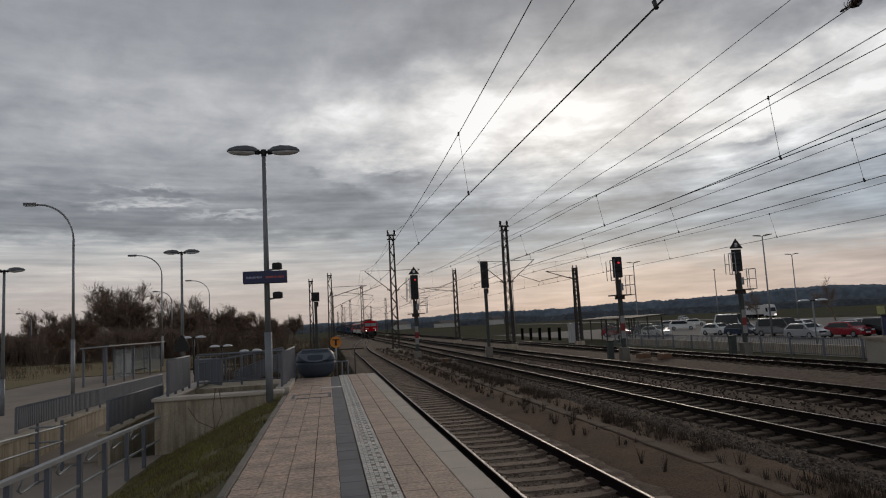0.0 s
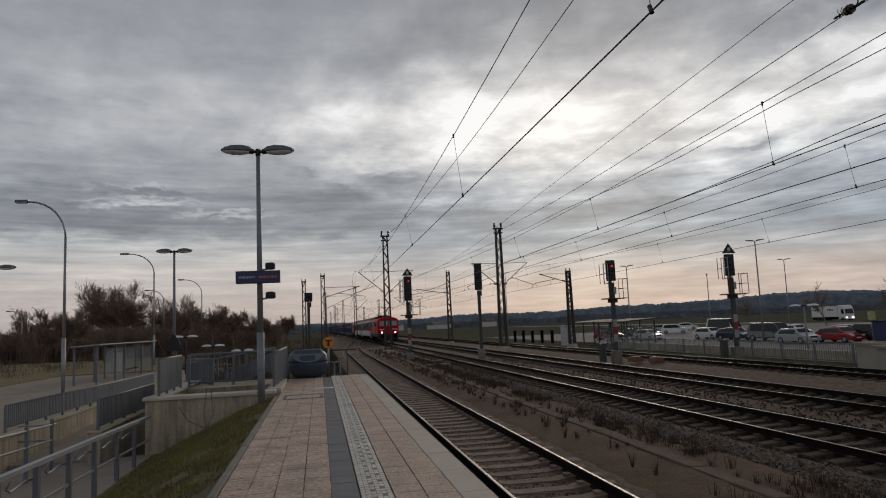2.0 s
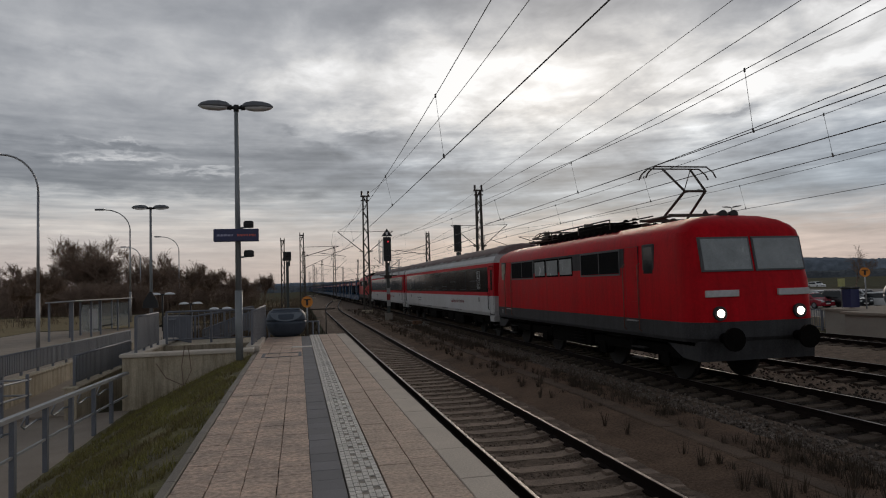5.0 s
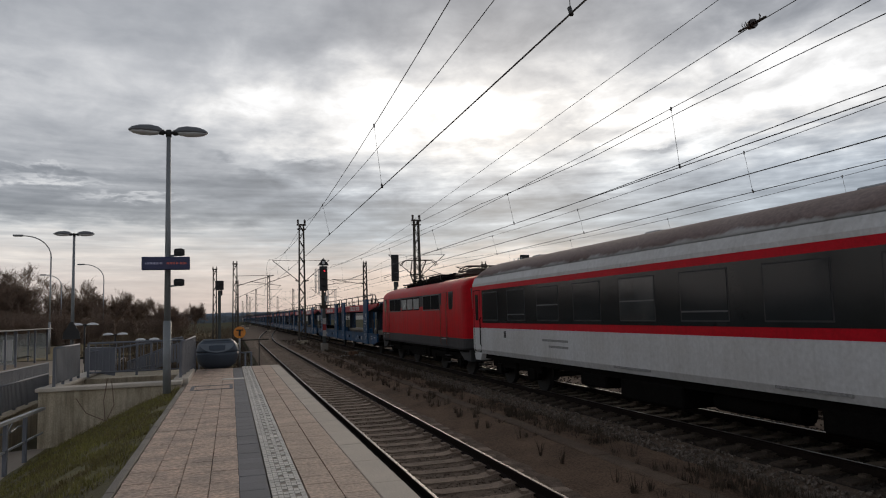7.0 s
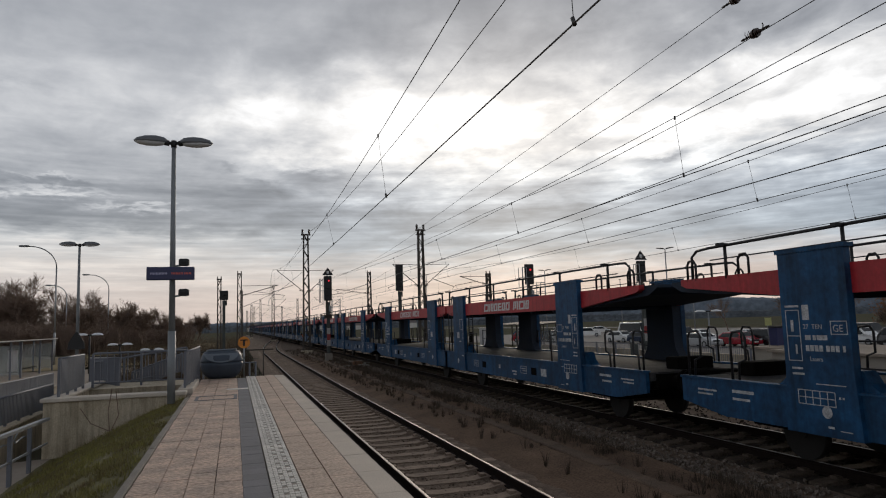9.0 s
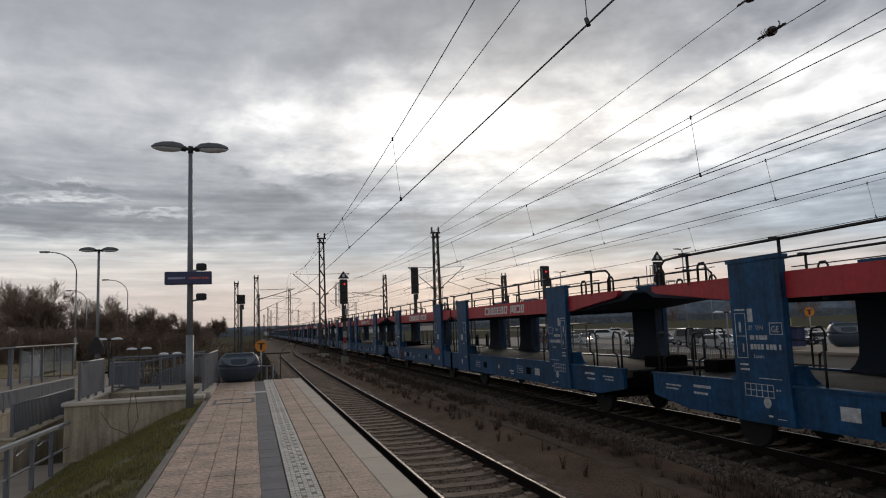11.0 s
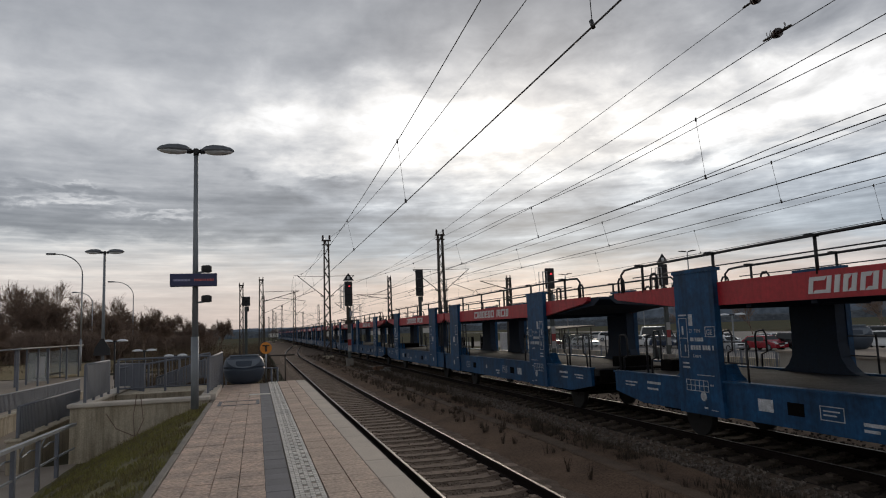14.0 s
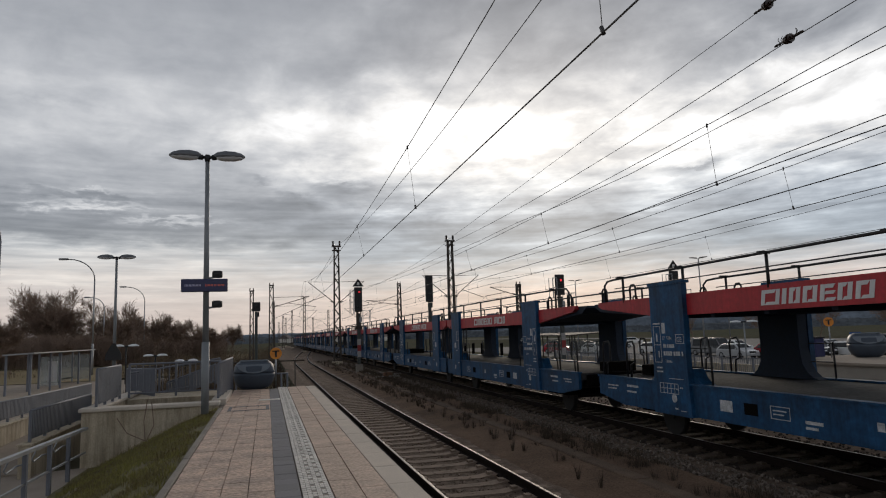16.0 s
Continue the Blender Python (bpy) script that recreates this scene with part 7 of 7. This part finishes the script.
    extr(bm, [(-d / 2 - 0.4, h), (d / 2 + 0.4, h), (0, h + rh)], "x", -w / 2 - 0.4, w / 2 + 0.4)
    part("roof", bm, roof, ho)
    for k in range(max(2, int(w / 3)) if windows else 0):
        xx = -w / 2 + w * (k + 0.5) / max(2, int(w / 3))
        for z0 in ((1.0,) if h < 4 else (1.0, 3.6)):
            bm = B()
            box(bm, xx - 0.5, xx + 0.5, -d / 2 - 0.04, -d / 2 + 0.02, z0, z0 + 1.2)
            part("window", bm, COACHGLASS, ho)


# distance haze is mixed into this roof colour
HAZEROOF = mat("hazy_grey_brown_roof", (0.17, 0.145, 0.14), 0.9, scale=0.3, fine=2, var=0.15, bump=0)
TILE = mat("red_brown_roof_tiles", (0.20, 0.075, 0.05), 0.8, scale=2, fine=6, var=0.2)
PLASTER = mat("white_house_plaster", (0.62, 0.60, 0.56), 0.85, scale=0.5, fine=8, var=0.08)
house(-80, 150, -1.5, 12, 9, 4.6, 3.0, "white house with a red tiled roof behind the trees", PLASTER, TILE, 20)
house(-95, 158, -1.5, 11, 9, 4.6, 3.0, "white house with a red tiled roof, farther off", PLASTER, TILE, -10)

# ================= the right side: far platform, car park, hills =================
def far_platform():
    bm = B()
    extr(bm, [(21.3, -14), (26.5, -14), (26.5, 26.4), (23.0, 26.4), (22.4, 23.5), (21.3, 23.4)], "z", -1.4, -0.10)
    solid("far_platform", bm, FARWALL, "pale concrete side wall of the opposite platform", "platform", "structure")
    bm = B()
    extr(bm, [(21.15, -14), (26.5, -14), (26.5, 26.5), (22.9, 26.5), (22.3, 23.6), (21.15, 23.5)], "z", -0.098, 0.0)
    solid("far_platform_paving", bm, PATH, "worn paving of the opposite platform", "paving", "structure")


FARWALL = mat("sandy_platform_wall", (0.42, 0.385, 0.33), 0.85, scale=0.7, fine=30, var=0.15, bump=0.15)
far_platform()
grit_bin(24.9, 24.1, 0.0, 1.18, "large dark grey grit bin on the opposite platform", -35)
round_sign(23.6, 24.7, 0.0, 1.55, 0.2, "round orange sign on the opposite platform", -35)


def far_bits():
    wb = thing("litter_bin", "dark blue litter bin with a small yellow sign behind it", "litter bin", pose(23.3, 25.2, 0.0))
    bm = B()
    box(bm, -0.24, 0.24, -0.24, 0.24, 0.05, 0.85, 0.03)
    part("body", bm, NAVY, wb)
    bm = B()
    box(bm, -0.27, 0.27, -0.27, 0.27, 0.85, 0.92, 0.02)
    part("rim", bm, BLACK, wb)
    ys = thing("notice_sign", "small yellow notice on a thin post", "sign", pose(23.2, 25.6, 0.0))
    bm = B()
    tube(bm, (0, 0, 0), (0, 0, 1.3), 0.025, n=8)
    part("post", bm, GALV, ys)
    bm = B()
    box(bm, -0.18, 0.18, -0.04, -0.02, 0.95, 1.3)
    part("plate", bm, mat("pale_yellow_plate", (0.5, 0.5, 0.2), 0.5, bump=0), ys)
    for x, y, zc in ((47, 46.5, 0.95), (51, 42.2, 0.95)):
        ps = thing("parking_sign", "blue square parking sign on a post", "sign", pose(x, y, -1.80, 0, 0, -45), group="parking signs")
        bm = B()
        tube(bm, (0, 0, 0), (0, 0, zc + 1.5), 0.035, n=8)
        part("post", bm, GALV, ps)
        bm = B()
        box(bm, -0.42, 0.42, -0.06, -0.03, zc + 0.6, zc + 1.5, 0.01)
        plate = part("plate", bm, mat("parking_blue", (0.02, 0.09, 0.30), 0.5, bump=0), ps)
        cu = bpy.data.curves.new("letter", "FONT")
        cu.body, cu.size, cu.extrude, cu.align_x = "P", 0.75, 0.002, "CENTER"
        cu.materials.append(STRIPE)
        lt = new("letter", cu)
        lt.parent = plate
        lt.matrix_basis = pose(0, -0.064, zc + 0.78, 90, 0, 0)
        bm = B()
        box(bm, -0.4, 0.4, -0.06, -0.03, zc + 0.1, zc + 0.52)
        part("small_plate", bm, STRIPE, ps)


far_bits()


def build_carpark():
    bm = B()
    box(bm, 33.8, 112, 26, 150, -2.1, -1.80)
    solid("car_park", bm, ASPHALT, "grey asphalt car park beyond the tracks", "car park", "structure")
    bm = B()
    box(bm, 116, 126, -160, 420, -2.1, -1.86)
    solid("road", bm, ASPHALT, "country road beyond the car park", "road", "structure")
    bm = B()
    extr(bm, [(112.2, -1.95), (114, -1.4), (115.8, -1.95)], "y", -60, 160)
    solid("grass_bank", bm, MEADOW, "low grass bank beside the road", "grass bank", "structure")
    # fence along the outer track
    for k in range(12):
        y0 = 25.5 + 2.5 * k
        fe = thing("fence_panel", "low galvanised bar fence beside the outer track", "fence", group="fence panels")
        x = 24.2
        for yy in (y0, y0 + 2.44):
            bm = B()
            box(bm, x - 0.03, x + 0.03, yy - 0.03, yy + 0.03, -1.15, -0.12)
            part("post", bm, GREYPAINT, fe)
        for z in (-0.98, -0.18):
            bm = B()
            box(bm, x - 0.02, x + 0.02, y0, y0 + 2.44, z - 0.02, z + 0.02)
            part("rail", bm, GREYPAINT, fe)
        bm = B()
        for j in range(1, 16):
            yy = y0 + 0.153 * j
            box(bm, x - 0.008, x + 0.008, yy - 0.011, yy + 0.011, -0.98, -0.18)
        part("bar", bm, GREYPAINT, fe, "thin upright bars", kind="stuff")
    bm = B()
    box(bm, 25.4, 25.7, 26.5, 56, -1.3, -0.62)
    solid("low_wall", bm, CONCRETE, "low concrete wall behind the fence", "wall", "structure")
    for k in range(5):
        po = thing("dark_post", "dark upright post in a row beyond the tracks", "post", pose(24.9 + 0.35 * k, 86 - 2.6 * k, -1.15), group="row of dark posts")
        bm = B()
        box(bm, -0.15, 0.15, -0.15, 0.15, 0, 1.45, 0.03)
        part("shaft", bm, DARK, po)
        bm = B()
        box(bm, -0.18, 0.18, -0.18, 0.18, 1.45, 1.53, 0.02)
        part("cap", bm, MAST, po)
    for y0 in (62, 69):
        sh = thing("bicycle_shelter", "long flat-roofed open shelter beyond the tracks", "shelter", pose(29, y0, -1.1), group="bicycle shelters")
        bm = B()
        extr(bm, [(-1.8, 2.1), (1.8, 2.3), (1.8, 2.42), (-1.8, 2.22)], "y", -3.2, 3.2)
        part("roof", bm, MAST, sh)
        for x in (-1.5, 1.5):
            for y in (-2.9, 0, 2.9):
                bm = B()
                box(bm, x - 0.05, x + 0.05, y - 0.05, y + 0.05, 0, 2.2)
                part("post", bm, MAST, sh)
        bm = B()
        box(bm, 1.4, 1.45, -2.9, 2.9, 0.3, 1.7)
        part("back_panel", bm, SHELTERGLASS, sh)
    bx = thing("switch_cabinet", "light grey electric cabinet beyond the outer track", "cabinet", pose(24.6, 66, -1.1))
    bm = B()
    box(bm, -0.6, 0.6, -0.4, 0.4, 0, 1.9, 0.02)
    part("body", bm, COACHGREY, bx)
    bm = B()
    box(bm, -0.66, 0.66, -0.46, 0.46, 1.9, 1.98, 0.02)
    part("roof", bm, COACHGREY, bx)


build_carpark()


def parking_lamp(x, y, ztop, twin, label):
    pl = thing("car_park_lamp", label, "street lamp", pose(x, y, -1.80, 0, 0, -40), group="car park lamps")
    h = ztop + 1.80
    bm = B()
    tube(bm, (0, 0, 0), (0, 0, h), 0.10, 0.06, 10)
    part("pole", bm, GALV, pl)
    for s in ((-1, 1) if twin else (0,)):
        bm = B()
        if twin:
            extr(bm, [(s * 0.1, h - 0.02), (s * 0.95, h + 0.10), (s * 1.0, h + 0.16), (s * 0.5, h + 0.16), (s * 0.1, h + 0.08)], "y", -0.16, 0.16)
        else:
            box(bm, -0.18, 0.18, -0.1, 0.1, h, h + 0.12, 0.02)
        part("lamp_head", bm, MAST, pl)


parking_lamp(47.6, 67.6, 9.2, True, "tall twin-armed car park lamp")
parking_lamp(72, 95.5, 9.3, True, "farther twin-armed car park lamp")
parking_lamp(44.5, 93.4, 8.8, True, "twin-armed car park lamp near the shelters")
parking_lamp(38.5, 138, 11.6, True, "distant twin-armed car park lamp")
parking_lamp(65.8, 107.3, 8.1, False, "single car park lamp post")


def shell_lamp(x, y, ztop):
    ll = thing("shell_lamp", "lamp post with two pale shell heads before the cars", "street lamp", pose(x, y, -1.80, 0, 0, -38))
    h = ztop + 1.80
    bm = B()
    tube(bm, (0, 0, 0), (0, 0, h), 0.06, n=10)
    part("pole", bm, POLE, ll)
    # the heads' pale colour stands for sky reflected on the shells
    for s in (-1, 1):
        bm = B()
        dome(bm, (s * 0.62, 0, h), 0.46, 0.26, 0.17)
        part("lamp_head", bm, DIFFUSER, ll)
    bm = B()
    tube(bm, (-0.3, 0, h + .03), (0.3, 0, h + .03), 0.06, n=8)
    part("cross_arm", bm, BLACK, ll)


shell_lamp(38.5, 49.2, 1.75)


def build_car(label, paint, kind="hatch", L=4.2, W=1.76, Hh=1.5):
    """A road car, its front towards -y."""
    ca = thing("car", label, "car", group="parked cars")
    hw = W / 2
    if kind == "van":
        side = [(0.0, 0.45), (0.02, 0.95), (0.55, 1.12), (1.25, Hh), (L - 0.15, Hh + 0.02), (L, 1.1), (L, 0.4)]
        glass_side = [(0.72, 1.12), (1.32, Hh - 0.12), (L - 0.4, Hh - 0.12), (L - 0.4, 1.1)]
        screen = ((0.58, 1.14), (1.22, Hh - 0.04))
    elif kind == "suv":
        side = [(0.0, 0.5), (0.03, 0.9), (0.95, 1.05), (1.65, Hh), (L - 0.55, Hh), (L - 0.08, 1.05), (L, 0.45)]
        glass_side = [(1.15, 1.02), (1.72, Hh - 0.12), (L - 0.65, Hh - 0.12), (L - 0.35, 1.04)]
        screen = ((1.02, 1.08), (1.60, Hh - 0.04))
    else:
        side = [(0.0, 0.4), (0.03, 0.72), (0.85, 0.92), (1.55, Hh - 0.04), (2.2, Hh), (L - 0.75, Hh - 0.08), (L - 0.12, 0.98), (L, 0.4)]
        glass_side = [(1.08, 0.92), (1.62, Hh - 0.14), (L - 0.85, Hh - 0.18), (L - 0.4, 0.96)]
        screen = ((0.93, 0.96), (1.50, Hh - 0.07))
    bm = B()
    rings = []
    for u, k in ((-hw, 0.86), (-hw * 0.93, 0.97), (-hw * 0.6, 1.0), (hw * 0.6, 1.0), (hw * 0.93, 0.97), (hw, 0.86)):
        r = []
        for y, z in side:
            tuck = 0.0 if z < 1.0 else (z - 1.0) * 0.32
            x = math.copysign(max(abs(u) - (tuck if abs(u) > hw * 0.7 else tuck * 0.5), 0.05), u)
            zz = z if abs(u) < hw * 0.99 else min(z, 0.25 + (z - 0.25) * k if z < 1 else z - 0.04)
            r.append((x, y - L / 2, zz))
        r.append((u, L / 2 - 0.02, 0.25))
        r.append((u, -L / 2 + 0.05, 0.25))
        rings.append(r)
    loft(bm, rings, False)
    bmesh.ops.bevel(bm, geom=list(bm.edges), offset=0.03, segments=1, affect="EDGES", clamp_overlap=True)
    body = part("body", bm, paint, ca)
    for s in (-1, 1):
        bm = B()
        pts = [(y - L / 2, z) for y, z in glass_side]
        xs = [s * (hw - 0.02 - max(0, (z - 1.0)) * 0.30) for _, z in glass_side]
        a = [(x + s * 0.015, p[0], p[1]) for x, p in zip(xs, pts)]
        b = [(x - s * 0.03, p[0], p[1]) for x, p in zip(xs, pts)]
        loft(bm, [a, b])
        part("side_window", bm, COACHGLASS, body)
    bm = B()
    (ya, za), (yb, zb) = screen
    w1, w2 = hw * 0.84, hw * 0.72
    f = [(-w1, ya - L / 2 - 0.02, za), (w1, ya - L / 2 - 0.02, za), (w2, yb - L / 2 - 0.02, zb), (-w2, yb - L / 2 - 0.02, zb)]
    loft(bm, [f, [(x, y + 0.05, z - 0.03) for x, y, z in f]])
    part("windscreen", bm, COACHGLASS, body)
    for s in (-1, 1):
        bm = B()
        box(bm, min(s * hw * 0.5, s * hw * 0.88), max(s * hw * 0.5, s * hw * 0.88), -L / 2 - 0.012, -L / 2 + 0.06, 0.62, 0.76, 0.02)
        part("headlight", bm, DIFFUSER, body)
        bm = B()
        box(bm, s * (hw + 0.06) - 0.08, s * (hw + 0.06) + 0.08, -L / 2 + 1.2, -L / 2 + 1.32, 0.95, 1.08, 0.02)
        part("mirror", bm, paint, body)
    bm = B()
    box(bm, -0.26, 0.26, -L / 2 - 0.02, -L / 2 + 0.02, 0.42, 0.53)
    part("number_plate", bm, STRIPE, body, "blank white plate")
    bm = B()
    box(bm, -hw * 0.45, hw * 0.45, -L / 2 - 0.015, -L / 2 + 0.03, 0.56, 0.72, 0.01)
    part("radiator_grille", bm, BLACK, body)
    for y in (-L / 2 + 0.8, L / 2 - 0.8):
        for s in (-1, 1):
            bm = B()
            tube(bm, (s * (hw - 0.2), y, 0.32), (s * (hw + 0.01), y, 0.32), 0.32, n=18)
            wh = part("wheel", bm, TYRE, ca)
            bm = B()
            tube(bm, (s * (hw - 0.02), y, 0.32), (s * (hw + 0.02), y, 0.32), 0.2, n=14)
            part("rim", bm, GALV, wh)
    return ca


def paint(name, c, rough=0.25):
    m = mat(name, c, rough, 0.0, var=0.04, bump=0.0)
    m.node_tree.nodes["Principled BSDF"].inputs["Coat Weight"].default_value = 0.6
    return m


P_WHITE, P_SILVER, P_RED = paint("white_car_paint", (0.75, 0.75, 0.74)), paint("silver_car_paint", (0.42, 0.43, 0.44)), paint("red_car_paint", (0.33, 0.012, 0.025))
P_BLACK, P_BLUE, P_GREY = paint("black_car_paint", (0.012, 0.013, 0.015)), paint("dark_blue_car_paint", (0.02, 0.035, 0.07)), paint("grey_car_paint", (0.09, 0.095, 0.10))
GROUND_P = -1.80


def park(car, x, y, rz):
    car.matrix_basis = pose(x, y, GROUND_P, 0, 0, rz)
    return car


def fill_carpark():
    white = park(build_car("white hatchback in the car park", P_WHITE), 49.1, 80.6, 12)
    silver = park(build_car("silver hatchback in the car park", P_SILVER), 46.2, 60.4, 5)
    red = park(build_car("red estate car in the car park", P_RED, "hatch", 4.4), 48.95, 58.1, 5)
    black = park(build_car("black off-road car in the car park", P_BLACK, "suv", 4.6, 1.85, 1.7), 51.2, 56.1, 5)
    van = park(build_car("dark grey van in the car park", P_GREY, "van", 5.0, 1.95, 1.95), 49.4, 68.8, 12)
    suv = park(build_car("white off-road car in the car park", P_WHITE, "suv", 4.4, 1.85, 1.65), 60.7, 110.5, 62)
    dark = park(build_car("dark blue hatchback in the car park", P_BLUE), 48.5, 74.4, 12)
    camper = park(build_car("white camper van in the car park", P_WHITE, "van", 5.6, 2.05, 2.5), 54.6, 85.7, 10)
    for src, x, y, rz, lab in ((white, 56.5, 74.3, 12, "white hatchback in the second row"), (white, 53.5, 53.9, 5, "white hatchback beside a black car"), (silver, 55.6, 64.8, 8, "silver hatchback in the second row"),
                               (suv, 56.6, 50.8, 5, "white off-road car in the row"), (silver, 58.6, 61.9, 8, "silver hatchback behind a red car"), (dark, 47.6, 98.4, 15, "dark hatchback near the shelters"), (black, 46.4, 92.7, 15, "black off-road car near the shelters"),
                               (dark, 52.7, 120.7, 60, "dark hatchback far across the car park"), (white, 44.2, 87.6, 15, "white hatchback near the shelters"), (silver, 66.0, 124.5, 60, "silver hatchback far across the car park"), (van, 62.5, 55.8, 5, "dark van in the second row"),
                               (white, 76.2, 133.3, 60, "white hatchback in another row"), (red, 42.5, 96.5, 50, "red estate car near the shelters"), (black, 55.6, 45.1, 5, "black off-road car by the parking sign"), (silver, 59.5, 43.4, 5, "silver hatchback by the parking sign")):
        o = copy_thing(src, pose(x, y, GROUND_P, 0, 0, rz))
        o["label"] = lab


fill_carpark()


def build_truck():
    tk = thing("box_truck", "white box truck driving on the country road", "truck")
    bm = B()
    box(bm, -1.22, 1.22, -2.6, 6.0, 1.15, 3.7, 0.03)
    cargo = part("cargo_box", bm, P_WHITE, tk, "white cargo box")
    bm = B()
    for y in (-2.2, 1.9):
        for k in range(4):
            box(bm, -1.235, -1.222, y + 0.9 + 0.5 * k, y + 1.25 + 0.5 * k, 2.6, 3.0)
    part("emblem_shapes", bm, P_BLUE, cargo, "dark lettering shapes")
    bm = B()
    extr(bm, [(-4.9, 0.6), (-4.95, 1.7), (-4.7, 3.2), (-4.2, 3.75), (-2.8, 3.8), (-2.8, 0.6)], "x", -1.2, 1.2)
    cab = part("cab", bm, P_WHITE, tk)
    bm = B()
    extr(bm, [(-4.97, 1.8), (-4.74, 2.95), (-4.70, 2.95), (-4.93, 1.8)], "x", -1.08, 1.08)
    part("windscreen", bm, COACHGLASS, cab)
    for s in (-1, 1):
        bm = B()
        extr(bm, [(-4.6, 1.8), (-4.5, 2.85), (-3.7, 2.85), (-3.7, 1.8)], "x", min(s * 1.195, s * 1.215), max(s * 1.195, s * 1.215))
        part("side_window", bm, COACHGLASS, cab)
        bm = B()
        box(bm, min(s * 0.6, s * 1.05), max(s * 0.6, s * 1.05), -4.97, -4.9, 0.85, 1.05)
        part("headlight", bm, HEADLIGHT, cab, "lit headlight")
    bm = B()
    box(bm, -1.0, 1.0, -4.7, 5.9, 0.55, 1.1)
    part("chassis", bm, DARK, tk)
    for y in (-4.0, 2.6, 4.0):
        for s in (-1, 1):
            bm = B()
            tube(bm, (s * 0.85, y, 0.5), (s * 1.2, y, 0.5), 0.5, n=18)
            part("wheel", bm, TYRE, tk)
    return tk


TRUCK = build_truck()
ROAD_CAR = build_car("white car driving on the country road", P_WHITE)
ROAD_CAR["group"] = "moving cars"


def build_hills():
    rng = random.Random(9)

    def ridge(name, dist, a0, a1, f, material, label, thick=200, kind="structure"):
        bm = B()
        n = 1400
        rows_ = [[], [], []]
        for i in range(n + 1):
            a = radians(a0 + (a1 - a0) * i / n)
            h = f(math.degrees(a), i)
            for j, (d, z) in enumerate(((dist, -3.0), (dist + 10, -1.2 + h * 0.75), (dist + thick, -1.2 + h))):
                rows_[j].append(bm.verts.new((d * math.sin(a), d * math.cos(a), z)))
        for p, q in zip(rows_, rows_[1:]):
            for i in range(n):
                bm.faces.new((p[i], p[i + 1], q[i + 1], q[i]))
        solid(name, bm, material, label, "hills", kind)

    def h1(a, i):
        base = 13 + 10 * max(0.0, min(1.0, (a + 10) / 40)) + 9 * max(0.0, min(1.0, (a - 14) / 25))
        return base * (0.9 + 0.25 * noise.noise((a * 0.12, 0, 4))) + 2.0 * noise.noise((a * 1.1, 0, 1)) + 2.2 * abs(noise.noise((a * 6.0, 0, 2))) + 1.6 * noise.noise((a * 17, 0, 3)) + 1.5 * abs(noise.noise((a * 41, 0, 6)))

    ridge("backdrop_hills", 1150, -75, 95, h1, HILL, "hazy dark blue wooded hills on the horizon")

    def h2(a, i):
        return 5.0 + 2.0 * noise.noise((a * 0.3, 5, 1)) + 2.0 * abs(noise.noise((a * 4, 3, 1))) + 1.4 * noise.noise((a * 14, 1, 1))

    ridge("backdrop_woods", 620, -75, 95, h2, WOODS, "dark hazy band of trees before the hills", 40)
    for x, y, w, h, r, lab, m in ((60, 560, 26, 5, 3.5, "long white building in the valley", PLASTER), (95, 545, 36, 4, 3, "low farm building with a dull roof", PLASTER), (32, 570, 16, 5, 4, "white farmhouse in the valley", PLASTER),
                                  (15, 575, 14, 5, 4, "pale house in the valley", PLASTER), (140, 560, 18, 5, 4, "pale farmhouse in the valley", PLASTER)):
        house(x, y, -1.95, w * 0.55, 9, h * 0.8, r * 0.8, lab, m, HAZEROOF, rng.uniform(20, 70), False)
    a = bare_tree(8.0, 12, "leafless roadside tree beyond the car park", 0.26, 3)
    a.matrix_basis = pose(92, 112, -1.9)
    for x, y, s in ((99, 106, 1.0), (109, 98, 1.3), (89, 130, 0.9), (117.0, 88, 1.2), (106, 83, 1.0), (130, 118, 1.1), (128, 70, 1.1)):
        plant(a, x, y, -1.9, s, rng.uniform(0, 360))
    bu = bare_tree(5.0, 15, "small tree still holding brown leaves", 0.14)
    bu.matrix_basis = pose(68, 57, -1.9)
    bm = B()
    for _ in range(900):
        c = Vector((rng.gauss(0, 0.75), rng.gauss(0, 0.75), 3.3 + rng.gauss(0, 0.9)))
        d = Vector((rng.gauss(0, 1), rng.gauss(0, 1), rng.gauss(0, 1))).normalized() * 0.13
        e = d.orthogonal().normalized() * 0.08
        bm.faces.new([bm.verts.new(p) for p in (c - d, c + e, c + d, c - e)])
    part("leaves", bm, BROWNLEAF, bu, "rust-brown leaves", kind="stuff")


# both woodland colours include the distance haze as a blue-grey tint
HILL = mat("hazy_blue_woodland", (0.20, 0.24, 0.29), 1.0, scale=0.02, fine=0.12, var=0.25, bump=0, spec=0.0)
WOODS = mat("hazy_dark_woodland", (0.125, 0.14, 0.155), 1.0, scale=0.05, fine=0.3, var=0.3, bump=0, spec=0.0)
BROWNLEAF = mat("rust_brown_leaves", (0.22, 0.09, 0.03), 0.8, var=0.3, bump=0)
build_hills()


def motions():
    for ob, back in TRAIN:
        walk(ob, [(t, pose(TRAIN_X, y + back, RAIL_Z)) for t, y in FRONT_Y])
    walk(TRUCK, [(t, pose(120.5, 175.0 - 15.5 * t, -1.86)) for t in (0, 4, 8, 12, 16)])
    walk(ROAD_CAR, [(t, pose(120.5, 218.0 - 15.5 * t, -1.86)) for t in (0, 4, 8, 12, 16)])


motions()
